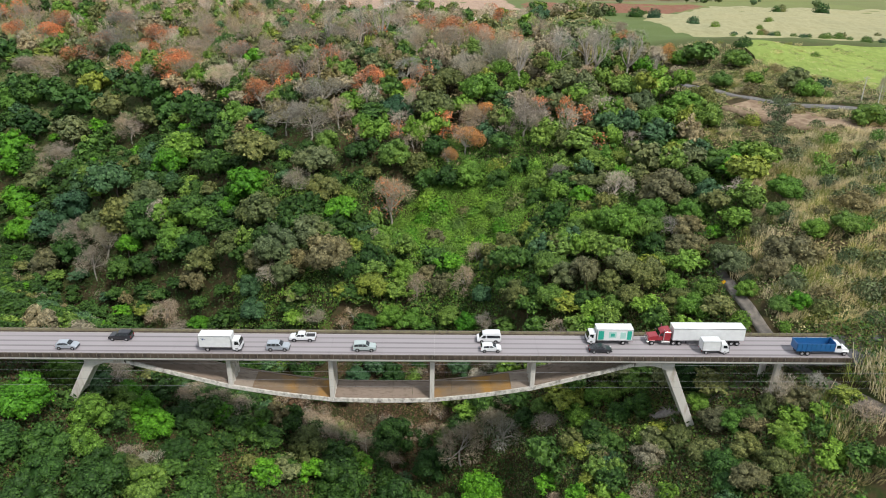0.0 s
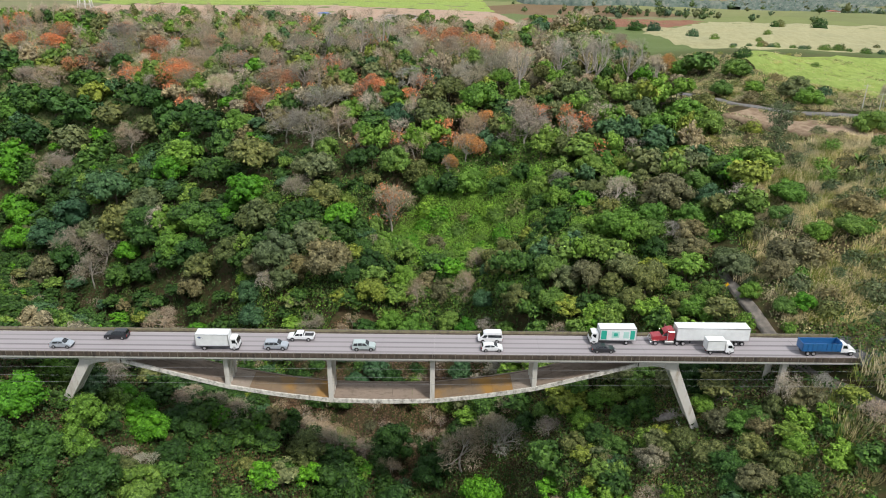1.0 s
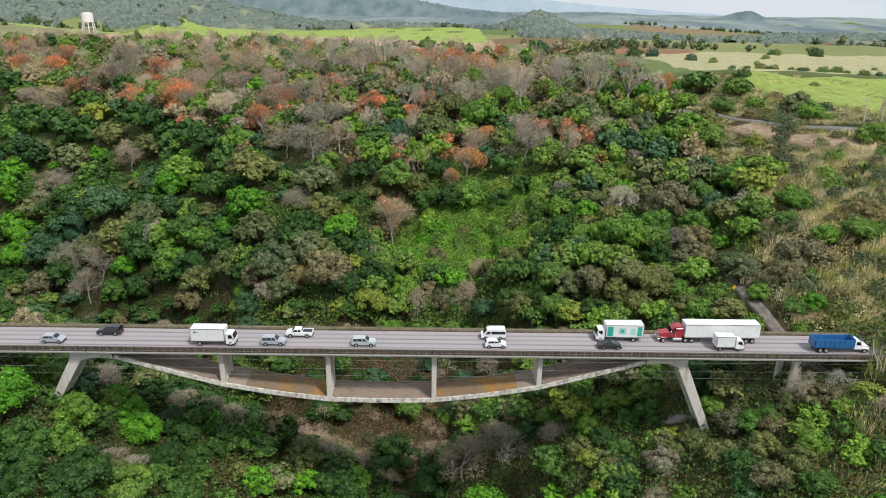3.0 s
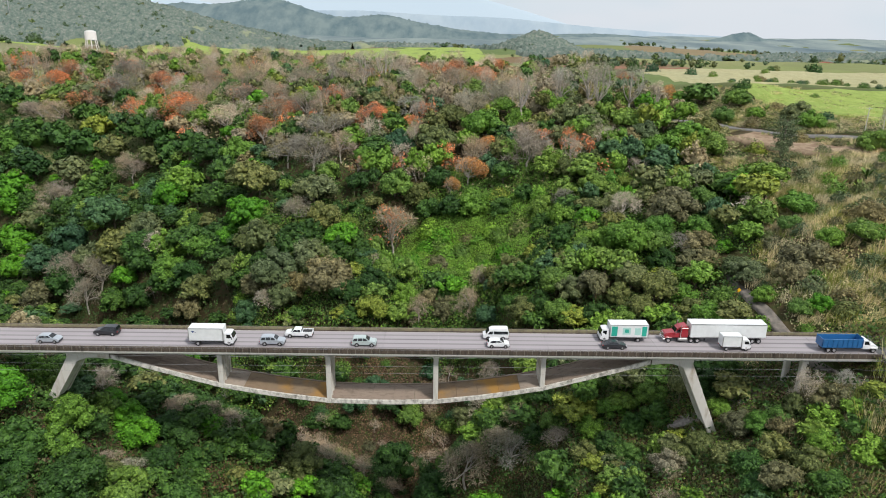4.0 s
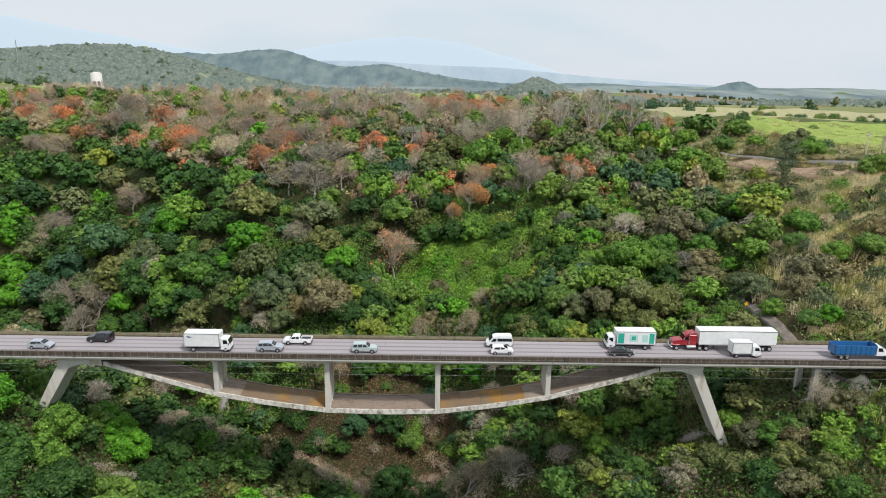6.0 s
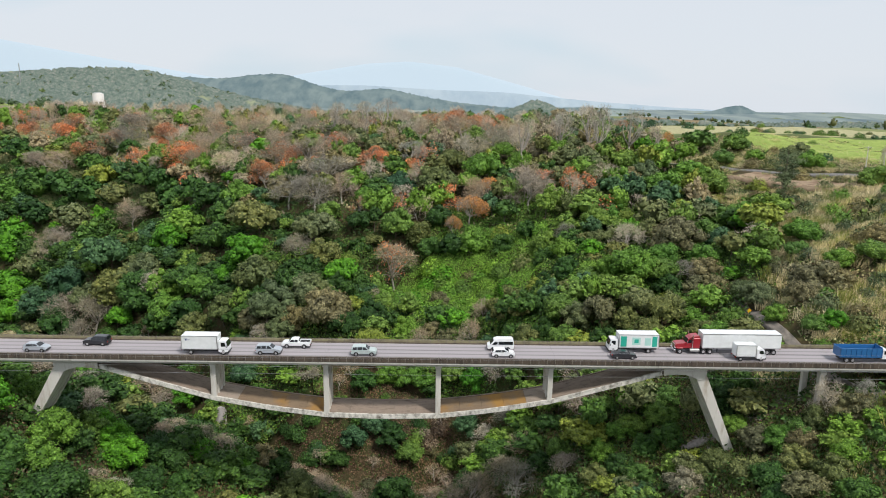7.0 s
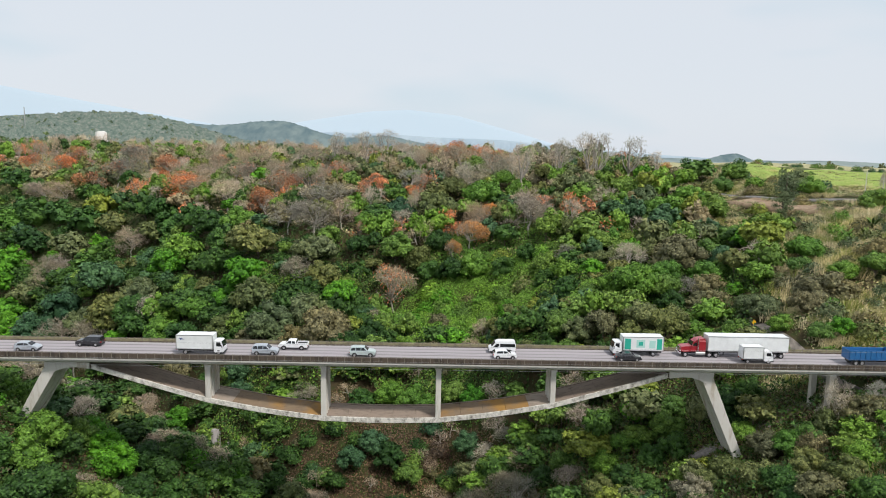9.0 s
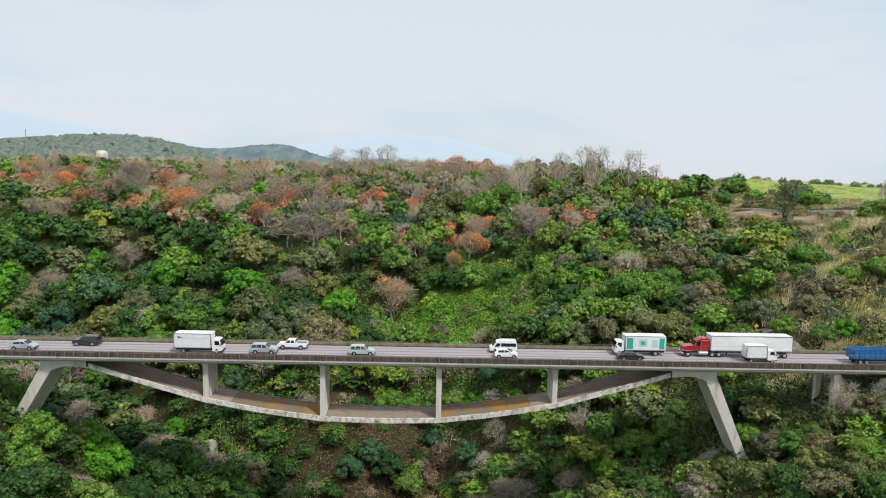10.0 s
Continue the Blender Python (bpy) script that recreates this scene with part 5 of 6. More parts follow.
PAINT_WHITE = paint("paint_white", (0.80, 0.81, 0.82))
PAINT_SILVER = paint("paint_silver", (0.48, 0.52, 0.57), 0.35)
PAINT_BLACK = paint("paint_black", (0.018, 0.019, 0.024))
PAINT_BLUE = paint("paint_truck_blue", (0.018, 0.130, 0.340), rough=0.5)
PAINT_RED = paint("paint_truck_red", (0.330, 0.020, 0.030))
PAINT_PALE = paint("paint_pale_green_silver", (0.50, 0.58, 0.57), 0.2)
BOX_WHITE = paint("box_body_white", (0.78, 0.80, 0.80), rough=0.45)
TEAL = plain("teal_sign_print", (0.030, 0.400, 0.300), 0.5)
TEAL_PALE = plain("pale_teal_print", (0.42, 0.68, 0.62), 0.5)
NAVY = plain("navy_print", (0.02, 0.05, 0.20), 0.5)
GLASS_DARK = Mat("tinted_glass").out((0.012, 0.015, 0.018), 0.06, spec=0.8)
RUBBER = plain("tyre_rubber", (0.022, 0.022, 0.023), 0.85)
RIM = plain("wheel_alloy", (0.55, 0.55, 0.56), 0.35, 0.8)
CHASSIS = plain("chassis_black", (0.035, 0.035, 0.037), 0.7)
CHROME = plain("chrome", (0.75, 0.75, 0.76), 0.15, 1.0)
LAMP_CLEAR = plain("headlamp_lens", (0.75, 0.77, 0.78), 0.15)
LAMP_RED = plain("tail_lamp_lens", (0.42, 0.012, 0.012), 0.25)


def disc(bm, cx, cy, cz, r, w, seg=16):
    """A wheel-like drum with its axle along y and a small chamfer."""
    rings = [(r * 0.90, -w / 2), (r, -w / 2 + 0.05), (r, w / 2 - 0.05), (r * 0.90, w / 2)]
    vs = [[bm.verts.new((cx + q * math.cos(2 * math.pi * i / seg), cy + o, cz + q * math.sin(2 * math.pi * i / seg))) for i in range(seg)] for q, o in rings]
    bm.faces.new(vs[0])
    bm.faces.new(vs[-1][::-1])
    for a, b in zip(vs[:-1], vs[1:]):
        for i in range(seg):
            j = (i + 1) % seg
            bm.faces.new((a[j], a[i], b[i], b[j]))
    bmesh.ops.recalc_face_normals(bm, faces=bm.faces[:])
    return bm


def wheel(parent, x, y, r, w=0.22, rim=RIM):
    hub = new("wheel")
    hub.parent = parent
    part("tyre", disc(bmesh.new(), x, y, r, r, w), RUBBER, hub)
    part("rim", disc(bmesh.new(), x, y, r, r * 0.60, w + 0.03, 12), rim, hub)
    return hub


def shell(outline, half):
    """A vehicle body: an outline in x and z, its half width given by half(z)."""
    bm = bmesh.new()
    L = [bm.verts.new((x, half(z), z)) for x, z in outline]
    R = [bm.verts.new((x, -half(z), z)) for x, z in outline]
    bm.faces.new(L)
    bm.faces.new(R[::-1])
    for i in range(len(L)):
        j = (i + 1) % len(L)
        bm.faces.new((L[j], L[i], R[i], R[j]))
    bmesh.ops.recalc_face_normals(bm, faces=bm.faces[:])
    sharp = [e for e in bm.edges if abs(e.verts[0].co.y - e.verts[1].co.y) < 0.3 and e.calc_length() > 0.05]
    bmesh.ops.bevel(bm, geom=sharp, offset=0.05, segments=2, affect="EDGES")
    return bm


def pane(parent, name, corners, thick=0.02, mat=None):
    """A flat panel with a little thickness from its four or more corners."""
    bm = bmesh.new()
    c = [Vector(v) for v in corners]
    n = (c[1] - c[0]).cross(c[2] - c[1]).normalized() * thick
    a, b = [bm.verts.new(v) for v in c], [bm.verts.new(v + n) for v in c]
    bm.faces.new(a[::-1])
    bm.faces.new(b)
    for i in range(len(a)):
        j = (i + 1) % len(a)
        bm.faces.new((a[i], a[j], b[j], b[i]))
    bmesh.ops.recalc_face_normals(bm, faces=bm.faces[:])
    return part(name, bm, mat or GLASS_DARK, parent)


def car(name, label, x, y, heading, outline, side_windows, screens, colour, half_w=0.88, top_w=0.66, belt=0.98, roof=1.45, wheels=(-1.35, 1.38), r=0.33, category="car"):
    top = thing(name, label, category, pose(x, y, 0, 0, 0, heading))

    def half(z):
        return half_w - 0.03 * (z < 0.5) if z <= belt else half_w + (top_w - half_w) * (z - belt) / (roof - belt)

    part("body", shell(outline, half), colour, top)
    for poly in side_windows:
        for s in (1, -1):
            pts = [(px, s * (half(pz) + 0.004), pz) for px, pz in poly]
            pane(top, "window", pts[::-s], 0.012)
    for (xa, za, xb, zb), nm in zip(screens, ("windscreen", "rear_window")):
        wa, wb = half(za) - 0.07, half(zb) - 0.05
        f = 0.012 if nm == "windscreen" else -0.012
        pane(top, nm, [(xa + f, -wa, za), (xa + f, wa, za), (xb + f, wb, zb), (xb + f, -wb, zb)], 0.014 if nm == "windscreen" else -0.014)
    for wx in wheels:
        for s in (1, -1):
            part("wheel_arch", disc(bmesh.new(), wx, s * (half_w - 0.085), r + 0.03, r + 0.07, 0.2, 14), CHASSIS, top)
            wheel(top, wx, s * (half_w - 0.06), r, 0.21)
    xf, xr = max(p[0] for p in outline), min(p[0] for p in outline)
    for s in (1, -1):
        part("headlight", boxed(xf - 0.22, xf - 0.02, s * (half_w - 0.2) - 0.16, s * (half_w - 0.2) + 0.16, 0.60, 0.74, bevel=0.02), LAMP_CLEAR, top)
        part("tail_light", boxed(xr - 0.02, xr + 0.12, s * (half_w - 0.17) - 0.13, s * (half_w - 0.17) + 0.13, 0.72, 0.92, bevel=0.02), LAMP_RED, top)
        part("mirror", boxed(0.62, 0.78, s * (half_w + 0.06) - 0.09, s * (half_w + 0.06) + 0.09, belt - 0.02, belt + 0.12, bevel=0.02), colour, top)
    part("front_bumper", boxed(xf - 0.12, xf + 0.035, -half_w + 0.1, half_w - 0.1, 0.30, 0.50, bevel=0.03), CHASSIS, top)
    part("rear_bumper", boxed(xr - 0.035, xr + 0.12, -half_w + 0.1, half_w - 0.1, 0.32, 0.54, bevel=0.03), CHASSIS, top)
    return top


SEDAN = [(-2.15, 0.30), (-2.25, 0.55), (-2.22, 0.93), (-1.62, 1.02), (-0.95, 1.40), (-0.2, 1.46), (0.30, 1.42), (1.05, 1.00), (1.90, 0.86), (2.22, 0.64), (2.18, 0.30)]
SEDAN_W = [[(-1.30, 1.03), (-0.88, 1.33), (-0.24, 1.38), (-0.24, 1.03)], [(-0.16, 1.03), (-0.16, 1.38), (0.26, 1.35), (0.84, 1.03)]]
SEDAN_S = [(1.02, 1.02, 0.34, 1.40), (-1.58, 1.05, -0.98, 1.38)]
HATCH = [(-2.00, 0.32), (-2.08, 0.60), (-2.02, 1.02), (-1.72, 1.38), (-1.45, 1.50), (-0.3, 1.56), (0.25, 1.50), (1.02, 1.05), (1.72, 0.92), (2.04, 0.66), (2.00, 0.32)]
HATCH_W = [[(-1.52, 1.08), (-1.36, 1.40), (-0.36, 1.47), (-0.36, 1.08)], [(-0.28, 1.08), (-0.28, 1.47), (0.20, 1.42), (0.80, 1.08)]]
HATCH_S = [(0.99, 1.08, 0.29, 1.48), (-1.98, 1.08, -1.74, 1.36)]
SUV = [(-2.18, 0.38), (-2.26, 0.70), (-2.22, 1.10), (-2.02, 1.66), (-1.8, 1.74), (-0.2, 1.78), (0.30, 1.72), (0.98, 1.16), (1.95, 1.04), (2.24, 0.80), (2.20, 0.38)]
SUV_W = [[(-1.98, 1.18), (-1.86, 1.60), (-1.20, 1.66), (-1.20, 1.18)], [(-1.12, 1.18), (-1.12, 1.66), (-0.28, 1.68), (-0.28, 1.18)], [(-0.20, 1.18), (-0.20, 1.68), (0.24, 1.62), (0.78, 1.18)]]
SUV_S = [(0.95, 1.20, 0.33, 1.69), (-2.20, 1.16, -2.04, 1.62)]
EAST, WEST = 1.2, 4.7
suv = dict(half_w=0.92, top_w=0.72, belt=1.12, roof=1.75, wheels=(-1.35, 1.40), r=0.37)
hat = dict(half_w=0.87, top_w=0.68, belt=1.04, roof=1.53, wheels=(-1.28, 1.30), r=0.32)
car("car", "silver-grey estate car driving on the bridge", -61.2, EAST, 0, HATCH, HATCH_W, HATCH_S, PAINT_SILVER, **hat)
car("car", "black tall sport utility car on the bridge", -52.2, WEST, 180, SUV, SUV_W, SUV_S, PAINT_BLACK, **suv)
car("car", "silver sport utility car with roof rails on the bridge", -20.2, EAST, 0, SUV, SUV_W, SUV_S, PAINT_SILVER, **suv)
car("car", "pale green-silver sport utility car on the bridge", -3.3, EAST, 0, SUV, SUV_W, SUV_S, PAINT_PALE, **suv)
car("car", "white hatchback car driving on the bridge", 21.5, EAST, 0, HATCH, HATCH_W, HATCH_S, PAINT_WHITE, **hat)
car("car", "black sedan car driving beside the box lorry", 43.1, EAST, 0, SEDAN, SEDAN_W, SEDAN_S, PAINT_BLACK)

PICKUP = [(-2.55, 0.45), (-2.62, 0.70), (-2.60, 1.05), (-0.62, 1.08), (-0.52, 1.66), (-0.3, 1.74), (0.55, 1.74), (0.85, 1.66), (1.42, 1.14), (2.30, 1.06), (2.60, 0.86), (2.56, 0.45)]
pk = car("pickup", "white double-cab pickup with an open bed", -16.0, WEST, 180, PICKUP, [[(-0.42, 1.18), (-0.36, 1.60), (0.18, 1.64), (0.18, 1.18)], [(0.26, 1.18), (0.26, 1.64), (0.76, 1.60), (1.18, 1.18)]], [(1.38, 1.18, 0.88, 1.64), (-0.60, 1.20, -0.54, 1.62)], PAINT_WHITE, half_w=0.91, top_w=0.72, belt=1.10, roof=1.74, wheels=(-1.55, 1.60), r=0.38, category="pickup")
part("cargo_bed", boxed(-2.45, -0.72, -0.72, 0.72, 1.03, 1.092), CHASSIS, pk)
part("tailgate", boxed(-2.64, -2.50, -0.80, 0.80, 0.80, 1.24, bevel=0.02), PAINT_WHITE, pk)
for s in (1, -1):
    part("bed_rail", boxed(-2.55, -0.66, s * 0.84 - 0.05, s * 0.84 + 0.05, 1.07, 1.25, bevel=0.02), PAINT_WHITE, pk)

VAN = [(-2.35, 0.42), (-2.42, 0.8), (-2.40, 1.6), (-2.25, 2.18), (-1.9, 2.28), (0.6, 2.26), (1.25, 2.02), (1.95, 1.20), (2.38, 0.98), (2.42, 0.62), (2.36, 0.40)]
car("van", "white high-roof passenger van with dark side windows", 21.3, WEST, 180, VAN, [[(-2.28, 1.25), (-2.20, 1.78), (0.42, 1.80), (0.42, 1.25)], [(0.60, 1.22), (0.60, 1.78), (1.12, 1.76), (1.60, 1.22)]], [(1.90, 1.26, 1.30, 1.98), (-2.40, 1.3, -2.34, 1.85)], PAINT_WHITE, half_w=0.94, top_w=0.80, belt=1.2, roof=2.28, wheels=(-1.35, 1.45), r=0.34, category="van")


def cab_over(top, x0, w, h, colour):
    """A blunt lorry cab whose back stands at x0."""
    out = [(x0, 0.55), (x0, h - 0.08), (x0 + 0.12, h), (x0 + 1.05, h), (x0 + 1.30, h - 0.10), (x0 + 1.62, 1.45), (x0 + 1.66, 0.95), (x0 + 1.62, 0.45), (x0 + 0.3, 0.45)]
    part("cab", shell(out, lambda z: w if z < 1.4 else w - 0.10 * (z - 1.4) / (h - 1.4)), colour, top)
    f = 0.02
    pane(top, "windscreen", [(x0 + 1.60 + f, -w + 0.10, 1.48), (x0 + 1.60 + f, w - 0.10, 1.48), (x0 + 1.32 + f, w - 0.18, h - 0.16), (x0 + 1.32 + f, -w + 0.18, h - 0.16)], 0.02)
    for s in (1, -1):
        poly = [(x0 + 0.45, 1.35), (x0 + 0.45, h - 0.28), (x0 + 1.12, h - 0.28), (x0 + 1.36, 1.35)]
        pane(top, "window", [(a, s * (w - 0.05), b) for a, b in poly][::-s], 0.02)
        part("mirror", boxed(x0 + 1.42, x0 + 1.52, s * (w + 0.16) - 0.08, s * (w + 0.16) + 0.08, 1.4, 1.85, bevel=0.02), CHASSIS, top)
        part("headlight", boxed(x0 + 1.58, x0 + 1.69, s * (w - 0.28) - 0.17, s * (w - 0.28) + 0.17, 0.68, 0.86, bevel=0.02), LAMP_CLEAR, top)
    part("bumper", boxed(x0 + 1.2, x0 + 1.74, -w, w, 0.36, 0.60, bevel=0.04), CHASSIS, top)


def box_lorry(label, x, y, heading, box_len, box_h, floor, w, h, colour=None, prints=()):
    """A rigid lorry: closed box, cab, frame, wheels. x is the middle of its length."""
    total = box_len + 1.80
    top = thing("box_lorry", label, "truck", pose(x, y, 0, 0, 0, heading))
    x0 = -total / 2
    xb = x0 + box_len
    part("cargo_box", boxed(x0, xb, -w, w, floor, floor + box_h, bevel=0.04), BOX_WHITE, top)
    for s in (1, -1):
        for zz in (floor + 0.05, floor + box_h - 0.05):
            part("side_rail", boxed(x0 - 0.01, xb + 0.01, s * w - 0.02, s * w + 0.02, zz - 0.06, zz + 0.06), RIM, top)
        for xx in (x0 + 0.05, xb - 0.05):
            part("corner_post", boxed(xx - 0.06, xx + 0.06, s * w - 0.025, s * w + 0.025, floor, floor + box_h), RIM, top)
    part("rear_door", boxed(x0 - 0.03, x0 - 0.001, -w + 0.08, w - 0.08, floor + 0.1, floor + box_h - 0.1), BOX_WHITE, top)
    part("chassis", boxed(x0 + 0.1, xb + 0.9, -0.45, 0.45, 0.50, floor - 0.02), CHASSIS, top)
    part("side_guard", boxed(x0 + 0.5, xb - 0.2, -w + 0.1, w - 0.1, floor - 0.16, floor - 0.02), CHASSIS, top)
    cab_over(top, xb + 0.12, w - 0.06, h, colour or PAINT_WHITE)
    r = 0.40 if floor < 1.0 else 0.46
    for wx in (x0 + 0.25 * box_len, xb + 0.95):
        for s in (1, -1):
            wheel(top, wx, s * (w - 0.24), r, 0.34, RIM)
    for s in (1, -1):
        part("tail_light", boxed(x0 - 0.05, x0 + 0.02, s * (w - 0.2) - 0.12, s * (w - 0.2) + 0.12, floor - 0.16, floor - 0.04), LAMP_RED, top)
    for i, (name, mat, xa, xe, za, ze) in enumerate(prints):
        for s in (1, -1):
            part(name, boxed(x0 + xa, x0 + xe, s * (w + 0.006) - 0.010, s * (w + 0.006) + 0.004 * s * (1 + i) + 0.010 * (s > 0) - 0.0, floor + za, floor + ze), mat, top)
    return top


box_lorry("white box lorry with a small navy mark on its side", -31.2, EAST, 0, 6.3, 2.5, 1.02, 1.18, 2.55, None,
          [("mark", NAVY, 0.55, 1.15, 1.85, 1.97), ("mark", NAVY, 0.75, 0.95, 1.62, 1.86), ("mark", NAVY, 0.9, 1.5, 1.72, 1.80)])
box_lorry("white box lorry with teal advertising panels", 45.5, WEST, 180, 7.3, 2.55, 1.05, 1.22, 2.6, None,
          [("print_panel", TEAL, 0.35, 1.25, 0.25, 2.2), ("print_panel", TEAL, 5.9, 7.0, 0.25, 2.2), ("print_panel", TEAL_PALE, 1.5, 2.6, 0.5, 1.9), ("print_panel", TEAL_PALE, 3.4, 4.9, 0.6, 2.0), ("print_mark", TEAL, 3.75, 4.5, 0.95, 1.65)])
box_lorry("small white refrigerated box lorry", 65.6, EAST, 0, 3.6, 2.15, 0.85, 1.00, 2.25)

# blue open-bodied lorry with a bonnet
lorry = thing("open_lorry", "bonneted white lorry with a deep blue open cargo body", "truck", pose(86.6, EAST, 0))
for nm, b in (("cargo_floor", (-5.2, 2.3, -1.2, 1.2, 1.05, 1.20)), ("cargo_side", (-5.2, 2.3, 1.12, 1.22, 1.21, 2.75)), ("cargo_side", (-5.2, 2.3, -1.22, -1.12, 1.21, 2.75)), ("headboard", (2.22, 2.32, -1.11, 1.11, 1.21, 2.95)), ("tailboard", (-5.24, -5.14, -1.11, 1.11, 1.21, 2.75))):
    part(nm, boxed(*b, bevel=0.015), PAINT_BLUE, lorry)
for i in range(9):
    for s in (1, -1):
        part("stanchion", boxed(-5.1 + 0.92 * i - 0.05, -5.1 + 0.92 * i + 0.05, s * 1.26 - 0.035, s * 1.26 + 0.035, 1.05, 2.78), PAINT_BLUE, lorry)
part("chassis", boxed(-5.0, 5.0, -0.45, 0.45, 0.55, 1.04), CHASSIS, lorry)
part("cab", shell([(2.42, 0.75), (2.42, 2.35), (2.6, 2.48), (3.4, 2.46), (3.62, 2.36), (3.95, 1.62), (5.0, 1.50), (5.32, 1.25), (5.34, 0.75)], lambda z: 1.08 if z < 1.6 else 1.02), PAINT_WHITE, lorry)
pane(lorry, "windscreen", [(3.94, -0.90, 1.68), (3.94, 0.90, 1.68), (3.66, 0.86, 2.32), (3.66, -0.86, 2.32)], 0.03)
for s in (1, -1):
    pane(lorry, "window", [(a, s * 1.045, b) for a, b in ((2.75, 1.62), (2.75, 2.28), (3.42, 2.28), (3.72, 1.62))][::-s], 0.03)
    part("headlight", boxed(5.25, 5.38, s * 0.82 - 0.14, s * 0.82 + 0.14, 0.98, 1.2, bevel=0.02), LAMP_CLEAR, lorry)
    part("mudguard", boxed(3.9, 5.1, s * 1.1 - 0.16, s * 1.1 + 0.10, 0.95, 1.12, bevel=0.05), PAINT_WHITE, lorry)
    for wx in (-3.9, -2.8, 4.5):
        wheel(lorry, wx, s * 0.98, 0.50, 0.36)
part("bumper", boxed(5.28, 5.48, -1.1, 1.1, 0.50, 0.80, bevel=0.04), CHROME, lorry)

# red articulated lorry
rig = thing("semi_trailer_truck", "red bonneted tractor unit with a long white trailer", "truck", pose(62.6, WEST, 0, 0, 0, 180))
trailer = new("trailer")
trailer.parent = rig
part("trailer_box", boxed(-9.8, 4.6, -1.28, 1.28, 1.20, 3.95, bevel=0.04), BOX_WHITE, trailer)
for s in (1, -1):
    for zz in (1.26, 3.88):
        part("side_rail", boxed(-9.82, 4.62, s * 1.28 - 0.02, s * 1.28 + 0.02, zz - 0.08, zz + 0.08), RIM, trailer)
    for i in range(12):
        part("panel_seam", boxed(-9.6 + 1.2 * i - 0.02, -9.6 + 1.2 * i + 0.02, s * 1.286 - 0.008, s * 1.286 + 0.008, 1.36, 3.78), BOX_WHITE, trailer)
    part("tail_light", boxed(-9.86, -9.78, s * 0.95 - 0.15, s * 0.95 + 0.15, 1.0, 1.14), LAMP_RED, trailer)
    part("landing_leg", boxed(1.55, 1.70, s * 0.75 - 0.08, s * 0.75 + 0.08, 0.35, 1.2), CHASSIS, trailer)
    for wx in (-8.6, -7.4):
        wheel(trailer, wx, s * 1.02, 0.50, 0.46)
    for wx in (3.1, 4.3, 8.6):
        wheel(rig, wx, s * 1.0, 0.50, 0.42, CHROME)
part("bogie", boxed(-9.2, -6.8, -0.6, 0.6, 0.60, 1.18), CHASSIS, trailer)
part("frame", boxed(2.4, 9.2, -0.45, 0.45, 0.60, 1.05), CHASSIS, rig)
part("sleeper", boxed(4.95, 6.35, -1.15, 1.15, 1.05, 3.05, bevel=0.10), PAINT_RED, rig)
part("cab", shell([(6.37, 1.05), (6.37, 2.80), (6.6, 2.90), (7.1, 2.82), (7.42, 2.05), (9.2, 1.85), (9.42, 1.60), (9.45, 1.0)], lambda z: 1.02 if z < 2.0 else 0.98), PAINT_RED, rig)
part("roof_fairing", prismed([(4.95, 3.05), (6.9, 2.92), (6.4, 3.22), (5.2, 3.42)], -0.95, 0.95, 0.05), PAINT_RED, rig)
pane(rig, "windscreen", [(7.42, -0.88, 2.10), (7.42, 0.88, 2.10), (7.14, 0.84, 2.76), (7.14, -0.84, 2.76)], 0.03)
for s in (1, -1):
    pane(rig, "window", [(a, s * 1.0, b) for a, b in ((6.5, 2.05), (6.5, 2.70), (6.98, 2.70), (7.24, 2.05))][::-s], 0.03)
    part("exhaust_stack", disc(bmesh.new(), 0, 0, 0, 0.085, 2.6, 10), CHROME, rig).matrix_basis = pose(6.40, s * 1.22, 2.35, 90)
    part("fuel_tank", disc(bmesh.new(), 0, 0, 0, 0.33, 1.7, 14), STEEL, rig).matrix_basis = pose(5.9, s * 0.98, 0.72, 0, 0, 90)
    part("mudguard", boxed(8.0, 9.25, s * 1.06 - 0.16, s * 1.06 + 0.14, 1.02, 1.20, bevel=0.05), PAINT_RED, rig)
    part("headlight", boxed(9.34, 9.50, s * 0.86 - 0.15, s * 0.86 + 0.15, 1.05, 1.28, bevel=0.02), LAMP_CLEAR, rig)
    part("mirror", boxed(7.3, 7.42, s * 1.28 - 0.09, s * 1.28 + 0.09, 2.0, 2.5, bevel=0.02), CHROME, rig)
part("grille", boxed(9.44, 9.50, -0.55, 0.55, 1.0, 1.75), CHROME, rig)
part("bumper", boxed(9.36, 9.62, -1.15, 1.15, 0.45, 0.85, bevel=0.05), CHROME, rig)

# ---- the plateau and the distance ----
def sheet(name, x0, x1, y0, y1, keep, lift, material, label, category="field", step=4.0):
    """A crop standing on the ground: its top follows the land, its sides go down to it."""
    xs, ys = np.arange(x0, x1 + 0.1, step), np.arange(y0, y1 + 0.1, step)
    X, Y = np.meshgrid(xs, ys)
    Z = terrain(X, Y) + lift + 0.15 * np.sin(X * 1.7) * np.sin(Y * 1.3)
    inside = keep(X, Y)
    Z = np.where(inside, Z, terrain(X, Y) - 0.6)
    idx = np.arange(X.size).reshape(X.shape)
    q = np.stack([idx[:-1, :-1], idx[:-1, 1:], idx[1:, 1:], idx[1:, :-1]], -1).reshape(-1, 4)
    q = q[inside.ravel()[q].any(1)]
    return tagged(new(name, mesh_of(name, np.stack([X, Y, Z], -1).reshape(-1, 3), q, [material], smooth=False)), label, category, kind="stuff")


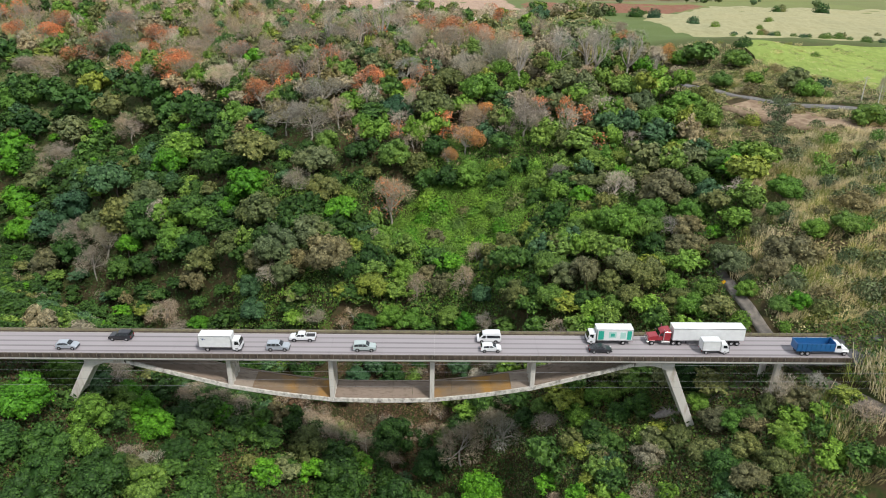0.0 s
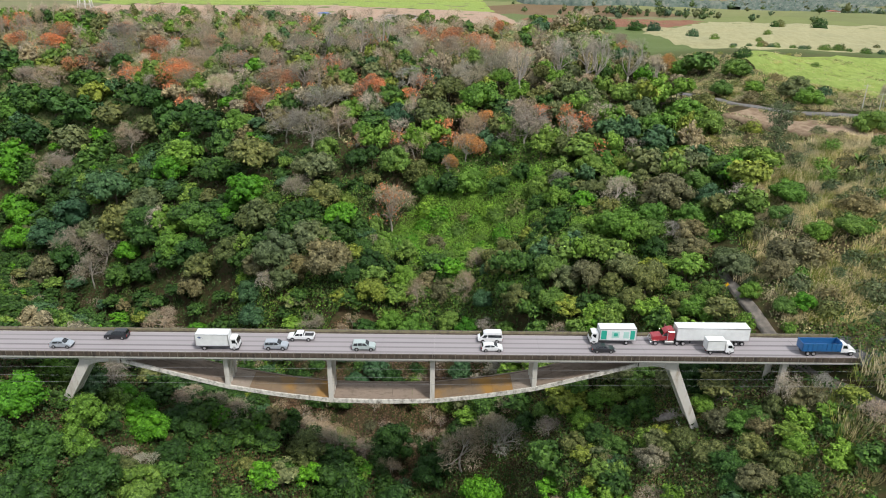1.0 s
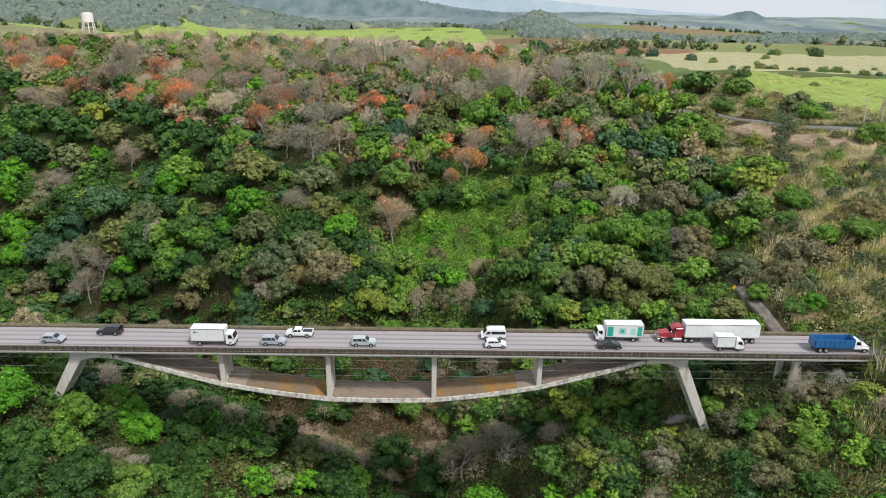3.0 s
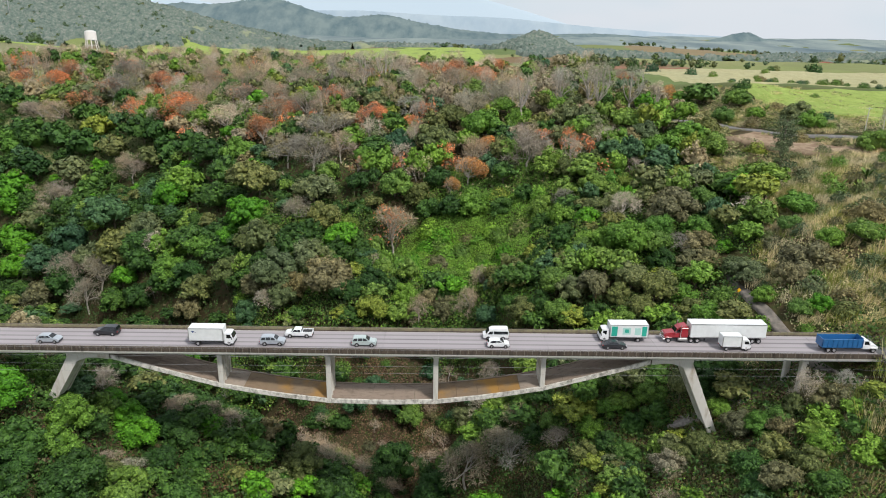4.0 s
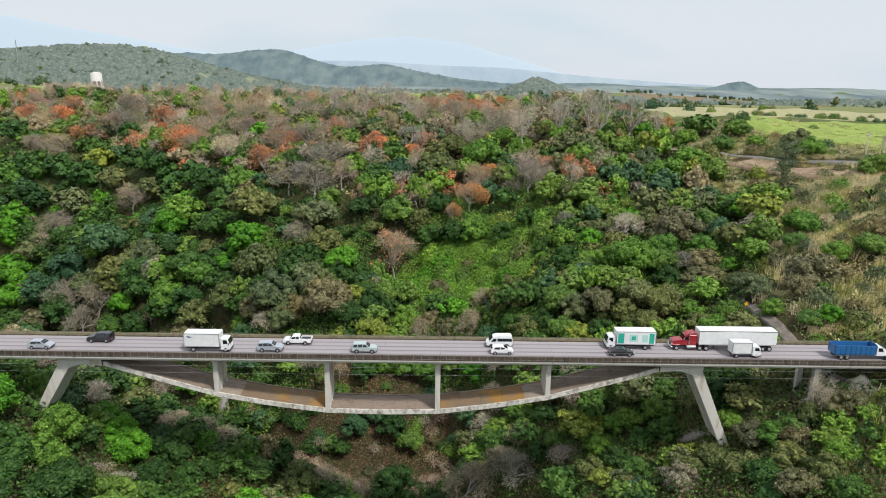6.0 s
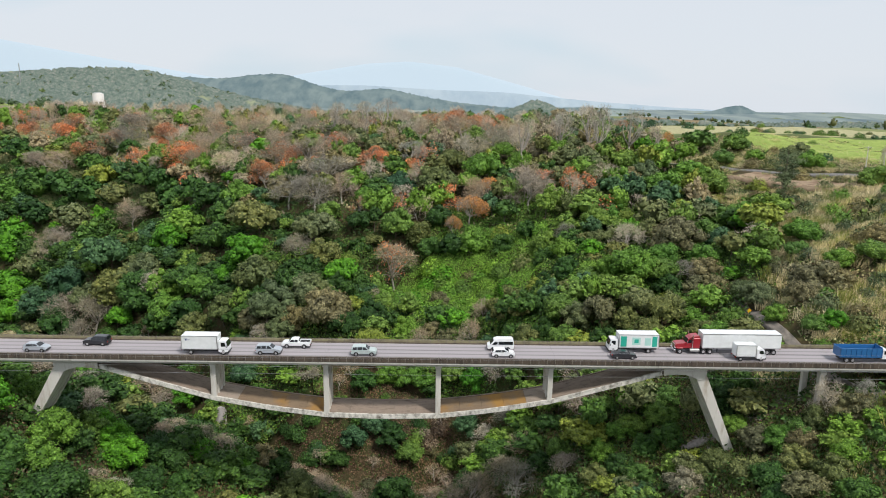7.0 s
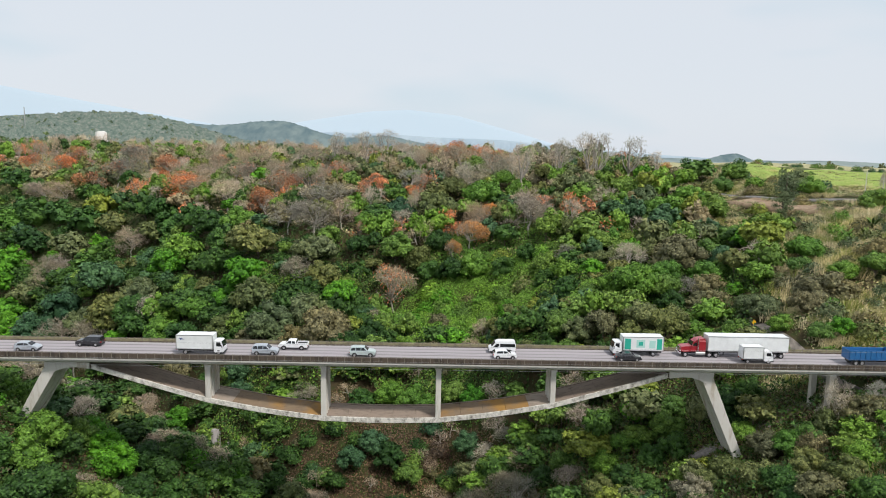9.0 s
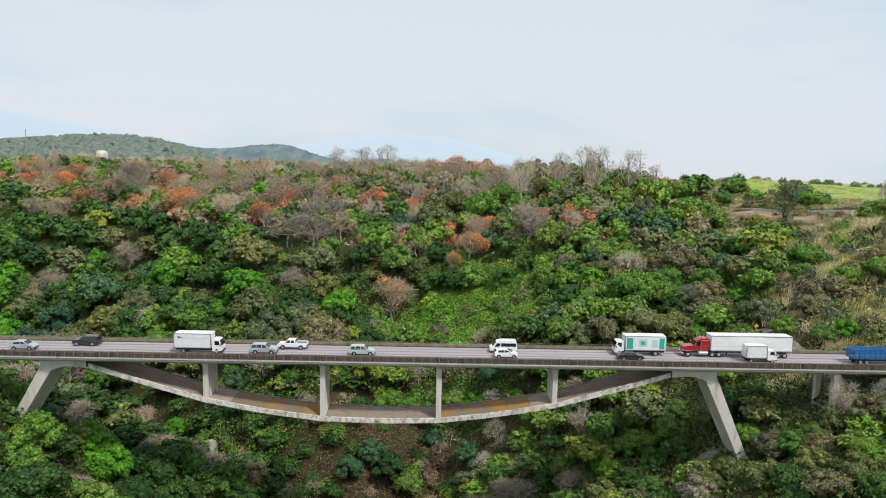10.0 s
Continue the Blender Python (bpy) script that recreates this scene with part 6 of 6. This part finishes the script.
def field_material(name, a, b):
    k = Mat(name)
    c = k.ramp(k.noise(0.35, 6, 0.7, (1, 0.4, 1), "World"), [(0.3, a), (0.7, b)])
    c = k.mix(k.noise(0.03, 3, 0.5, space="World"), c, k.mix(1.0, c, (1.3, 1.15, 1.05), "MULTIPLY"))
    return k.out(c, 0.9, k.noise(2.5, 4, space="World"), 1.0, 0.5, spec=0.1)


CANE = field_material("young_cane", (0.180, 0.265, 0.062), (0.300, 0.395, 0.115))
STUBBLE = field_material("stubble", (0.285, 0.292, 0.165), (0.400, 0.395, 0.245))
SOIL_RED = field_material("ploughed_red_soil", (0.185, 0.090, 0.060), (0.270, 0.150, 0.105))
FALLOW = field_material("fallow_soil", (0.320, 0.235, 0.180), (0.440, 0.345, 0.275))
sheet("cane_field", 156, 420, 110, 262, lambda x, y: (y > np.maximum(228 - 2.1 * (x - 146), 130)) & (y < 238 + 3 * np.sin(x / 40) + 0.05 * (x - 150)), 1.0, CANE, "bright green young cane field on the plateau")
sheet("stubble_field", 120, 620, 236, 640, lambda x, y: (y > 262 + 4 * np.sin(x / 40)) & (y < 615 + 6 * np.sin(x / 50)) & (x > np.where(y < 400, 150 + 6 * np.sin(y / 30), 183 + 0.5 * (y - 407))), 0.35, STUBBLE, "pale dry stubble field")
sheet("ploughed_field", 84, 300, 396, 630, lambda x, y: (y > 412 + 5 * np.sin(x / 20)) & (y < 612) & (x > 92 + 5 * np.sin(y / 30)) & (x < 176 + 0.5 * (y - 407)), 0.3, SOIL_RED, "ploughed field of dark red soil")
sheet("fallow_field", -330, 84, 440, 830, lambda x, y: (y > 456 + 10 * np.sin(x / 50)) & (y < 815 + 6 * np.sin(x / 31)) & (x < 82), 0.4, FALLOW, "bare pinkish-brown fallow field beyond the wooded rim", step=6.0)
sheet("pasture", -480, 90, 820, 1340, lambda x, y: (y > 826 + 6 * np.sin(x / 31)) & (y < 1290 - 0.2 * x), 0.6, CANE, "bright green cane beyond the fallow field", step=8.0)
sheet("west_field", -560, -330, 640, 900, lambda x, y: (y > 700 + 20 * np.sin(x / 60)) & (y < 860), 0.6, CANE, "green cane field on a far rise", step=8.0)

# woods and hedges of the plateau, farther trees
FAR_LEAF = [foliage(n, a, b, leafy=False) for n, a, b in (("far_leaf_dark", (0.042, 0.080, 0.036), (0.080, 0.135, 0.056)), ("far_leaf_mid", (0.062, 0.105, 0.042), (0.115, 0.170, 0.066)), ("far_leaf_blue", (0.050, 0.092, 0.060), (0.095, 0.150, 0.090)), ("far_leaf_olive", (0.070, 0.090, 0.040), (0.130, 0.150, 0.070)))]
FARTREE = Kind("tree", "tree", [[("trunk", a, BARK), ("crown", b, LEAF_DARK)] for a, b in (leafy_tree(4.5, 8.0, 60, 0.9, 7, 1.0, limbs=0) for _ in range(5))], 4.5, 9.0)
far_stock = []
fx, fy = rnd.uniform(-1500, 1700, 60000), 350 + 1650 * rnd.uniform(0, 1, 60000) ** 1.4
vis = np.abs(fx - 9) < 0.64 * (fy + 117) + 20
fx, fy = fx[vis], fy[vis]
clump = np.sin(fx / 61 + 1.7 * np.sin(fy / 130)) * np.sin(fy / 83 + 1.3 * np.sin(fx / 170)) + 0.55 * np.sin(fx / 23 + fy / 37)
hedge = np.abs(np.sin(fy / 95 + 0.6 * np.sin(fx / 210))) < 0.05
hill = (np.hypot((fx + 1000) / 620, (fy - 1400) / 430) < 1) | (np.hypot((fx + 640) / 300, (fy - 640) / 230) < 1)
flat_fields = ((fx > 60) & (fx < 640) & (fy < 640)) | ((fx > -420) & (fx < 100) & (fy > 440) & (fy < 1330))
want = np.where(flat_fields, 0.0008, np.where(hill, 0.10, np.where(clump > 0.85, 0.55, np.where(hedge, 0.22, 0.012))))
pick = (rnd.uniform(size=len(fx)) < want * 0.75) & (fy > 470)
for x, y in list(zip(fx[pick], fy[pick]))[:2200]:
    s = rnd.uniform(0.7, 1.5)
    far_stock.append((FARTREE, x, y, s, rnd.uniform(0.8, 1.2), (BARK, FAR_LEAF[rnd.integers(4)])))


def canopy(name, cx, cy, rx, ry, label):
    """The unbroken roof of a far wood: lumpy crowns over the land."""
    xs, ys = np.arange(cx - rx, cx + rx, 5.5), np.arange(cy - ry, cy + ry, 5.5)
    X, Y = np.meshgrid(xs, ys)
    X, Y = X + rnd.uniform(-2, 2, X.shape), Y + rnd.uniform(-2, 2, X.shape)
    e = np.hypot((X - cx) / rx, (Y - cy) / ry) + 0.16 * np.sin(X / 47) * np.sin(Y / 39) + 0.10 * np.sin(X / 17 + Y / 21)
    Z = terrain(X, Y) + np.where(e < 0.93, 3 + 9 * rnd.uniform(0, 1, X.shape) ** 2 + 2 * np.sin(X / 11) * np.sin(Y / 13), -16.0)
    idx = np.arange(X.size).reshape(X.shape)
    q = np.stack([idx[:-1, :-1], idx[:-1, 1:], idx[1:, 1:], idx[1:, :-1]], -1).reshape(-1, 4)
    q = q[(e.ravel()[q] < 0.97).any(1)]
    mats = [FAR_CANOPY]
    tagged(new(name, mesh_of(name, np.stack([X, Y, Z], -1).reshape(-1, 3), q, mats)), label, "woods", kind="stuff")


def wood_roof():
    k = Mat("hazed_canopy")
    # Crown greens greyed and blued so the colour itself carries the haze.
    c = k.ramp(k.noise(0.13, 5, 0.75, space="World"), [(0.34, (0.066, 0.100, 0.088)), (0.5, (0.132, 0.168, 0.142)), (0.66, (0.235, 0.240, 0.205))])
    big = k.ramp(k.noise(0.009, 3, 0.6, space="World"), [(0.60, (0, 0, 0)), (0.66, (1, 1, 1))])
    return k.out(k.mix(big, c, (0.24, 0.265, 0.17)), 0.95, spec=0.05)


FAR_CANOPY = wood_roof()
canopy("hill_woods", -840, 1450, 660, 330, "grey-green dry woods over a far hill, haze painted in")
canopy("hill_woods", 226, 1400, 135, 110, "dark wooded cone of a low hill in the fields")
canopy("hill_woods", -640, 800, 190, 110, "grey-green dry woods on a far rise, haze painted in")
canopy("hill_woods", -220, 1420, 330, 70, "band of grey-green woods across the fields, haze painted in")
canopy("hill_woods", 480, 1050, 420, 70, "band of grey-green woods across the fields, haze painted in")
canopy("hill_woods", 120, 1500, 500, 120, "distant grey-green woods, haze painted in")
canopy("hill_woods", 900, 1500, 500, 100, "distant grey-green woods, haze painted in")
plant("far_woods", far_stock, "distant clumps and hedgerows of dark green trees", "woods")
for x, y, R, H, m in ((351, 530, 7, 9, LEAF_DARK), (310, 520, 4.5, 6, LEAF_OLIVE), (300, 508, 4, 5.5, LEAF_DARK), (157, 226, 4.2, 5, LEAF_DARK), (150, 205, 3.5, 4, LEAF_BLUE), (160, 178, 3.5, 4, LEAF_DARK), (163, 160, 3.5, 4, LEAF_BLUE), (146, 382, 5, 6, LEAF_DARK), (156, 372, 5, 6, LEAF_BLUE), (132, 396, 5, 6, LEAF_DARK), (168, 330, 4, 5, LEAF_BLUE), (116, 404, 5, 6, LEAF_MID)):
    SHRUB.stand(int(x), x, y, R / 2.4, y, [BARK, m], f"{LEAF_WORD[m.name]} rounded bush on the plateau", H / (1.08 * R))


for i in range(26):
    x = 166 + 5.2 * i + rnd.uniform(-2, 2)
    m = (LEAF_BLUE, LEAF_DARK, LEAF_SAGE, LEAF_MID)[int(rnd.integers(4))]
    R = rnd.uniform(1.6, 3.2)
    SHRUB.stand(i, x, 268 - 0.12 * (x - 166) + rnd.uniform(-3, 3), R / 2.4, x, [BARK, m], f"{LEAF_WORD[m.name]} rounded bush in a field hedge", rnd.uniform(0.8, 1.1))


def frond_plant(x, y, R, n=14):
    """A clump of broad arching leaves, like a banana plant."""
    V, F, c = [], [], 0
    for i in range(n):
        a = 6.28 * i / n + rnd.uniform(-0.2, 0.2)
        up = rnd.uniform(0.7, 1.5)
        pts = [np.array([math.cos(a) * R * t, math.sin(a) * R * t, R * (up * 1.5 * t - 0.9 * t * t)]) for t in (0, 0.3, 0.6, 0.85, 1.0)]
        side = np.array([-math.sin(a), math.cos(a), 0.0])
        for p, w in zip(pts, (0.06, 0.24, 0.28, 0.2, 0.03)):
            V += [p - side * w * R * 0.45, p + side * w * R * 0.45]
        F += [(c + 2 * k, c + 2 * k + 1, c + 2 * k + 3, c + 2 * k + 2) for k in range(4)]
        c += 10
    top = thing("banana_plant", "broad-leaved banana plant with arching bright leaves", "plant", pose(x, y, float(terrain(x, y)) + 0.6))
    ob = new("leaf_rosette", mesh_of("leaf_rosette", V, F, [FROND]))
    ob.parent = top
    tagged(ob, kind="stuff")
    stem = limb((0, 0, -1.4), (0, 0, 0.2), 0.18, 0.12)
    st = new("stem", mesh_of("stem", *stem, [BARK]))
    st.parent = top


for x, y, R in ((127, 81, 2.6), (131, 79, 2.2), (136, 84, 2.6), (140, 78, 2.4), (126, 178, 2.4), (150, 184, 2.2), (58, 38, 2.4), (85, -14, 2.0)):
    frond_plant(x, y, R)


# ---- small built things ----
def pole(x, y, h, label):
    top = thing("utility_pole", label, "pole", pose(x, y, float(terrain(x, y))))
    v, f = tube([(0, 0, -1), (0, 0, h)], [0.20, 0.12], 8)
    ob = new("shaft", mesh_of("shaft", v, f, [CONCRETE]))
    ob.parent = top
    part("crossarm", boxed(-1.1, 1.1, -0.06, 0.06, h - 0.7, h - 0.55), CONCRETE, top)
    for xx in (-0.95, 0, 0.95):
        part("insulator", boxed(xx - 0.06, xx + 0.06, -0.05, 0.05, h - 0.55, h - 0.30), STEEL, top)


pole(166, 138, 9.5, "pale concrete utility pole beside the dirt yard")
pole(168, 131, 8.0, "pale concrete utility pole beside the dirt yard")
bare_at(174, 138, 2.6, 11, True, "beside the dirt yard")

sign = thing("road_sign", "yellow diamond warning sign on a post beside the lane", "sign", pose(80.2, 34, float(terrain(80.2, 34))))
part("post", boxed(-0.04, 0.04, -0.04, 0.04, -0.5, 2.5), STEEL, sign)
bm = boxed(-0.42, 0.42, -0.012, 0.012, -0.42, 0.42)
bmesh.ops.rotate(bm, cent=(0, 0, 0), matrix=Matrix.Rotation(radians(45), 3, "Y"), verts=bm.verts[:])
bmesh.ops.translate(bm, vec=(0, -0.06, 2.4), verts=bm.verts[:])
part("plate", bm, YELLOW_PAINT, sign)

def rock(x, y, w, h, label):
    """A weathered outcrop: stacked uneven courses leaning back into the slope."""
    V, F, n = [], [], 14
    for j in range(7):
        for i in range(n):
            a = 2 * math.pi * i / n
            q = (1 - 0.09 * j) * (1 + 0.18 * rnd.normal() * (0.4 if j else 0.2))
            V.append((0.5 * w * q * math.cos(a), 0.35 * w * q * math.sin(a) + 0.25 * j, h * j / 6 + 0.12 * rnd.normal()))
    for j in range(6):
        for i in range(n):
            k = (i + 1) % n
            F.append((j * n + i, j * n + k, (j + 1) * n + k, (j + 1) * n + i))
    V.append((0, 1.6, h + 0.2))
    F += [(6 * n + i, 6 * n + (i + 1) % n, 7 * n, 7 * n) for i in range(n)]
    me = bpy.data.meshes.new("rock")
    me.from_pydata(V, [], [f if f[2] != f[3] else f[:3] for f in F])
    me.materials.append(ROCK)
    ob = new("rock", me)
    ob.matrix_basis = pose(x, y, float(terrain(x, y)) - 1.5)
    tagged(ob, label, "rock")


ROCK = concrete_material("pale_wet_rock", (0.40, 0.37, 0.36), (0.16, 0.13, 0.12), 0.14, (1, 1, 0.2))
rock(-55, 80, 5.0, 9.0, "pale streaked rock outcrop in the gorge bank")
rock(-50, 77, 3.4, 6.0, "pale streaked rock outcrop in the gorge bank")

# overhead wires in front of the bridge
for y, z, dz in ((-13.0, 6.1, 0.5), (-14.0, 5.2, 0.5), (-15.0, 4.2, 0.45), (-15.6, 3.3, 0.4)):
    t = np.linspace(0, 1, 40)
    pts = np.stack([-130 + 260 * t, np.full(40, y), z - 0.3 + dz * t - 1.2 * 4 * t * (1 - t) * 0.25 + 0.3], -1)
    v, f = tube(pts, np.full(40, 0.014), 4)
    tagged(new("overhead_wire", mesh_of("overhead_wire", v, f, [WIRE])), "thin overhead power wire strung beside the bridge", "cable", group="overhead wires")

WALL_WHITE = plain("white_plaster", (0.78, 0.78, 0.76), 0.85)
ROOF_GREY = plain("roof_sheet_grey", (0.40, 0.40, 0.41), 0.5)
ROOF_DARK = plain("roof_dark", (0.07, 0.065, 0.06), 0.7)
ROOF_TILE = plain("roof_tile_red", (0.33, 0.12, 0.075), 0.8)
PLASTIC_BLUE = plain("blue_sheet", (0.10, 0.20, 0.52), 0.5)


def house(x, y, w, d, h, roof, label, turn=0):
    top = thing("house", label, "building", pose(x, y, float(terrain(x, y)), 0, 0, turn))
    part("wall", boxed(-w / 2, w / 2, -d / 2, d / 2, -1.5, h), WALL_WHITE, top)
    part("roof", prismed([(-w / 2 - 0.5, h), (w / 2 + 0.5, h), (w / 2 + 0.3, h + 0.25), (0, h + 0.18 * d), (-w / 2 - 0.3, h + 0.25)], -d / 2 - 0.5, d / 2 + 0.5), roof, top)
    for i in range(max(2, int(w / 4))):
        xx = -w / 2 + (i + 0.5) * w / max(2, int(w / 4))
        win = part("window", boxed(xx - 0.55, xx + 0.55, -d / 2 - 0.03, -d / 2 + 0.05, 1.0, 2.1), GLASS_DARK, top)
        part("sill", boxed(xx - 0.65, xx + 0.65, -d / 2 - 0.12, -d / 2 - 0.031, 0.88, 0.99), CONCRETE, win)
    part("door", boxed(-0.45, 0.45, -d / 2 - 0.035, -d / 2 + 0.05, 0.0, 2.05), ROOF_DARK, top)
    return top


house(-14, 535, 18, 8, 3.4, ROOF_DARK, "long white shed with a dark roof")
house(-30, 540, 10, 7, 3.0, ROOF_GREY, "small white shed with a grey sheet roof", 10)
house(-22, 303, 7, 5, 2.8, ROOF_GREY, "white hut with a pale roof among the trees")
house(-28, 306, 4, 3, 2.2, PLASTIC_BLUE, "blue-roofed hut among the trees")
house(4, 330, 12, 7, 3.2, ROOF_TILE, "white house with a red tiled roof", -15)
house(-100, 615, 12, 6, 3.0, PLASTIC_BLUE, "blue-roofed farm shed beside ploughed soil")
house(560, 900, 16, 9, 4, ROOF_TILE, "distant white farmhouse with red roof")
house(640, 930, 14, 9, 4, ROOF_TILE, "distant white farmhouse with red roof")

tower = thing("water_tower", "white water tower on splayed legs above the trees", "tower", pose(-310, 564, float(terrain(-310, 564))))
part("tank", disc(bmesh.new(), 0, 0, 0, 5.0, 7.5, 24), WALL_WHITE, tower).matrix_basis = pose(0, 0, 17.5, 90)
part("tank_roof", disc(bmesh.new(), 0, 0, 0, 3.4, 0.9, 24), WALL_WHITE, tower).matrix_basis = pose(0, 0, 21.7, 90)
for i in range(8):
    a = 2 * math.pi * (i + 0.5) / 8
    v, f = tube([(7 * math.cos(a), 7 * math.sin(a), -2), (4.6 * math.cos(a), 4.6 * math.sin(a), 14)], [0.45, 0.35], 6)
    ob = new("tower_leg", mesh_of("tower_leg", v, f, [WALL_WHITE]))
    ob.parent = tower
for zz, q in ((4, 6.2), (9, 5.3)):
    ring = np.array([(q * math.cos(a), q * math.sin(a), zz) for a in np.linspace(0, 2 * math.pi, 17)])
    v, f = tube(ring, np.full(17, 0.2), 4)
    ob = new("brace_ring", mesh_of("brace_ring", v, f, [WALL_WHITE]))
    ob.parent = tower

mast = thing("radio_mast", "thin pale lattice mast on the far hill", "mast", pose(-820, 1330, float(terrain(-820, 1330))))
part("shaft", boxed(-0.6, 0.6, -0.6, 0.6, -2, 46), STEEL, mast)


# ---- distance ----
def painted_haze(name, near, far_, scale):
    """Far land with distance haze put into it: bluish colour and a steady glow."""
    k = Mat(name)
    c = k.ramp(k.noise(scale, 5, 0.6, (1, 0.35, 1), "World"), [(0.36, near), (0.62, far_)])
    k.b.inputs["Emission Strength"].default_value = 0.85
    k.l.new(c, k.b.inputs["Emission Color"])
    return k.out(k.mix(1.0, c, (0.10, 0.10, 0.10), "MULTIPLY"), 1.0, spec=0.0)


# Haze colours that glow by themselves, paler the farther the land.
PLAIN_FAR = painted_haze("haze_tinted_plain", (0.175, 0.240, 0.275), (0.370, 0.440, 0.425), 0.0042)
HILL_FAR = painted_haze("haze_tinted_wooded_hill", (0.165, 0.240, 0.265), (0.275, 0.350, 0.350), 0.016)
BAND_FAR = painted_haze("haze_tinted_horizon_land", (0.460, 0.580, 0.680), (0.560, 0.670, 0.750), 0.006)
RIDGE_FAR = painted_haze("haze_tinted_mountain", (0.655, 0.790, 0.900), (0.67, 0.80, 0.905), 0.002)
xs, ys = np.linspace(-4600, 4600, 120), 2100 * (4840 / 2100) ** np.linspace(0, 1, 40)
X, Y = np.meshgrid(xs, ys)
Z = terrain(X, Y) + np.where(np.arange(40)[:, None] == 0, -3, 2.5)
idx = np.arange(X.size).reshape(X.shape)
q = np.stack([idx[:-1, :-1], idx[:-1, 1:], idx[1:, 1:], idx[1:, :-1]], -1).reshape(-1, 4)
tagged(new("backdrop_plain", mesh_of("backdrop_plain", np.stack([X, Y, Z], -1).reshape(-1, 3), q, [PLAIN_FAR])), "patchwork plain in the far distance with haze painted in", "backdrop", kind="structure")


def far_hill(cx, cy, rx, h, skew=0.0):
    """A rounded wooded hill far off."""
    n, m = 72, 24
    V, F = [], []
    for j in range(m):
        q = j / (m - 1)
        for i in range(n):
            a = 2 * math.pi * i / n
            w = 1 + 0.12 * math.sin(3 * a + cx) + 0.05 * math.sin(9 * a)
            z = h * (math.cos(q * math.pi) * 0.5 + 0.5) * (1 + 0.05 * math.sin(7 * a + 9 * q)) + 0.022 * h * rnd.normal() * (1 - q)
            V.append((cx + q * rx * w * math.cos(a) + skew * rx * (1 - q) ** 2, cy + 0.5 * q * rx * w * math.sin(a), -70 + z))
    for j in range(m - 1):
        for i in range(n):
            k = (i + 1) % n
            F.append((j * n + i, (j + 1) * n + i, (j + 1) * n + k, j * n + k))
    tagged(new("backdrop_hill", mesh_of("backdrop_hill", V, F, [HILL_FAR], smooth=True)), "distant green wooded hill with blue haze painted in", "backdrop", kind="structure")


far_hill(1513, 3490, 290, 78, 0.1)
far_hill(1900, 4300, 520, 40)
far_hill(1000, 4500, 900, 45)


def ridge(profile, y, mat, label, rough=0.0, depth=40.0, name="backdrop_mountain"):
    """A mountain or hill outline far off: pairs of x and height."""
    px, pz = zip(*profile)
    n, rows = 320, 9
    x = np.linspace(px[0], px[-1], n)
    z = np.interp(x, px, pz)
    for _ in range(14):
        z[1:-1] = (z[:-2] + 2 * z[1:-1] + z[2:]) / 4
    V = []
    for j in range(rows):
        q = j / (rows - 1)
        lift = math.sin(q * math.pi / 2)
        V.append(np.stack([x, y - depth * (1 - q) + rough * 3 * rnd.normal(size=n), -90 + (z + 90) * lift + rough * np.abs(rnd.normal(size=n))], -1))
    i = np.arange(n - 1)
    F = np.concatenate([np.stack([i, i + 1, i + n + 1, i + n], -1) + j * n for j in range(rows - 1)])
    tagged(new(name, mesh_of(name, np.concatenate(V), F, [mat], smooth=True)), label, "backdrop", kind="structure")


ridge([(-3900, 500), (-3100, 385), (-2300, 255), (-1500, 130), (-900, 20)], 4800, RIDGE_FAR, "mountain slope in painted pale blue haze")
ridge([(-1500, 40), (-900, 165), (-450, 240), (-180, 258), (150, 225), (600, 110), (1000, 0)], 4820, RIDGE_FAR, "mountain slope in painted pale blue haze")
ridge([(-1500, 60), (-860, 86), (-480, 93), (50, 70), (300, 67), (490, 61), (680, 44), (1060, 14), (1550, -15), (2010, -35), (2700, -60)], 4650, BAND_FAR, "rise of land on the horizon in painted blue haze", 1.0)
ridge([(-2300, 60), (-1700, 78), (-1350, 86), (-1240, 107), (-1080, 99), (-980, 110), (-900, 122), (-760, 130), (-680, 110), (-590, 78), (-480, 50), (-370, 54), (-240, 70), (-140, 44), (0, 20), (150, 0), (500, -30), (800, -60)], 3500, HILL_FAR, "distant green wooded hills with blue haze painted in", 3.0, 420.0, "backdrop_hill")
